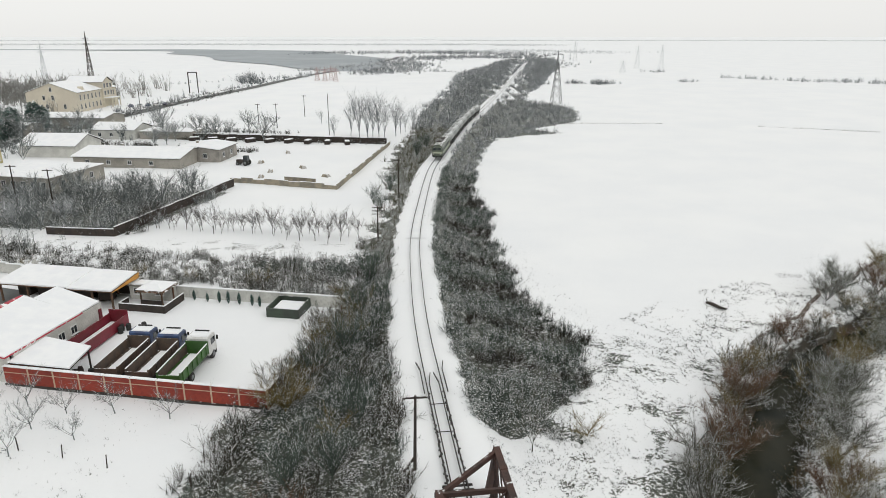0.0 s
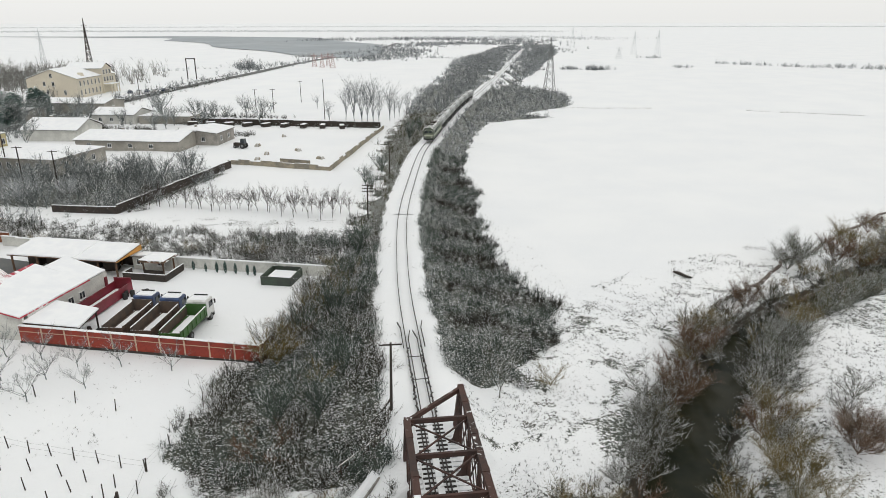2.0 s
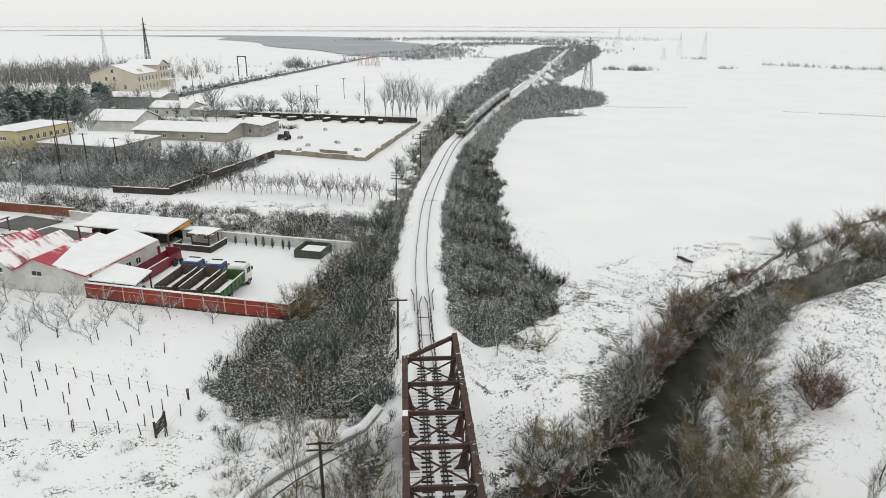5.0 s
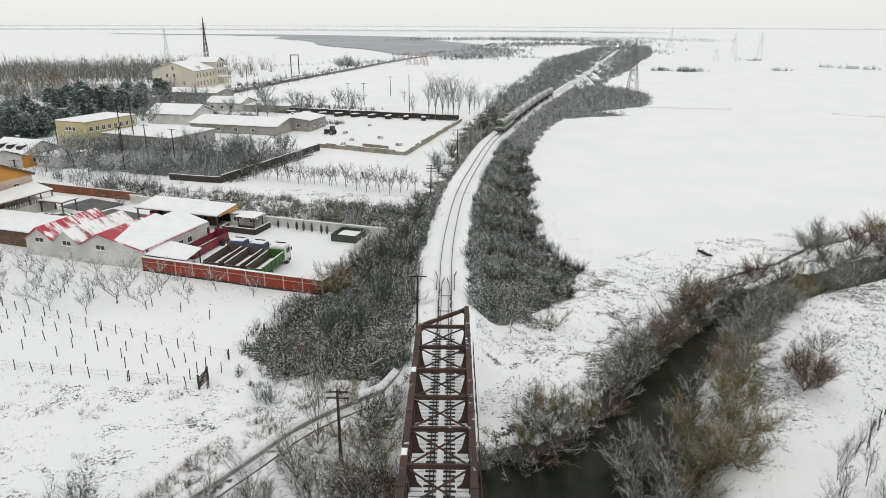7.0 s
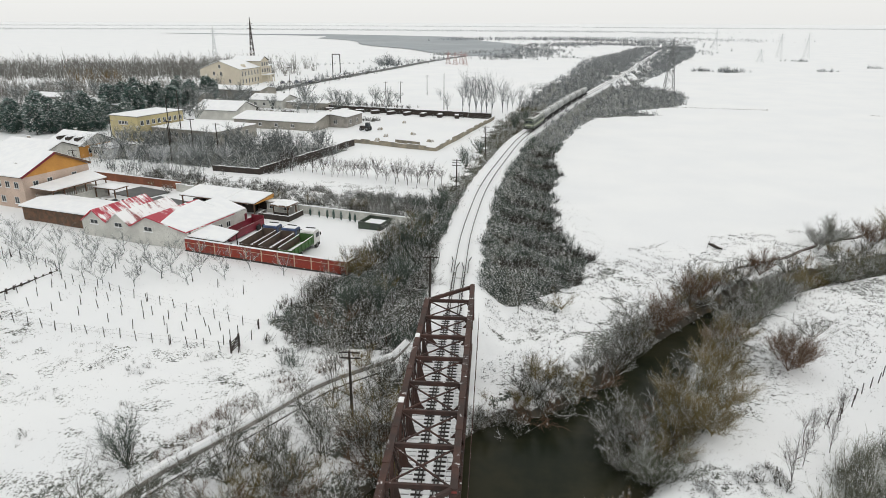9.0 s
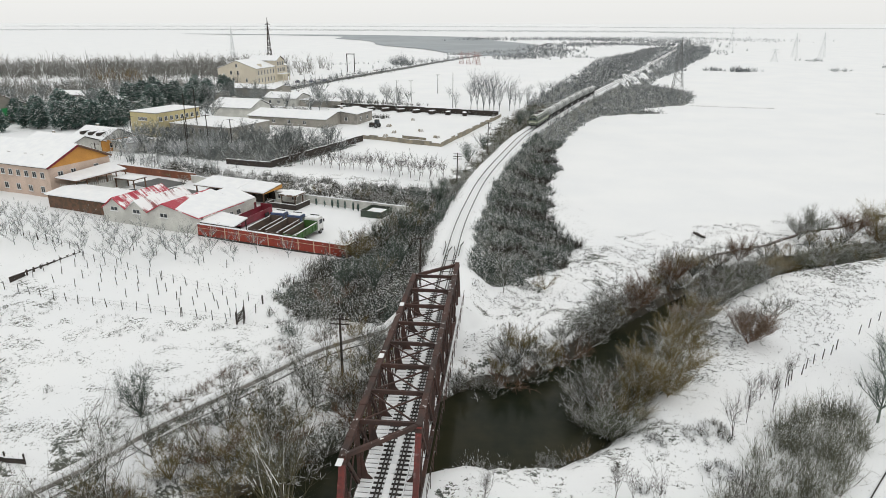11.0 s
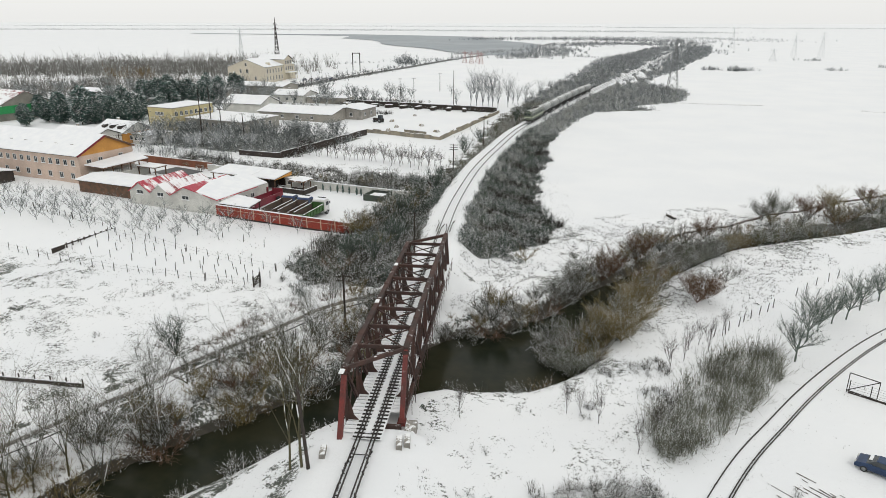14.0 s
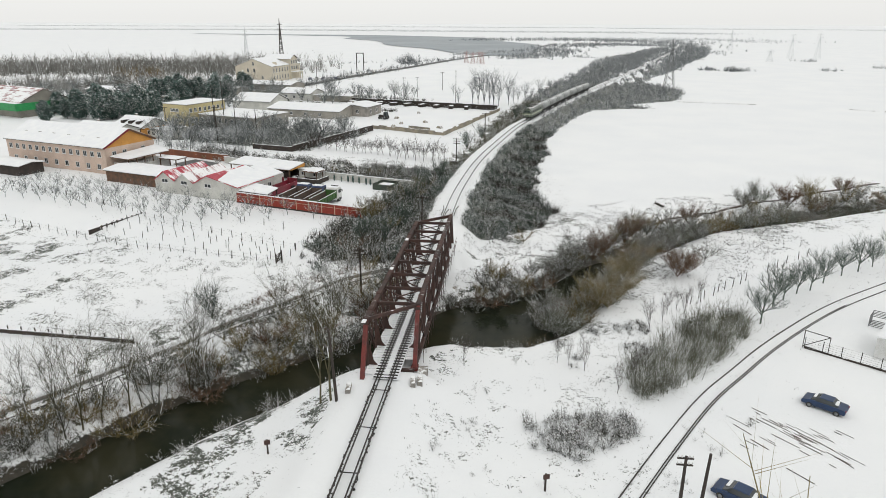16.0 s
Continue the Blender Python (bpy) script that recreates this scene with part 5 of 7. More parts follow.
# ---- pipeline along the river ----
pipe_xy = smooth_line(np.array([(-60, -44), (-45, -25), (-35.3, -11.6), (-29.4, -2.8), (-25.8, 2.9), (-22.5, 9.3), (-16.2, 18.9), (-12.4, 24.4), (-4.6, 31.2)], float), 4)
pipe = thing("pipeline", pose(0, 0, 0), "snow-capped concrete water conduit along the river bank", "pipeline")
zc = np.maximum(height(pipe_xy[:, 0], pipe_xy[:, 1]), -3.1)
for i in range(0, len(pipe_xy) - 1):
    a, b = (*pipe_xy[i], zc[i] + 0.25), (*pipe_xy[i + 1], zc[i + 1] + 0.25)
    sec = part("conduit_section", Geo().tube([a, b], [0.48, 0.48], 12), M_concrete, pipe)
    part("snow_cover", Geo().tube([(a[0], a[1], a[2] + 0.16), (b[0], b[1], b[2] + 0.16)], [0.44, 0.44], 10), M_snow, sec)
    d = Vector(b) - Vector(a)
    s = Vector((d.y, -d.x, 0)).normalized() * 1.5
    part("thin_pipe", Geo().tube([Vector(a) + s - Vector((0, 0, 0.3)), Vector(b) + s - Vector((0, 0, 0.3))], [0.2, 0.2], 8), M_darkwood, pipe)
    part("pipe_snow", Geo().tube([Vector(a) + s - Vector((0, 0, 0.22)), Vector(b) + s - Vector((0, 0, 0.22))], [0.17, 0.17], 6), M_snow, pipe)

# ---- field fences ----
fence = thing("vineyard_fence", pose(0, 0, 0), "row of thin wooden stakes with wire round the orchard", "fence")
stake = Geo().tube([(0, 0, -0.3), (0, 0, 1.25)], [0.055, 0.045], 5).mesh("post", M_darkwood)
fr_ = random.Random(9)


def stakes(a, b, gap, parent, jitter=0.25):
    n_ = int(math.dist(a, b) / gap)
    out = []
    for k in range(n_ + 1):
        x, y = a[0] + (b[0] - a[0]) * k / n_ + fr_.uniform(-jitter, jitter), a[1] + (b[1] - a[1]) * k / n_ + fr_.uniform(-jitter, jitter)
        z = ground_z(x, y)
        part("post", stake, None, parent, at=pose(x, y, z, fr_.uniform(-5, 5), fr_.uniform(-5, 5), 0))
        out.append((x, y, z + 1.0))
    return out


for row in ([(-23.6, 30.3), (-32, 31.4), (-47.2, 33.9), (-62.1, 37.6), (-72.7, 40.8), (-81.8, 44.4)], [(-58, 50.5), (-68.1, 55.3), (-79.7, 60.6), (-98.9, 68)], [(-23.4, 30.5), (-23.2, 36.0), (-20.9, 41.6), (-19, 49.2)], [(-23.3, 36.0), (-40, 41.8), (-57, 48.0)]):
    for p, q in zip(row, row[1:]):
        pts = stakes(p, q, 2.1, fence, 0.12)
        for drop in (0, 0.5):
            part("wire", Geo().tube([(p[0], p[1], p[2] - drop) for p in pts], [0.007] * len(pts), 4), M_steel, fence)
vines = thing("vine_stakes", pose(0, 0, 0), "rows of thin dark stakes standing in the snow", "stakes")
for k, gap in enumerate((2.6, 3.4, 4.2)):
    stakes((-25.0 - 0.4 * k, 34.6 - 1.25 * k), (-57.5 - 0.6 * k, 45.6 - 2.5 * k), gap, vines, 0.35)
stakes((-28, 44.5), (-50, 52), 4.4, vines, 0.5)
gate = thing("wooden_field_gate", pose(-24.2, 30.9, ground_z(-24.2, 30.9), 0, 0, 80), "leaning dark wooden field gate", "gate")
for k in range(5):
    part("rail", Geo().beam((-0.8, 0, 0.2 + 0.25 * k), (0.9, 0, 0.3 + 0.25 * k), 0.1), M_darkwood, gate)
part("brace", Geo().beam((-0.8, 0.05, 0.1), (0.9, 0.05, 1.4), 0.12), M_darkwood, gate)
for x in (-0.8, 0.9):
    part("gate_post", Geo().box((x, 0, 0.7), (0.16, 0.16, 1.8)), M_darkwood, gate)
bar = thing("board_fence", pose(-60.8, 39.0, -3.0, 0, 0, 73), "stretch of grey board fence with snow on top", "fence")
for k in range(3):
    part("board", Geo().box((0.8 * k + 0.4, 0, 0.55), (0.76, 0.06, 1.1)), M_darkwood, bar)
for k in range(9):
    part("post", Geo().box((2.6 + 1.1 * k, -0.08, 0.55), (0.2, 0.14, 1.6)), M_darkwood, bar)
for z in (0.35, 1.05):
    part("rail", Geo().box((7.0, 0, z), (9.2, 0.09, 0.22)), M_darkwood, bar)
    part("rail_snow", Geo().box((7.0, 0, z + 0.14), (9.2, 0.12, 0.06)), M_snow, bar)
west = thing("plank_fence", pose(-52, 3.2, ground_z(-45, 3)), "long low dark plank fence across the meadow", "fence")
for k in range(12):
    part("plank", Geo().box((1.8 * k, -0.08 * k, 0.35), (1.76, 0.08, 0.5)), M_darkwood, west)
    part("plank_snow", Geo().box((1.8 * k, -0.08 * k, 0.63), (1.76, 0.14, 0.06)), M_snow, west)
    part("post", Geo().box((1.8 * k + 0.9, -0.08 * k, 0.5), (0.1, 0.1, 1.2)), M_darkwood, west)
hr = thing("stair_handrail", pose(-3.4, 35.5, -1.2, 0, 0, 205), "rusty handrail with snow on it beside the bridge", "handrail")
part("rail", Geo().beam((0, 0, 0.9), (4.8, 0.3, -0.7), 0.09), M_concrete, hr)
part("lower_rail", Geo().beam((0, 0, 0.4), (4.8, 0.3, -1.2), 0.07), M_rust, hr)
for k in range(4):
    part("post", Geo().beam((0.2 + 1.45 * k, 0.1 * k, 0.85 - 0.48 * k), (0.2 + 1.45 * k, 0.1 * k, -1.4 - 0.3 * k), 0.08), M_rust, hr)

# ---- parking lot by the siding ----


def car(m, material, label):
    c = thing("parked_car", m, label, "car", "cars in the lot")
    side_ = [(-2.15, 0.35), (-2.2, 0.75), (-2.05, 0.95), (-1.35, 1.0), (-0.75, 1.42), (0.55, 1.45), (1.3, 0.98), (2.05, 0.82), (2.2, 0.6), (2.15, 0.35)]
    low_ = [(x, z) for x, z in side_ if z < 1.1]
    body = part("body", Geo().extrude([(x, -0.86, z) for x, z in low_], (0, 1.72, 0)), material, c)
    cabin = Geo()
    b4, t4 = ((-1.4, 0.8), (1.32, 0.8)), ((-0.8, 0.62), (0.5, 0.62))
    vs = [(x, s * y, 0.97) for x, y in b4 for s in (-1, 1)] + [(x, s * y, 1.42) for x, y in t4 for s in (-1, 1)]
    cabin.add(vs, [(0, 1, 5, 4), (2, 6, 7, 3), (0, 4, 6, 2), (1, 3, 7, 5), (4, 5, 7, 6)])
    part("window_band", cabin, M_glass, body)
    part("roof", Geo().box((-0.15, 0, 1.44), (1.35, 1.26, 0.06), 0, 0.9), material, body)
    part("roof_snow", Geo().box((-1.1, 0.1, 1.2), (0.5, 1.0, 0.1), 8).box((1.0, -0.2, 1.15), (0.35, 0.9, 0.1)), M_snow, body)
    for s in (-1, 1):
        part("headlight", Geo().box((2.14, s * 0.62, 0.68), (0.14, 0.36, 0.16)), M_carwhite, body)
        part("tail_light", Geo().box((-2.16, s * 0.66, 0.8), (0.1, 0.3, 0.16)), M_redpaint, body)
        part("mirror", Geo().box((0.85, s * 0.95, 1.02), (0.16, 0.18, 0.12)), material, body)
        for x in (-1.35, 1.35):
            w_ = new("wheel")
            w_.parent = c
            w_.matrix_local = pose(x, s * 0.78, 0.31, 0, 0, 90)
            part("tyre", Geo().tube([(-0.1, 0, 0), (0.1, 0, 0)], [0.31, 0.31], 14), M_tyre, w_)
            part("rim", Geo().tube([(-0.11, 0, 0), (0.11, 0, 0)], [0.19, 0.19], 10), M_steel, w_)
    return c


for k, (m_, lab) in enumerate(((M_carblue, "dark car parked before the hotel"), (M_carwhite, "white car parked before the hotel"), (M_carblue, "dark car parked before the hotel"), (M_carwhite, "white car parked before the hotel"), (M_carblue, "dark car parked before the hotel"), (M_carwhite, "white car parked before the hotel"))):
    car(pose(-113 + 3.4 * k, 334 + 1.9 * k, -2, 0, 0, 95), m_, lab)
car(pose(41.6, -3.9, ground_z(41.6, -3.9), 0, 0, 143) @ Matrix.Scale(0.86, 4), M_carblue, "dark blue hatchback parked in the snow")
car(pose(29.7, -18.2, ground_z(29.7, -18.2), 0, 0, 143) @ Matrix.Scale(0.9, 4), M_carblue, "dark blue car with snow on its glass")
for u, v, rz in ((56.8, 16.5, 70), (59.6, 15.2, 68), (62.4, 14.2, 72)):
    car(yard(u, v, 0.12, rz), M_carwhite, "white car with snow on its roof on the swept pad")
gt = thing("wire_gate", pose(44.5, 9.0, ground_z(44.5, 9), 0, 0, -40), "open grey tube-frame wire gate", "gate")
for a, b in (((0, 0, 0), (0, 0, 2.1)), ((2.6, 0, 0.15), (2.6, 0, 2.1)), ((0, 0, 2.1), (2.6, 0, 2.1)), ((0, 0, 0.2), (2.6, 0, 0.2)), ((0, 0, 0.2), (2.6, 0, 2.1))):
    part("tube", Geo().beam(a, b, 0.07), M_rail, gt)
nf = thing("wire_fence", pose(44.6, 8.8, ground_z(44.6, 8.8)), "low wire mesh fence on a dark kerb", "fence")
for k in range(9):
    x, y = 1.5 * k, -1.02 * k - 0.05 * k * k * 0.3
    part("post", Geo().beam((x, y, -0.2), (x, y, 1.4), 0.06), M_rail, nf)
    if k:
        px, py = 1.5 * (k - 1), -1.02 * (k - 1) - 0.015 * (k - 1) ** 2
        part("kerb", Geo().beam((px, py, 0.06), (x, y, 0.06), 0.16, 0.16), M_darkwood, nf)
        g = Geo()
        for q in range(5):
            g.beam((px, py, 0.3 + 0.25 * q), (x, y, 0.3 + 0.25 * q), 0.012)
        part("mesh_wire", g, M_steel, nf)
ht = thing("container_hut", pose(54.0, 8.6, ground_z(54, 8.6), 0, 0, -35), "white container hut with a snowed roof", "hut")
part("body", Geo().box((0, 0, 1.2), (3.2, 5.0, 2.4)), M_carwhite, ht)
part("roof_snow", Geo().box((0, 0, 2.48), (3.2, 5.0, 0.14)), M_snow, ht)
ck = thing("steel_rack", pose(56.0, 14.2, ground_z(56, 14), 0, 0, -35), "stack of grey steel frames in the snow", "rack")
for k in range(5):
    for a, b in (((-2, k * 0.5, 0.2), (2, k * 0.5, 0.2)), ((-2, k * 0.5, 1.5), (2, k * 0.5, 1.5)), ((-2, k * 0.5, 0), (-2, k * 0.5, 1.5)), ((2, k * 0.5, 0), (2, k * 0.5, 1.5))):
        part("bar", Geo().beam(a, b, 0.07), M_steel, ck)
# tyre ruts: shallow strips of wet soil pressed through the snow
rut = Geo()
rr = random.Random(4)
for k in range(46):
    x, y = rr.gauss(36.3, 2.2), rr.gauss(-9.2, 2.2)
    z = ground_z(x, y) + 0.03
    ln, an = rr.uniform(0.4, 2.4), radians(-52 + rr.uniform(-5, 5))
    rut.beam((x, y, z), (x + ln * math.cos(an), y + ln * math.sin(an), ground_z(x + ln * math.cos(an), y + ln * math.sin(an)) + 0.03), rr.uniform(0.02, 0.08), 0.03)
tagged(solid("tyre_ruts", rut, M_brownbed, "brown tyre ruts pressed through the snow of the lot", "ruts"), kind="stuff")
lg = thing("fallen_log", pose(40.6, 71.8, -3.0, 0, 0, -72), "dark fallen log lying on the snowfield", "log")
part("trunk", Geo().tube([(-1.6, 0, 0.15), (-0.5, 0.1, 0.22), (0.8, -0.05, 0.25), (1.7, 0.15, 0.35)], [0.16, 0.24, 0.22, 0.12], 8), M_darkwood, lg)
part("root_stub", Geo().tube([(-1.5, 0, 0.2), (-1.9, 0.25, 0.5)], [0.12, 0.05], 6), M_darkwood, lg)

lip_xy = smooth_line(np.array([(31.5, 53.6), (34, 55.4), (40.3, 61.4), (46, 65.4), (51.3, 68.6), (58.9, 75.6), (66, 79), (74.5, 85.2), (95, 98)], float), 5)
lip_xy = lip_xy + np.stack([0.35 * np.sin(np.arange(len(lip_xy)) * 1.7), 0.3 * np.sin(np.arange(len(lip_xy)) * 2.3)], -1)
tagged(solid("soil_edge", rail_strip(lip_xy, 0.0, height(lip_xy[:, 0], lip_xy[:, 1]) + 0.16, 0.5, 0.5), M_brownbed, "dark eroded soil edge above the creek", "soil edge"), kind="structure")


# ---- vegetation ----
def raw_mesh(name, twigs, flecks, material):
    """A mesh of loose triangles: twigs first, then flecks of snow."""
    me = bpy.data.meshes.new(name)
    verts = np.concatenate([twigs, flecks])
    nv, nt = len(verts), len(twigs) // 3
    me.vertices.add(nv)
    me.vertices.foreach_set("co", verts.astype(np.float32).ravel())
    me.loops.add(nv)
    me.loops.foreach_set("vertex_index", np.arange(nv, dtype=np.int32))
    nf = nv // 3
    me.polygons.add(nf)
    me.polygons.foreach_set("loop_start", np.arange(nf, dtype=np.int32) * 3)
    me.materials.append(material)
    me.materials.append(M_snow)
    me.polygons.foreach_set("material_index", (np.arange(nf) >= nt).astype(np.int32))
    me.update(calc_edges=True)
    return me


def sprays(base, hgt, stems, twigs, lean, width, fleck, r):
    """Corners of triangles: stems that fan out of each base, side twigs along them, and flecks of snow on both."""
    n = len(base)
    b = np.repeat(base, stems, 0)
    h = np.repeat(hgt, stems) * r.uniform(0.45, 1.1, n * stems)
    az, ti = r.uniform(0, 6.283, n * stems), np.clip(np.abs(r.normal(0, lean, n * stems)), 0, 1.35)
    d = np.stack([np.cos(az) * np.sin(ti), np.sin(az) * np.sin(ti), np.cos(ti)], -1)
    b = b + np.stack([r.normal(0, 0.14, len(b)) * h, r.normal(0, 0.14, len(b)) * h, np.full(len(b), -0.1)], -1)
    tip = b + d * h[:, None]

    def tri(a, c, w):
        az2 = r.uniform(0, 6.283, len(a))
        s = np.stack([np.cos(az2), np.sin(az2), 0 * az2], -1) * (w / 2)[:, None]
        return np.stack([a - s, a + s, c], 1).reshape(-1, 3)

    out = [tri(b, tip, width * h ** 0.5 * 1.3)]
    at = tip
    if twigs:
        k = len(b) * twigs
        f = r.uniform(0.2, 0.95, k)
        s0 = np.repeat(b, twigs, 0) + np.repeat(tip - b, twigs, 0) * f[:, None]
        dd = np.repeat(d, twigs, 0) + r.normal(0, 0.6, (k, 3))
        dd /= np.linalg.norm(dd, axis=1)[:, None]
        ln = np.repeat(h, twigs) * r.uniform(0.15, 0.42, k)
        out.append(tri(s0, s0 + dd * ln[:, None], width * np.repeat(h, twigs) ** 0.5 * 0.8))
        at = s0 + dd * (ln * r.uniform(0.2, 0.8, k))[:, None]
    lump = 0.5 + 0.5 * np.sin(at[:, 0] * 0.9 + 2 * np.sin(at[:, 1] * 0.5)) * np.sin(at[:, 1] * 0.8 + 1.7 * np.sin(at[:, 0] * 0.37))
    at = at[r.uniform(0, 1, len(at)) < fleck * 1.15 * (0.25 + 1.5 * lump)]
    m = len(at)
    a3 = r.uniform(0, 6.283, m)[:, None] + np.array([[0, 2.1, 4.2]]) + r.uniform(-0.6, 0.6, (m, 3))
    ra = (width * r.uniform(0.7, 2.1, m))[:, None]
    fl = at[:, None, :] + np.stack([np.cos(a3) * ra * 2.0, np.sin(a3) * ra, r.uniform(-0.4, 0.4, (m, 3)) * ra], -1)
    return np.concatenate(out), fl.reshape(-1, 3)


def scatter(x0, x1, y0, y1, density, keep, r):
    n = int((x1 - x0) * (y1 - y0) * density)
    x, y = r.uniform(x0, x1, n), r.uniform(y0, y1, n)
    ok = keep(x, y) > r.uniform(0, 1, n)
    return x[ok], y[ok]


def thicket(name, x, y, hgt, stems, twigs, lean, width, fleck, material, label, category="bushes"):
    r = np.random.default_rng(len(x))
    base = np.stack([x, y, height(x, y)], -1)
    ob = new(name, raw_mesh(name, *sprays(base, hgt, stems, twigs, lean, width, fleck, r), material))
    return tagged(ob, label, category, kind="stuff")


def scrub_only(x, y):
    return cover(x, y)[0]


vr = np.random.default_rng(11)


def patchy(x, y):
    return 0.5 + 0.5 * np.sin(x * 0.45 + 2 * np.sin(y * 0.21)) * np.sin(y * 0.38 + 1.5 * np.sin(x * 0.3))


def off_river(a, b):
    return to_line(a, b, river_xy)[0] > 9


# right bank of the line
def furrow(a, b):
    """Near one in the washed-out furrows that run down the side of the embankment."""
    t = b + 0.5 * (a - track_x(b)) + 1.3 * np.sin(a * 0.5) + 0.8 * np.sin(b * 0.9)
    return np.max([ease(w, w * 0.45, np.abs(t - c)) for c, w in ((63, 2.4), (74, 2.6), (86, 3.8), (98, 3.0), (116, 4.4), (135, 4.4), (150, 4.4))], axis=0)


x, y = scatter(2, 34, 44, 160, 1.45, lambda a, b: scrub_only(a, b) * (a > track_x(b) + 2.9) * off_river(a, b), vr)
h = (0.85 + 0.9 * patchy(x, y)) * vr.uniform(0.6, 1.4, len(x))
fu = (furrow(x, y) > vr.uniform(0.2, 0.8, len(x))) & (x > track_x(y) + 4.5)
thicket("embankment_brush", x[~fu], y[~fu], h[~fu] * 1.05, 17, 7, 0.72, 0.034, 0.12, M_brush, "dense grey bare brush dusted with snow beside the line")
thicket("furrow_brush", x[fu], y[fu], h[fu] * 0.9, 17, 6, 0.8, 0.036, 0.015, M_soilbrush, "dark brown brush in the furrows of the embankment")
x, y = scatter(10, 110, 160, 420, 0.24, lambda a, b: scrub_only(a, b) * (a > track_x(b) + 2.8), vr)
thicket("far_embankment_brush", x, y, (1.1 + 1.3 * patchy(x, y)) * vr.uniform(0.6, 1.4, len(x)), 14, 4, 0.8, 0.06, 0.12, M_hazeblue, "snow-dusted brush along the distant line, greyed with painted haze")
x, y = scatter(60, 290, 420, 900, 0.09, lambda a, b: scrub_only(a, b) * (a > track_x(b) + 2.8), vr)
thicket("distant_brush", x, y, 2.2 + 2 * patchy(x, y), 18, 5, 1.0, 0.09, 0.1, M_hazeblue, "snow-dusted brush far along the line, paled with painted haze")
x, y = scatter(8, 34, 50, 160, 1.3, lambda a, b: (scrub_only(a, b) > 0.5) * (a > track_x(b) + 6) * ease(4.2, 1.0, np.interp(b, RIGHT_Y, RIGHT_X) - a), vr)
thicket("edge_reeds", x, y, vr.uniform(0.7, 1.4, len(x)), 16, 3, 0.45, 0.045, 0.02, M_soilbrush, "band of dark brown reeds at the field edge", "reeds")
# left bank of the line
x, y = scatter(-24, 2, 16, 95, 1.15, lambda a, b: scrub_only(a, b) * (a < track_x(b) - 3.5) * off_river(a, b), vr)
h = (1.0 + 1.3 * patchy(x, y)) * vr.uniform(0.5, 1.45, len(x))
lad = patchy(x * 0.8 + 2, y * 0.8) * vr.uniform(0.6, 1.4, len(x)) > 0.52
thicket("yard_side_brush", x[~lad], y[~lad], h[~lad], 19, 7, 0.66, 0.034, 0.10, M_brush, "dense grey bare brush below the line, dusted with snow")
thicket("laden_side_brush", x[lad], y[lad], h[lad] * 1.1, 19, 7, 0.75, 0.036, 0.17, M_darkbrush, "tangled brush below the line, laden with snow")
x, y = scatter(-10, 40, 95, 240, 0.34, lambda a, b: scrub_only(a, b) * (a < track_x(b) - 3.8), vr)
thicket("west_bank_brush", x, y, (0.9 + 1.5 * patchy(x, y)) * vr.uniform(0.5, 1.3, len(x)), 15, 5, 0.75, 0.04, 0.13, M_brushb, "brown bare brush with snow along the line")
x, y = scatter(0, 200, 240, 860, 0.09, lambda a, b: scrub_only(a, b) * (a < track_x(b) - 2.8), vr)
thicket("distant_west_brush", x, y, 1.7 + 2 * patchy(x, y), 18, 5, 1.0, 0.08, 0.1, M_hazeblue, "snow-dusted brush far along the line, paled with painted haze")
# river banks


def shore(a, b):
    r, i, s = to_line(a, b, river_xy)
    w = river_w[np.minimum(i, len(river_w) - 1)]
    gap = patchy(a * 1.3 + 9, b * 1.3)
    west = (a < -3.5) * np.where(s > 0, (r > w - 0.7) * (r < w + 4.6) * (gap > 0.06), (r > w + 0.2) * (r < w + 1.5) * (gap > 0.45))
    mid = (a >= -3.5) * (a < 14) * np.where(s > 0, (r > w - 0.5) * (r < w + 3.2) * (gap > 0.38), (r > w + 0.1) * (r < w + 1.3) * (gap > 0.3))
    east = (a >= 14) * (r > w * 0.95) * (r < w + np.where(s > 0, 3.1, 1.7)) * (gap > np.where(s > 0, 0.26, 0.36))
    return (west + mid + east) * ((np.abs(a) > 3.5) | (b < -9))


x, y = scatter(-62, 110, -62, 100, 1.15, shore, vr)
fringe = (to_line(x, y, river_xy)[2] < 0) & (x < 14)
h = (0.8 + 0.9 * patchy(x, y) + 0.1 * (x > 14)) * vr.uniform(0.5, 1.4, len(x)) * np.where(fringe, 0.75, 1)
sel = (patchy(x * 0.7 + 4, y * 0.7) > 0.6) & ~fringe
cold = ~sel & ((x < -3.5) | fringe)
rest = ~sel & ~cold
thicket("river_brush", x[rest], y[rest], h[rest], 18, 7, 0.85, 0.03, 0.18, M_darkbrush, "tangled dark bank brush, snow on the twigs")
thicket("snowy_river_brush", x[cold], y[cold], h[cold] * 1.3, 22, 7, 0.8, 0.03, 0.06, M_bankb, "grey bank brush hanging over the water, snow on the twigs")
thicket("river_reeds", x[sel], y[sel], h[sel] * 0.9, 20, 6, 0.75, 0.027, 0.12, M_brushg, "ochre dry bushes on the river bank")
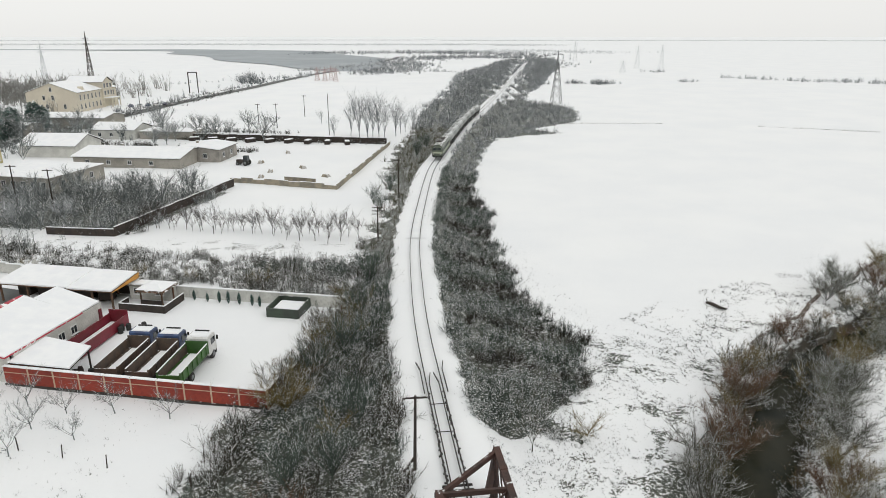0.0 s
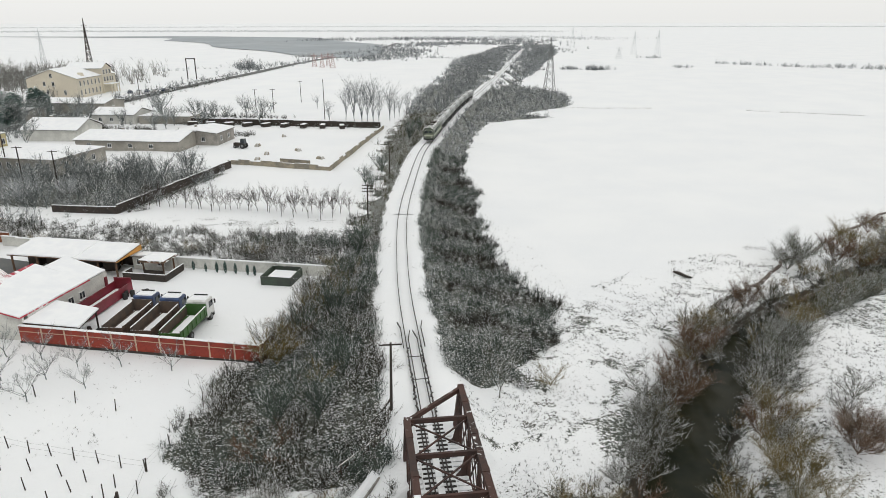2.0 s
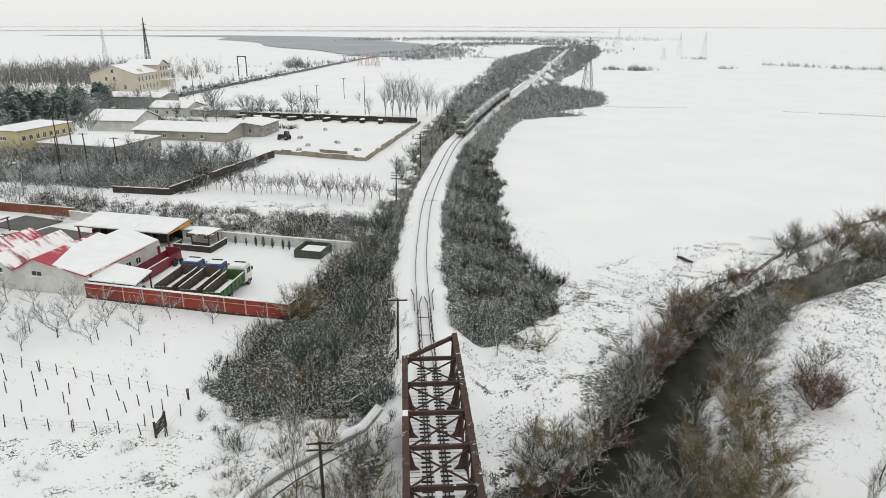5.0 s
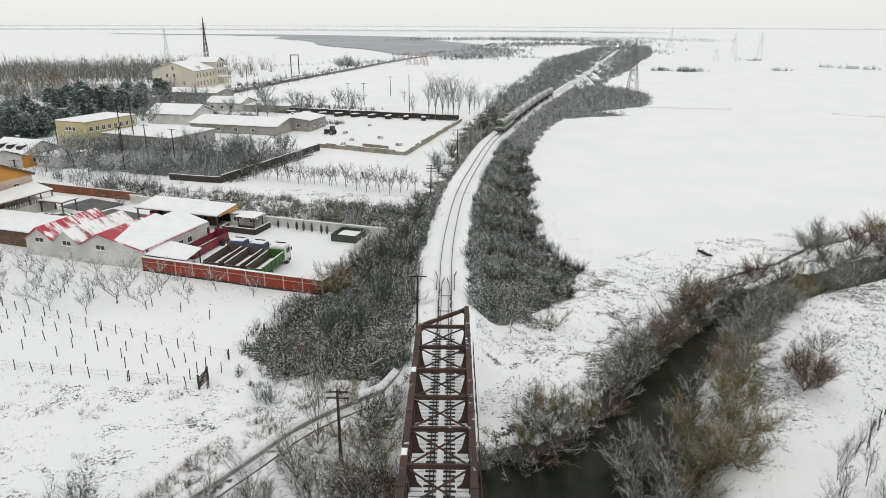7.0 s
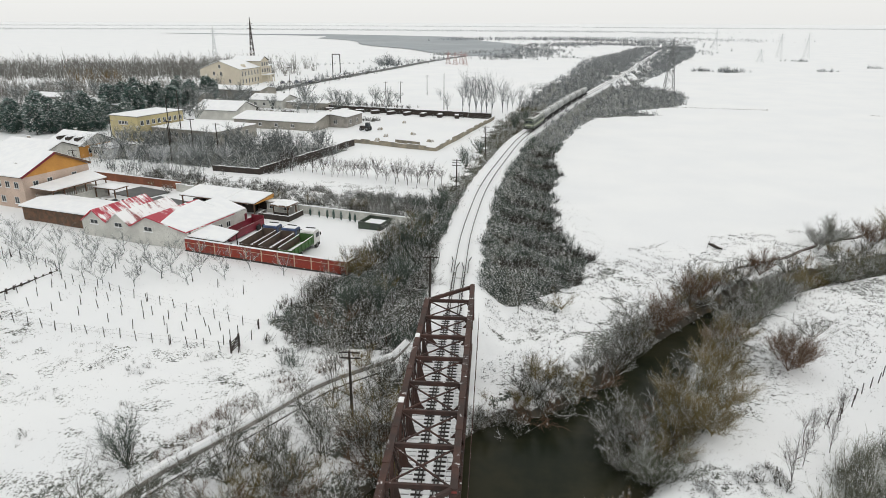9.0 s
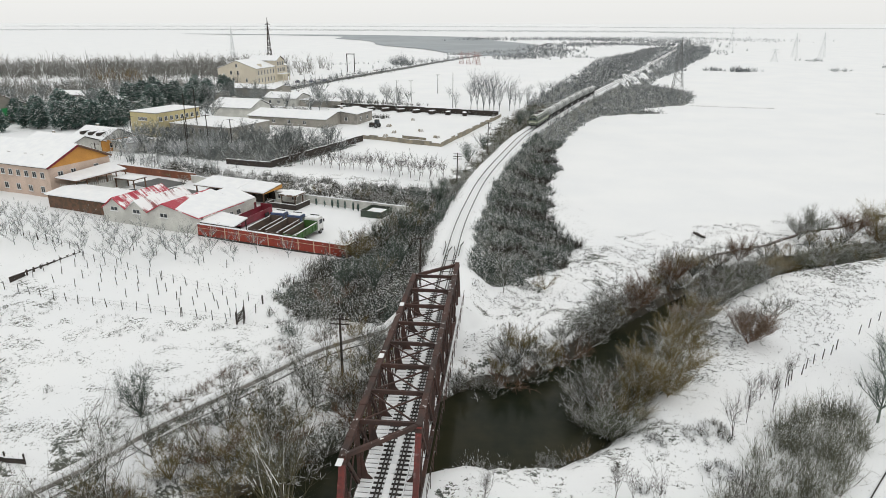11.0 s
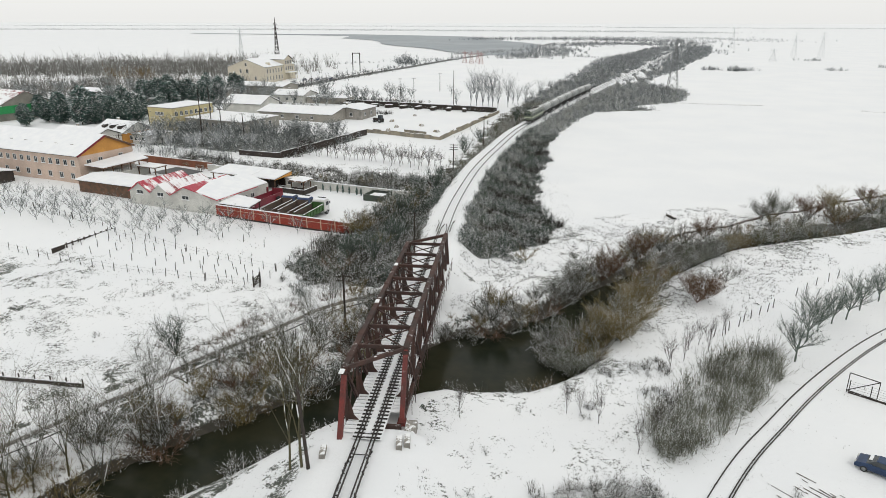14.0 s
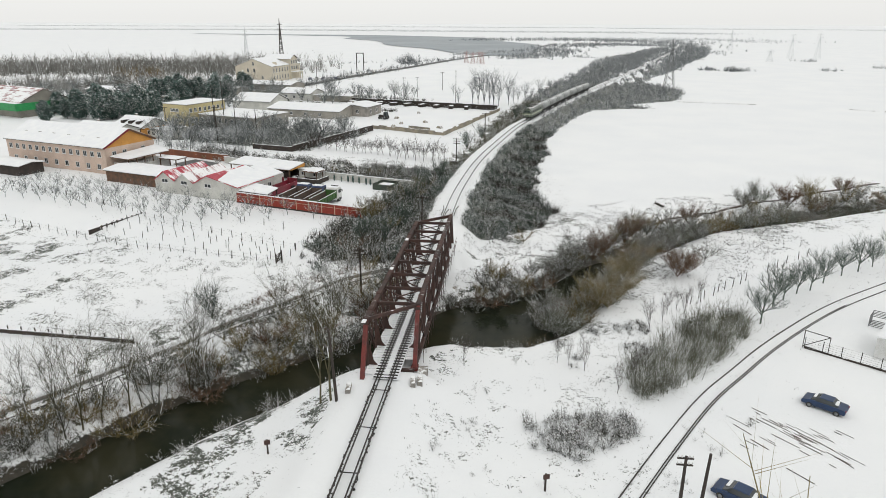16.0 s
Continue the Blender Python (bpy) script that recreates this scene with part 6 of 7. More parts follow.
# grass tussocks in the snow
x, y = scatter(-66, 70, -58, 100, 2.6, lambda a, b: 0.6 * (cover(a, b)[1] > 0.3) * (patchy(a * 2, b * 2) * patchy(a * 0.5 + 1, b * 0.6) > 0.27) * (np.abs(a - track_x(b)) > 3.4), vr)
thicket("grass_tussocks", x, y, vr.uniform(0.12, 0.42, len(x)), 8, 0, 0.85, 0.05, 0.05, M_darkbrush, "dry grass tussocks poking through the snow", "grass")
x, y = scatter(3, 60, 26, 95, 11.0, lambda a, b: 0.7 * (patchy(a * 2.3, b * 2.3) * patchy(a * 0.7 + 3, b * 0.7) > 0.21) * ((to_line(a, b, river_xy)[0] < 24 - 0.12 * a) & (a > track_x(b) + 3.5)), vr)
thicket("dark_tussocks", x, y, vr.uniform(0.12, 0.45, len(x)), 9, 0, 0.95, 0.075, 0.05, M_soilbrush, "dark weed clumps in the trampled snow", "weeds")
# dry grass along the conduit, brush below the bridge
x, y = scatter(-24, -5, 8, 31, 3.2, lambda a, b: 1.0 * (np.abs(to_line(a, b, pipe_xy)[0] - 2.0) < 1.3 + patchy(a, b)) * (to_line(a, b, pipe_xy)[2] > 0) * (patchy(a * 1.5, b * 1.5) > 0.3), vr)
thicket("conduit_grass", x, y, vr.uniform(0.3, 1.0, len(x)), 16, 4, 0.6, 0.03, 0.06, M_russet, "russet dry grass and twigs beside the conduit", "grass")
x, y = scatter(-14, -3.2, 15, 33, 1.4, lambda a, b: (to_line(a, b, pipe_xy)[2] < 0) * (to_line(a, b, pipe_xy)[0] > 2) * (to_line(a, b, river_xy)[0] > 5) * (patchy(a * 2, b * 2) > 0.22), vr)
thicket("bridge_side_brush", x, y, vr.uniform(0.4, 1.5, len(x)), 18, 6, 0.85, 0.03, 0.2, M_darkbrush, "dark tangled brush with snow below the bridge")
for cx, cy, rad, k, h in ((26.9, 11.7, 1.5, 14, 1.0), (24.6, 11.4, 0.8, 6, 0.7), (26.2, 6.0, 1.6, 14, 1.0), (19.2, 3.3, 0.5, 5, 0.8), (21.5, 10, 0.9, 7, 0.9), (10.2, 45.6, 1.3, 14, 0.7), (5.5, 41.5, 1.4, 8, 0.4), (-12.5, 31.5, 1.6, 11, 1.1), (-9, 32.8, 1.4, 9, 1.1), (-16, 32, 1.5, 9, 1.0), (-18.8, 31, 1.2, 7, 0.7), (-7, 31.2, 1.2, 7, 0.9)):
    a, q = vr.uniform(0, 6.283, k), rad * vr.uniform(0, 1, k) ** 0.5
    thicket("evergreen_shrub", cx + np.cos(a) * q, cy + np.sin(a) * q, h * vr.uniform(0.6, 1.1, k), 26, 6, 0.85, 0.035, 0.25, M_darkbrush, "low dark shrub with snow on top", "shrub")
# scrub belt and thicket behind the yard
x, y = scatter(-85, -6, 78, 116, 2.0, lambda a, b: (cover(a, b)[0] > 0.2) * (patchy(a * 1.5, b * 2.4) > 0.32), vr)
thicket("belt_brush", x, y, vr.uniform(0.5, 1.7, len(x)), 18, 6, 0.8, 0.034, 0.2, M_darkbrush, "low brown scrub on the rough strip behind the yard")
x, y = scatter(-98, -34, 108, 160, 0.17, lambda a, b: (cover(a, b)[0] > 0.4) * (0.35 + patchy(a * 0.6, b * 0.8)), vr)
thicket("garden_thicket", x, y, vr.uniform(1.2, 4.4, len(x)), 26, 10, 0.7, 0.036, 0.12, M_brushf, "tall frosted grey thicket behind a garden wall")
# hedges and weeds by the siding


def inside(poly, a, b):
    ok = np.zeros(a.shape, bool)
    for (x0, y0), (x1, y1) in zip(poly, poly[1:] + poly[:1]):
        cut = ((y0 > b) != (y1 > b)) & (a < (x1 - x0) * (b - y0) / (y1 - y0 + 1e-9) + x0)
        ok ^= cut
    return ok


HEDGE = [(23.8, 0.5), (24.6, -5.0), (27.6, -3.0), (33, 3.2), (39.8, 11.6), (40.4, 16.5), (35, 15.5), (29.6, 9)]
WEEDS = [(13.3, -9.5), (14.3, -13.4), (18.2, -14.6), (23.2, -11), (23.2, -7.8), (18.7, -8.0)]
x, y = scatter(23, 41, -6, 19, 1.7, lambda a, b: inside(HEDGE, a, b), vr)
thicket("siding_hedge", x, y, vr.uniform(1.1, 3.0, len(x)), 22, 7, 0.6, 0.024, 0.12, M_olive, "dense olive-grey hedge beside the siding")
x, y = scatter(13, 24, -15, -7, 3.4, lambda a, b: inside(WEEDS, a, b) * 0.85, vr)
thicket("siding_weeds", x, y, vr.uniform(0.6, 1.5, len(x)), 24, 6, 0.85, 0.03, 0.3, M_darkbrush, "low snow-dusted weeds beside the siding")
for cx, cy, rad, k in ((8.5, -11.2, 1.0, 7), (18.6, 1.6, 0.6, 4), (25.4, 10.3, 1.5, 10), (22.6, 12, 1.4, 9), (27, 7.5, 1.3, 8), (25, -17, 1.6, 9), (16, -21, 1.2, 5), (10, -17.5, 0.9, 4),
                       (28.5, -2.5 - 7, 1.4, 5), (6.3, -21, 0.8, 3), (-36.5, 12.5, 1.6, 7), (-43.5, 14, 2.2, 12), (-33, 26.5, 1.8, 7), (-42, 27.5, 1.5, 5), (-38.5, 51.5, 0.7, 3), (-29, 40.5, 0.6, 3), (-52, 57, 2.4, 9), (-47, 24, 2, 6), (-50, 18, 2.5, 10), (-54, 26, 2.5, 9), (-40, 20, 1.6, 5), (-30, 19, 1.2, 5), (-24, 25, 1.4, 6), (-58, 12, 3, 12), (-37, 27, 2.0, 16), (-33, 25.5, 1.6, 12), (-54.5, 30.5, 2.2, 16), (-50, 31, 1.8, 10), (-46.5, 17.5, 2.2, 16), (-17.5, 25.6, 1.8, 14), (-15.2, 29.6, 1.5, 12), (-16.5, 21.2, 1.4, 10), (-40, 30, 1.8, 10), (-27, 28.3, 1.4, 9), (-60, 21, 2.4, 14), (-35, 7, 1.5, 6), (-20, 14, 1.5, 9), (-18.5, 15.5, 1.6, 9), (-22.5, 12.5, 1.4, 8), (9, -5, 1.2, 4), (13, 1.5, 1, 4), (20.5, -2.5, 1.2, 5), (34, -8, 1.5, 5), (5.5, -15, 1.0, 4), (21, 8.5, 1.2, 6), (30, -12.5, 1.2, 4)):
    a, q = vr.uniform(0, 6.283, k), rad * vr.uniform(0, 1, k) ** 0.5
    thicket("weed_patch", cx + np.cos(a) * q, cy + np.sin(a) * q, vr.uniform(0.3, 0.8, k), 16, 4, 0.95, 0.024, 0.14, M_darkbrush, "small patch of weeds dusted with snow", "weeds")
# far woods, hedge lines


def wood_line(name, pts, spread, count, lo, hi, width, material, label, stems=10, twigs=5, lean=0.45):
    p = smooth_line(np.array(pts, float), 6)
    t = vr.uniform(0, len(p) - 1.001, count)
    i = t.astype(int)
    f = (t - i)[:, None]
    q = p[i] * (1 - f) + p[i + 1] * f + vr.normal(0, spread, (count, 2))
    return thicket(name, q[:, 0], q[:, 1], vr.uniform(lo, hi, count), stems, twigs, lean, width, 0.06, material, label, "woods")


wood_line("far_woods", [(-520, 330), (-400, 350), (-300, 370), (-215, 390), (-160, 400)], 20, 1500, 6, 12, 0.085, M_farwood, "belt of bare trees along the plain, paled with painted haze")
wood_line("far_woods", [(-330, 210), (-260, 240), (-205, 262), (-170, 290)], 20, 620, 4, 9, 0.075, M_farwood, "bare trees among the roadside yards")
wood_line("ochre_willows", [(-222, 320), (-212, 326), (-204, 330)], 3, 22, 6, 9, 0.1, M_brushg, "ochre willows at the edge of the wood")
wood_line("roadside_bushes", [(-140, 245), (-112, 290), (-103, 340), (-88, 400), (-66, 500), (-35, 610), (10, 740)], 5, 150, 1.5, 4.5, 0.1, M_hazeblue, "roadside bushes paled with painted haze")
wood_line("garden_trees", [(-150, 190), (-125, 205), (-105, 222), (-85, 246), (-50, 240)], 8, 130, 2, 5, 0.07, M_brushf, "bare garden trees between the houses")
for pts, sp, k, lo, hi in (([(-118, 262), (-90, 255), (-62, 246), (-30, 236)], 1.0, 260, 0.8, 2.0), ([(-112, 246), (-104, 292), (-94, 350), (-78, 420)], 2.5, 420, 0.4, 1.6), ([(-122, 232), (-110, 300), (-99, 372), (-80, 450)], 1.5, 300, 0.4, 1.2),
                           ([(-108, 224), (-88, 219), (-70, 213)], 1.2, 150, 0.8, 2.2), ([(-60, 207), (-48, 202), (-38, 200)], 1.2, 120, 0.8, 2.0), ([(-66, 228), (-30, 219), (2, 209.5)], 0.9, 300, 0.8, 2.0), ([(-180, 205), (-150, 196), (-124, 204)], 3.0, 320, 0.8, 2.6)):
    wood_line("garden_hedge", pts, sp, k, lo, hi, 0.06, M_darkbrush, "dark bare hedge dusted with snow between the plots", 12, 5)
wood_line("yard_trees", [(-122, 128), (-100, 120), (-80, 114), (-60, 107)], 2.2, 80, 1.5, 4.2, 0.05, M_brushf, "bare frosted trees behind the orange wall")
wood_line("hedge_line", [(78, 258), (95, 255), (116, 252)], 0.3, 170, 0.25, 0.5, 0.06, M_brushb, "thin line of dry stalks across the snowfield")
wood_line("hedge_line", [(150, 239), (168, 229), (186, 219)], 0.3, 150, 0.25, 0.5, 0.06, M_brushb, "thin line of dry stalks across the snowfield")
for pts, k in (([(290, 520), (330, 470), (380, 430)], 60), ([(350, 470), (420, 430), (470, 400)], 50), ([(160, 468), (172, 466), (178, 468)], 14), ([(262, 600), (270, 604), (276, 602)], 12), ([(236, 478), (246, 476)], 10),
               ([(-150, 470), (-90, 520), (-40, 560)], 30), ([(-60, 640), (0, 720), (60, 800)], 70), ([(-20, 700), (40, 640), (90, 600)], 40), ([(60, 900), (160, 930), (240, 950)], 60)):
    wood_line("far_scrub", pts, 4, k * 2, 1.2, 3.6, 0.12, M_hoarhaze, "patch of scrub on the plain, paled with painted haze", 14, 6, 0.85)
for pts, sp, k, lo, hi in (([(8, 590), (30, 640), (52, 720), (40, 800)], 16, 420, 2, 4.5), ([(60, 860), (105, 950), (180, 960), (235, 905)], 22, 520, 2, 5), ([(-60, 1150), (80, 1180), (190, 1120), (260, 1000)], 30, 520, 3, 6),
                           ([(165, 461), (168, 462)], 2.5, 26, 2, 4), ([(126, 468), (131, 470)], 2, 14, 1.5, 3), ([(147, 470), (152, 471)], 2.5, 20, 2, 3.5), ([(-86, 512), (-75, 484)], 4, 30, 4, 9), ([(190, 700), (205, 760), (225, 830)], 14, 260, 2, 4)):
    wood_line("lakeside_scrub", pts, sp, k, lo, hi, 0.11, M_hazeblue, "scrub by the frozen lake, greyed with painted haze", 14, 6, 0.8)
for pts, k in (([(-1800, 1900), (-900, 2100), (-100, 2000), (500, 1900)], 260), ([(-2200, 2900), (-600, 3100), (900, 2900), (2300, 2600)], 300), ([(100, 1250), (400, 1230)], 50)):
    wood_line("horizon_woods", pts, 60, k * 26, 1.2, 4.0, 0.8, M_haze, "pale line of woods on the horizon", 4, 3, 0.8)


def conifer(seed, h):
    r = np.random.default_rng(seed)
    k = 4200
    az, lat = r.uniform(0, 6.283, k), r.uniform(-1, 1, k)
    lump = 1 + 0.22 * np.sin(az * 3 + lat * 4) + 0.16 * np.sin(az * 5 - lat * 7 + seed)
    rad = r.uniform(0.35, 1, k) ** 0.5 * lump
    ring = np.sqrt(1 - lat ** 2) * (0.8 - 0.25 * lat)
    a = np.stack([np.cos(az) * ring * rad * 0.34 * h, np.sin(az) * ring * rad * 0.34 * h, (0.54 + 0.46 * lat * rad ** 0.5) * h], -1)
    out = np.stack([np.cos(az), np.sin(az), r.uniform(-0.5, 0.5, k)], -1) * (r.uniform(0.06, 0.13, k) * h)[:, None]
    s = np.stack([-np.sin(az), np.cos(az), r.uniform(-0.6, 0.6, k)], -1) * 0.02 * h
    tri = np.stack([a - s, a + s, a + out], 1)
    tw = tri.reshape(-1, 3)
    pick = (r.uniform(0, 1, k) < 0.16) & (lat > -0.3)
    sn = tri[pick] + np.array([0, 0, 0.05])
    return raw_mesh("foliage", tw, sn.reshape(-1, 3), M_conifer)


# ---- single trees and shrubs ----
def limb(g, a, d, ln, r0, r1, n, r, bend=0.25, seg=3):
    pts, p = [Vector(a)], Vector(a)
    d = Vector(d).normalized()
    for i in range(seg):
        d = (d + Vector((r.uniform(-bend, bend), r.uniform(-bend, bend), r.uniform(-bend * 0.4, bend * 0.7)))).normalized()
        p = p + d * (ln / seg)
        pts.append(p.copy())
    g.tube(pts, [r0 + (r1 - r0) * i / seg for i in range(seg + 1)], n)
    return pts, d


def bare_tree(seed, h, trunk, r0, limbs, subs, fine, up, width):
    """Trunk and crown of a leafless tree. up: how steeply the limbs rise."""
    r = random.Random(seed)
    gt, gc = Geo(), Geo()
    top = h * trunk
    pts, d = limb(gt, (0, 0, -0.15), (r.uniform(-0.08, 0.08), r.uniform(-0.08, 0.08), 1), top + 0.15, r0, r0 * 0.7, 6, r, 0.08, 4)
    ends = []
    for i in range(limbs):
        k = r.uniform(0.55, 1.0)
        j = min(3, int(k * 4))
        a = pts[j] + (pts[j + 1] - pts[j]) * r.random() if i else pts[-1]
        az = 6.283 * (i / limbs) + r.uniform(-0.5, 0.5)
        dd = (math.cos(az) * (1 - up), math.sin(az) * (1 - up), up + r.uniform(-0.1, 0.3))
        ln = (h - a.z) * r.uniform(0.75, 1.05)
        lp, ld = limb(gc, a, dd, ln, r0 * 0.5, r0 * 0.12, 3, r, 0.22, 4)
        for s in range(subs):
            q = r.randint(1, 3)
            b = lp[q] + (lp[q + 1] - lp[q]) * r.random()
            sd = ld + Vector((r.uniform(-1, 1), r.uniform(-1, 1), r.uniform(-0.2, 0.7))) * 0.9
            sp, sdd = limb(gc, b, sd, ln * r.uniform(0.3, 0.5), r0 * 0.2, r0 * 0.05, 3, r, 0.3, 1)
            ends.append((sp, sdd, ln))
        ends.append((lp[2:], ld, ln))
    for sp, sdd, ln in ends:
        for _ in range(fine):
            q = r.randint(0, max(0, len(sp) - 2))
            b = sp[q] + (sp[q + 1] - sp[q]) * r.random()
            dd = (sdd + Vector((r.uniform(-1, 1), r.uniform(-1, 1), r.uniform(-0.6, 0.8))) * 1.25).normalized()
            e = b + dd * ln * r.uniform(0.12, 0.3)
            s = Vector((r.uniform(-1, 1), r.uniform(-1, 1), 0)).normalized() * width
            gc.add([b - s, b + s, e], [(0, 1, 2)])
    return gt, gc


def tree_kind(name, seed, h, trunk, r0, limbs, subs, fine, up, width, material, label, category="tree", group=""):
    gt, gc = bare_tree(seed, h, trunk, r0, limbs, subs, fine, up, width)
    ob = thing(name, pose(0, 0, 0), label, category, group)
    part("trunk", gt, material, ob)
    part("crown", gc, material, ob)
    return ob


def plant(kinds, spots, r, low=0.85, high=1.15):
    """The first copy of each kind moves to a spot; the others are copied."""
    used = set()
    for n, (x, y) in enumerate(spots):
        ob = kinds[n % len(kinds)]
        s = r.uniform(low, high)
        m = pose(x, y, ground_z(x, y), r.uniform(-3, 3), r.uniform(-3, 3), r.uniform(0, 360)) @ Matrix.Scale(s, 4)
        if n < len(kinds):
            ob.matrix_world = m
        else:
            c = copy_thing(ob, m)
            c.matrix_basis = m


pr = random.Random(21)
firs = []
for i in range(3):
    ob = thing("pine_tree", pose(0, 0, 0), "rounded dark green pine with snow on its branches", "conifer", "pines among the houses")
    part("trunk", Geo().tube([(0, 0, -0.2), (0, 0, 5)], [0.16, 0.05], 6), M_bark, ob)
    part("foliage", conifer(40 + i, 8.5), None, ob)
    firs.append(ob)
FIRS = [(-136 + pr.uniform(-16, 16), 172 + pr.uniform(-10, 14)) for _ in range(20)] + [(-134 + pr.uniform(-14, 14), 226 + pr.uniform(-8, 10)) for _ in range(14)] + [(x_ + pr.uniform(-6, 6), y_ + pr.uniform(-4, 4)) for x_, y_ in ((-133, 160), (-128, 164), (-127, 174), (-123, 189), (-124, 200), (-150, 158), (-146, 162), (-156, 186), (-140, 168), (-126, 182), (-160, 170), (-124, 214))] + [(x_ + pr.uniform(-3, 3), y_ + pr.uniform(-3, 3)) for x_, y_ in ((-156, 190), (-150, 186), (-144, 185), (-138, 192), (-142, 213), (-152, 249), (-136, 231), (-167, 229), (-150, 292), (-128, 244), (-122, 252), (-116, 247), (-136, 238), (-130, 250))]

plant(firs, FIRS, pr, 0.7, 1.25)
fruit = [tree_kind("fruit_tree", 100 + i, 3.2, 0.3, 0.055, 7, 6, 13, 0.5, 0.010, M_brushf, "small bare fruit tree standing in snow", group="orchard trees") for i in range(5)]
spots = []
for row, v in enumerate((-3.2, -6.8, -10.4, -13.8)):
    for k in range(16):
        u = 9 + 4.6 * k + pr.uniform(-0.8, 0.8) + (row % 2) * 1.5
        if u < 14 and v < -5 or u < 20 and v < -12:
            continue
        spots.append(yard_xy(u, v + pr.uniform(-0.6, 0.6) - 0.02 * u))
plant(fruit, spots, pr)
young = [tree_kind("young_tree", 200 + i, 3.6, 0.3, 0.05, 7, 5, 10, 0.62, 0.014, M_bark, "slender bare young tree in a row", group="tree row behind the scrub") for i in range(4)]
plant(young, [(-45 + 1.75 * k + pr.uniform(-0.5, 0.5), 116.5 - 0.55 * k * 0.75 + pr.uniform(-1.2, 1.2)) for k in range(23)] + [(-46 + 2.6 * k + pr.uniform(-0.9, 0.9), 119.5 - 1.1 * k + pr.uniform(-2.0, 2.0)) for k in range(15)], pr, 0.7, 1.4)
bank = [tree_kind("riverside_tree", 300 + i, 8.6, 0.16, 0.085, 7, 8, 12, 0.82, 0.012, M_bankb, "bare grey riverside tree, snow on its boughs", group="riverside trees") for i in range(5)]
plant(bank, [(-30.6, -15.6), (-28.2, -14.6), (-26.4, -11.8), (-24.2, -8.7), (-22.3, -9.2), (-19.6, -4.6), (-21.5, -2.0),
             (-33.5, -20.5), (-38, -26)], pr, 0.8, 1.1)
plant([copy_thing(bank[i], pose(0, 0, 0)) for i in (1, 4, 3)], [(-11.8, 27.0), (-14, 12.5), (-11.5, 16.5), (-10.8, 21.5), (7.8, 43.3), (-16.4, 8.8), (-12.8, 9.6), (-18.2, 3.6), (-9.2, 12.0)], pr, 0.5, 0.72)
gaunt = [tree_kind("bank_tree", 330 + i, 11.5, 0.34, 0.11, 6, 6, 10, 0.86, 0.011, M_brushb, "tall gaunt brown tree at the bridge end", group="trees at the bridge end") for i in range(2)]
plant(gaunt, [(-5.6, -9.6), (-4.5, -9.9)], pr, 0.95, 1.1)
plant([copy_thing(g_, pose(0, 0, 0)) for g_ in gaunt], [(-27.4, -13.2), (-24.9, -9.6), (-20.6, -5.8), (-30.0, -13.0)], pr, 0.7, 0.85)
low = [tree_kind("bank_shrub", 400 + i, 2.9, 0.08, 0.07, 13, 6, 11, (0.5, 0.35)[i % 2], 0.016, (M_bankb, M_ochreb, M_bankb, M_bankb, M_ochreb, M_russet)[i],
                 ("sprawling bare shrub, snow on its boughs", "ochre bare shrub on the river bank", "sprawling bare shrub, snow on its boughs", "sprawling bare shrub, snow on its boughs", "ochre bare shrub on the river bank", "russet bare shrub on the river bank")[i],
                 "shrub", "shrubs along the river") for i in range(6)]
cx, cy = scatter(-46, 90, -40, 90, 0.16, lambda a, b: shore(a, b) * ((to_line(a, b, river_xy)[2] > 0) | (a > 14)), vr)
spots = [(float(a), float(b)) for a, b in zip(cx, cy)]
spots += [(-13.5, 54), (-12.3, 58), (-11.6, 62), (-10.8, 66.5), (-14.2, 51), (-11, 70), (-25.3, 9.8), (13.4, 44.9), (38.0, 35.0), (41, 37.5), (-9, 27), (-14, 36), (-12, 44), (-9.5, 47), (-7.5, 56), (-14, 52), (-8, 66), (9, 22.5), (7, 20.8)]
spots += [yard_xy(-1.4 + 1.1 * math.sin(k * 2.1), 0.6 + 1.25 * k) for k in range(19)]
plant(low, spots, pr, 0.7, 1.35)
cx, cy = scatter(-25, -4.5, 2, 27, 0.13, lambda a, b: (to_line(a, b, pipe_xy)[2] < 0) * (to_line(a, b, pipe_xy)[0] > 3.0) * (to_line(a, b, river_xy)[0] > 5.0), vr)
plant([copy_thing(low[i], pose(0, 0, 0)) for i in (0, 1, 2)], [(float(a), float(b)) for a, b in zip(cx, cy)], pr, 0.7, 1.1)
t_ = vr.uniform(0, 1, 170)
thicket("fence_weeds", -23.6 - 36 * t_ + vr.normal(0, 0.2, 170), 30.8 + 6.2 * t_ + vr.normal(0, 0.12, 170), vr.uniform(0.12, 0.4, 170), 7, 1, 0.9, 0.045, 0.1, M_darkbrush, "dark weeds along the foot of the fence", "weeds")
will = [tree_kind("bank_willow", 430 + i, 4.6, 0.05, 0.06, 17, 11, 30, 0.52, 0.011, (M_ochreb, M_bankb, M_willow, M_russet)[i],
                  ("olive-brown willow bush leaning over the river", "willow bush with snow along its boughs", "grey-green willow bush by the water", "russet willow bush by the river")[i], "willow", "willows along the river") for i in range(4)]
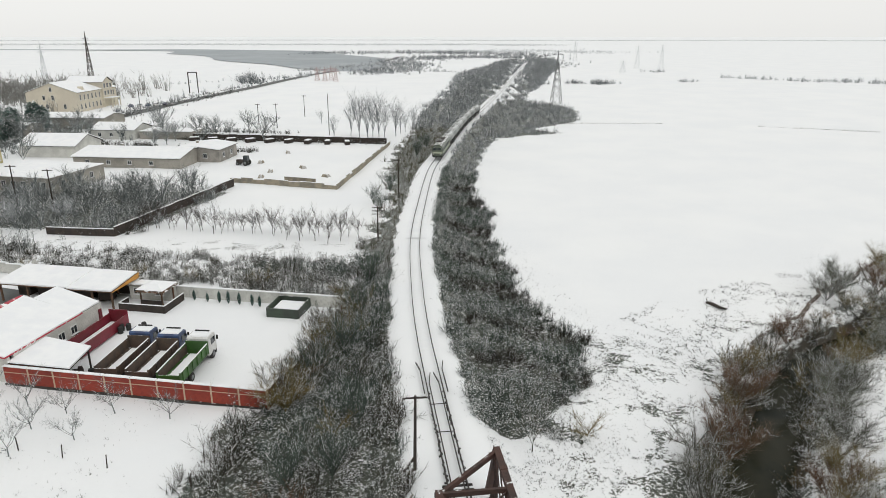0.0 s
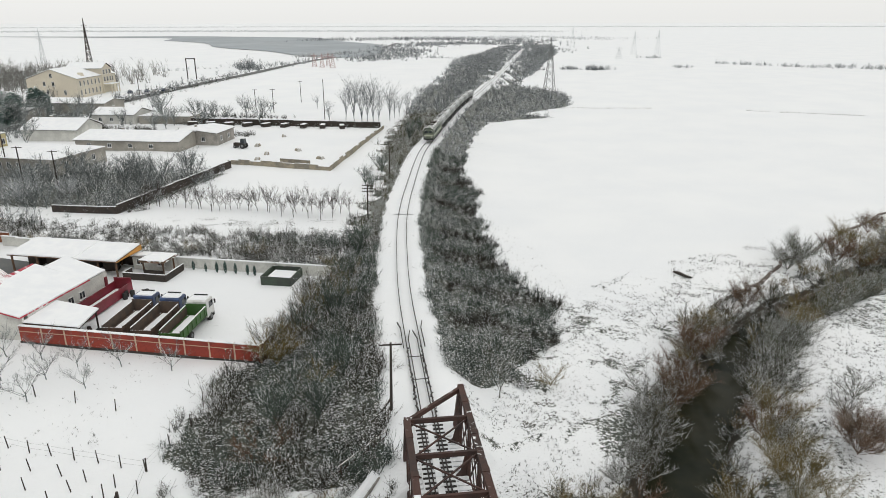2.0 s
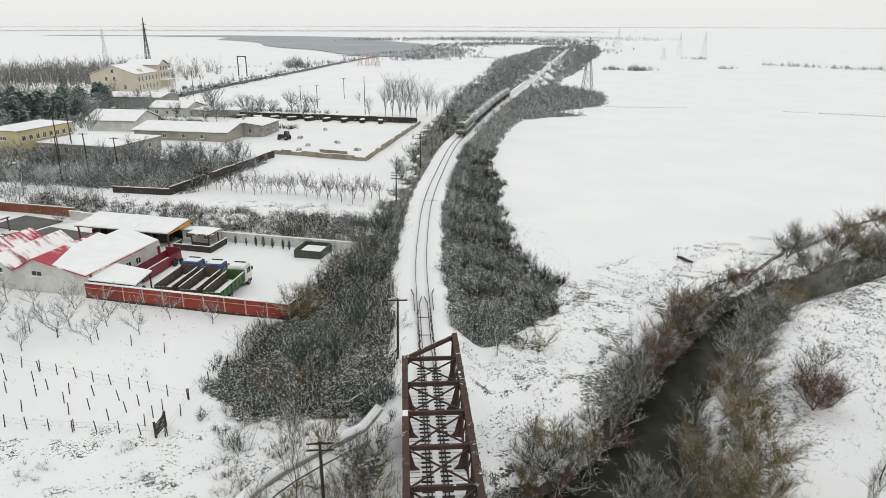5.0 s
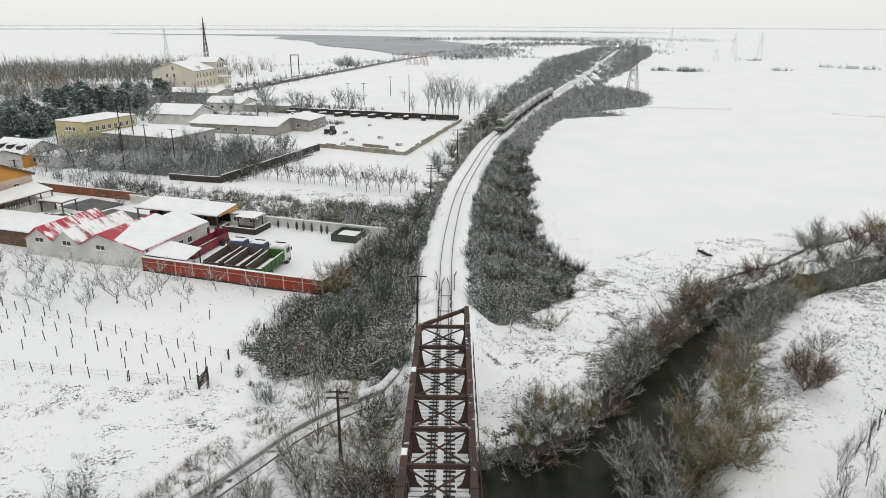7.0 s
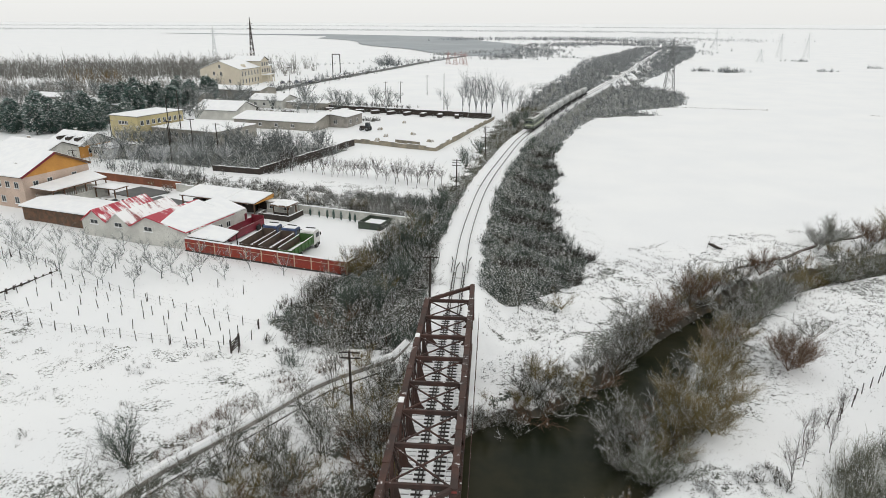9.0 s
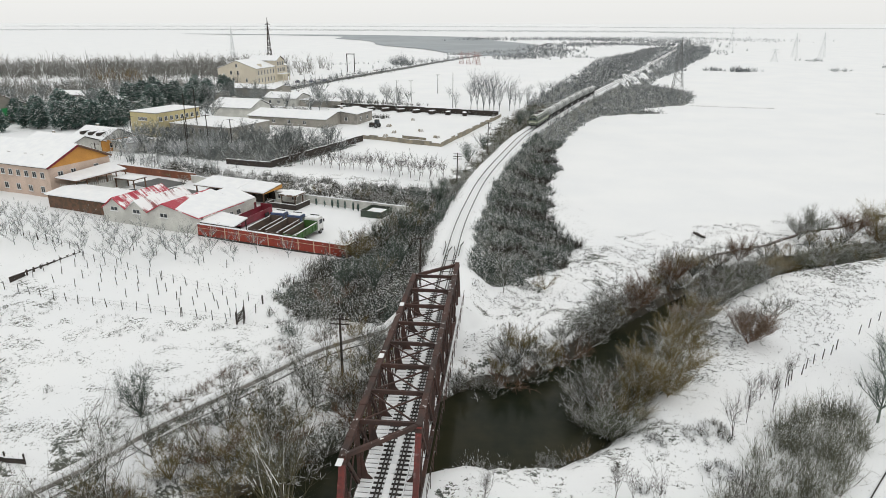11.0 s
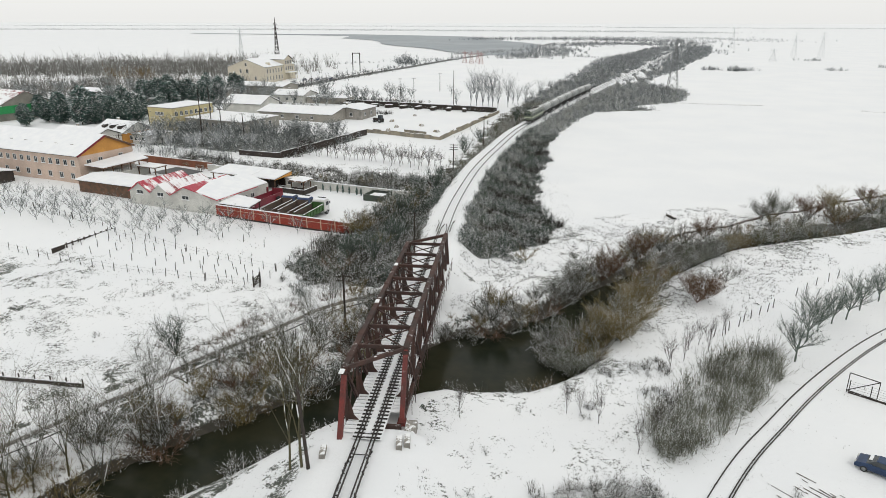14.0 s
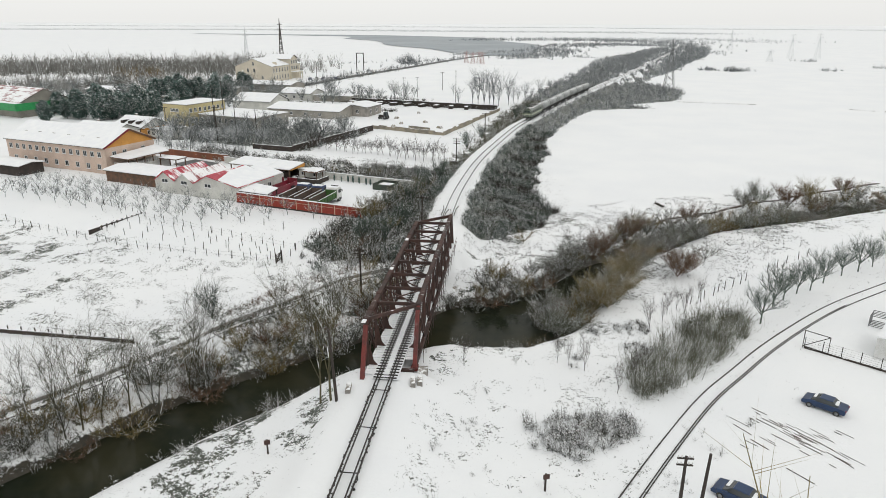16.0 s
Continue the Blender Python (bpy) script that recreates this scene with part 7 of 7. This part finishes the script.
plant(will, [(20.4, 16.4), (16.9, 20.2), (18.3, 13.0), (24.6, 41.2),
             (22.8, 19.2), (17.2, 15.6), (24.8, 22.4), (26.4, 44.0), (24.0, 17.6), (36.8, 43.4), (20.0, 20.5), (35.2, 29.6),
             (27.0, 25.6), (40.8, 47.6), (38.6, 45.2), (48.6, 58.0), (22.6, 23.8), (54.6, 58.2), (57.4, 60.4), (66.0, 73.5),
             (9.6, 25.8), (57.0, 72.0), (51.6, 55.8), (30.5, 48.8), (26.0, 21.6), (70.0, 69.0), (62.0, 63.2), (36.2, 30.6), (34, 53.8), (20.2, 37.6), (60.5, 74.6), (44, 61.2),
             (46.0, 53.0), (68.0, 67.5), (74.0, 71.0), (82, 87), (72, 80), (29.6, 30.4), (80, 75.5), (88, 82), (31.0, 34.6), (33.4, 38.2), (42.4, 49.6), (29.0, 33.2), (27.6, 29.0)], pr, 0.62, 0.95)
plant([copy_thing(will[i], pose(0, 0, 0)) for i in (1, 0, 1)], [(3.6, 20.4), (7.6, 23.4), (6.2, 22.0), (11.8, 25.8), (13.6, 27.4), (14.6, 29.6), (17.4, 32.6), (21.8, 38.4), (12.2, 8.2), (28.4, 46.4), (33.0, 50.6)], pr, 0.3, 0.5)
dome = [tree_kind("rounded_willow", 500 + i, 5.2, 0.10, 0.12, 16, 8, 9, 0.62, 0.014, M_brush, "rounded bare willow bush above the scrub", "willow", "willows beside the line") for i in range(3)]
plant(dome, [(-7.3, 48.2), (-25.2, 9.8), (-9.6, 41.0), (-13.2, 40.0), (-8.5, 61), (-7, 72), (-12, 57), (-3.5, 130), (0.5, 142), (-2.5, 124), (10.5, 185), (15, 200), (-5.5, 84)], pr, 0.6, 1.0)
tall = [tree_kind("poplar", 600 + i, 13, 0.2, 0.14, 10, 6, 8, 0.86, 0.03, M_hazeblue, "tall slim bare poplar behind the block wall", group="poplars") for i in range(3)]
plant(tall, [(-5.5, 222), (-1, 224), (3, 223), (-3, 219), (1, 220.5), (7, 226), (-8.5, 228)], pr, 0.8, 1.1)
plant([copy_thing(tall[0], pose(0, 0, 0)), copy_thing(tall[1], pose(0, 0, 0))], [(9, 232), (11, 236), (14, 240), (-14, 224), (17, 247), (21, 262), (-20, 262), (27, 290), (-62, 245), (-83, 262)], pr, 0.35, 0.6)

lin = [tree_kind("lime_tree", 700 + i, 4.4, 0.36, 0.10, 13, 9, 14, 0.5, 0.012, M_lichen, "rounded bare lime tree by the siding", group="limes along the siding") for i in range(3)]
plant(lin, [(41.9, 15.0), (45.0, 20.0), (47.2, 22.6), (49.7, 24.9), (52.0, 26.4), (55.0, 29.6), (58.8, 32.9), (62.0, 35.0), (65.2, 37.6), (70, 41), (75, 44)], pr, 0.9, 1.15)
sap = [tree_kind("sapling", 720 + i, 3.2, 0.2, 0.035, 6, 5, 7, 0.82, 0.011, M_bark, "thin bare sapling in the snow", "sapling", "saplings on the south bank") for i in range(3)]
plant(sap, [(16.9, 2.1), (18.1, 1.7), (19.7, 0.7), (7.1, -0.3), (31.1, 16.1), (34.2, 19.1), (35.8, 20.2), (30, 13.5), (32.5, 17.5), (24.5, -1), (26, 1.5), (22.5, -3.5), (28, 11), (33, 15.5)], pr, 0.8, 1.3)
line2 = thing("stake_line", pose(0, 0, 0), "line of thin stakes along the river meadow", "stakes")
stakes((34.8, 19.6), (44.5, 29.2), 1.7, line2)
stakes((49.0, 33.5), (57, 41), 2.4, line2)

gard = [tree_kind("garden_tree", 740 + i, 5.5, 0.25, 0.12, 9, 7, 11, 0.6, 0.024, M_brushf, "bare frosted garden tree", group="garden trees") for i in range(3)]
white = [tree_kind("snowy_tree", 760 + i, 5.0, 0.22, 0.11, 10, 8, 14, 0.55, 0.03, M_hoarhaze, "garden tree white with hoarfrost", group="snowy garden trees") for i in range(2)]
gs = [(-95 + pr.uniform(0, 58), 118 + pr.uniform(0, 30)) for _ in range(46)]
gs = [(x, y) for x, y in gs if x < -50 + 0.38 * (y - 115)]
plant(gard, gs, pr, 0.7, 1.35)
plant(white, [(-84, 121), (-76, 119.5), (-92, 128), (-70, 122), (-88, 117), (-62, 124), (-97, 135), (-80, 126)], pr, 0.7, 1.1)
more = [(-118 + pr.uniform(-12, 25), 196 + pr.uniform(-14, 55)) for _ in range(18)] + [(-170 + pr.uniform(-40, 30), 215 + pr.uniform(-30, 70)) for _ in range(34)] + [(-75 + pr.uniform(-30, 45), 214 + pr.uniform(-3, 40)) for _ in range(18)]
plant([copy_thing(gard[0], pose(0, 0, 0)), copy_thing(gard[1], pose(0, 0, 0))], more, pr, 0.8, 1.7)
plant([copy_thing(low[0], pose(0, 0, 0)), copy_thing(low[1], pose(0, 0, 0)), copy_thing(low[2], pose(0, 0, 0))], [(-70 + 3.1 * k + pr.uniform(-1.5, 1.5), 100 - 0.34 * 3.1 * k + pr.uniform(-4, 5)) for k in range(20)], pr, 0.5, 1.0)
x, y = scatter(33.2, 35.6, -13.2, -11.4, 7, lambda a, b: 1.0 * (((a - 34.4) / 1.2) ** 2 + ((b + 12.3) / 0.8) ** 2 < 1), vr)
thicket("yellow_grass_patch", x, y, vr.uniform(0.1, 0.25, len(x)), 14, 0, 0.9, 0.05, 0.0, M_straw, "patch of yellowed grass scraped free of snow", "grass")
bt = tree_kind("tall_willow", 800, 16.5, 0.3, 0.3, 7, 7, 22, 0.93, 0.018, M_straw, "tall ochre willow beside the lot", "willow")
plant([bt], [(25.0, -44.2)], pr, 1.0, 1.0)
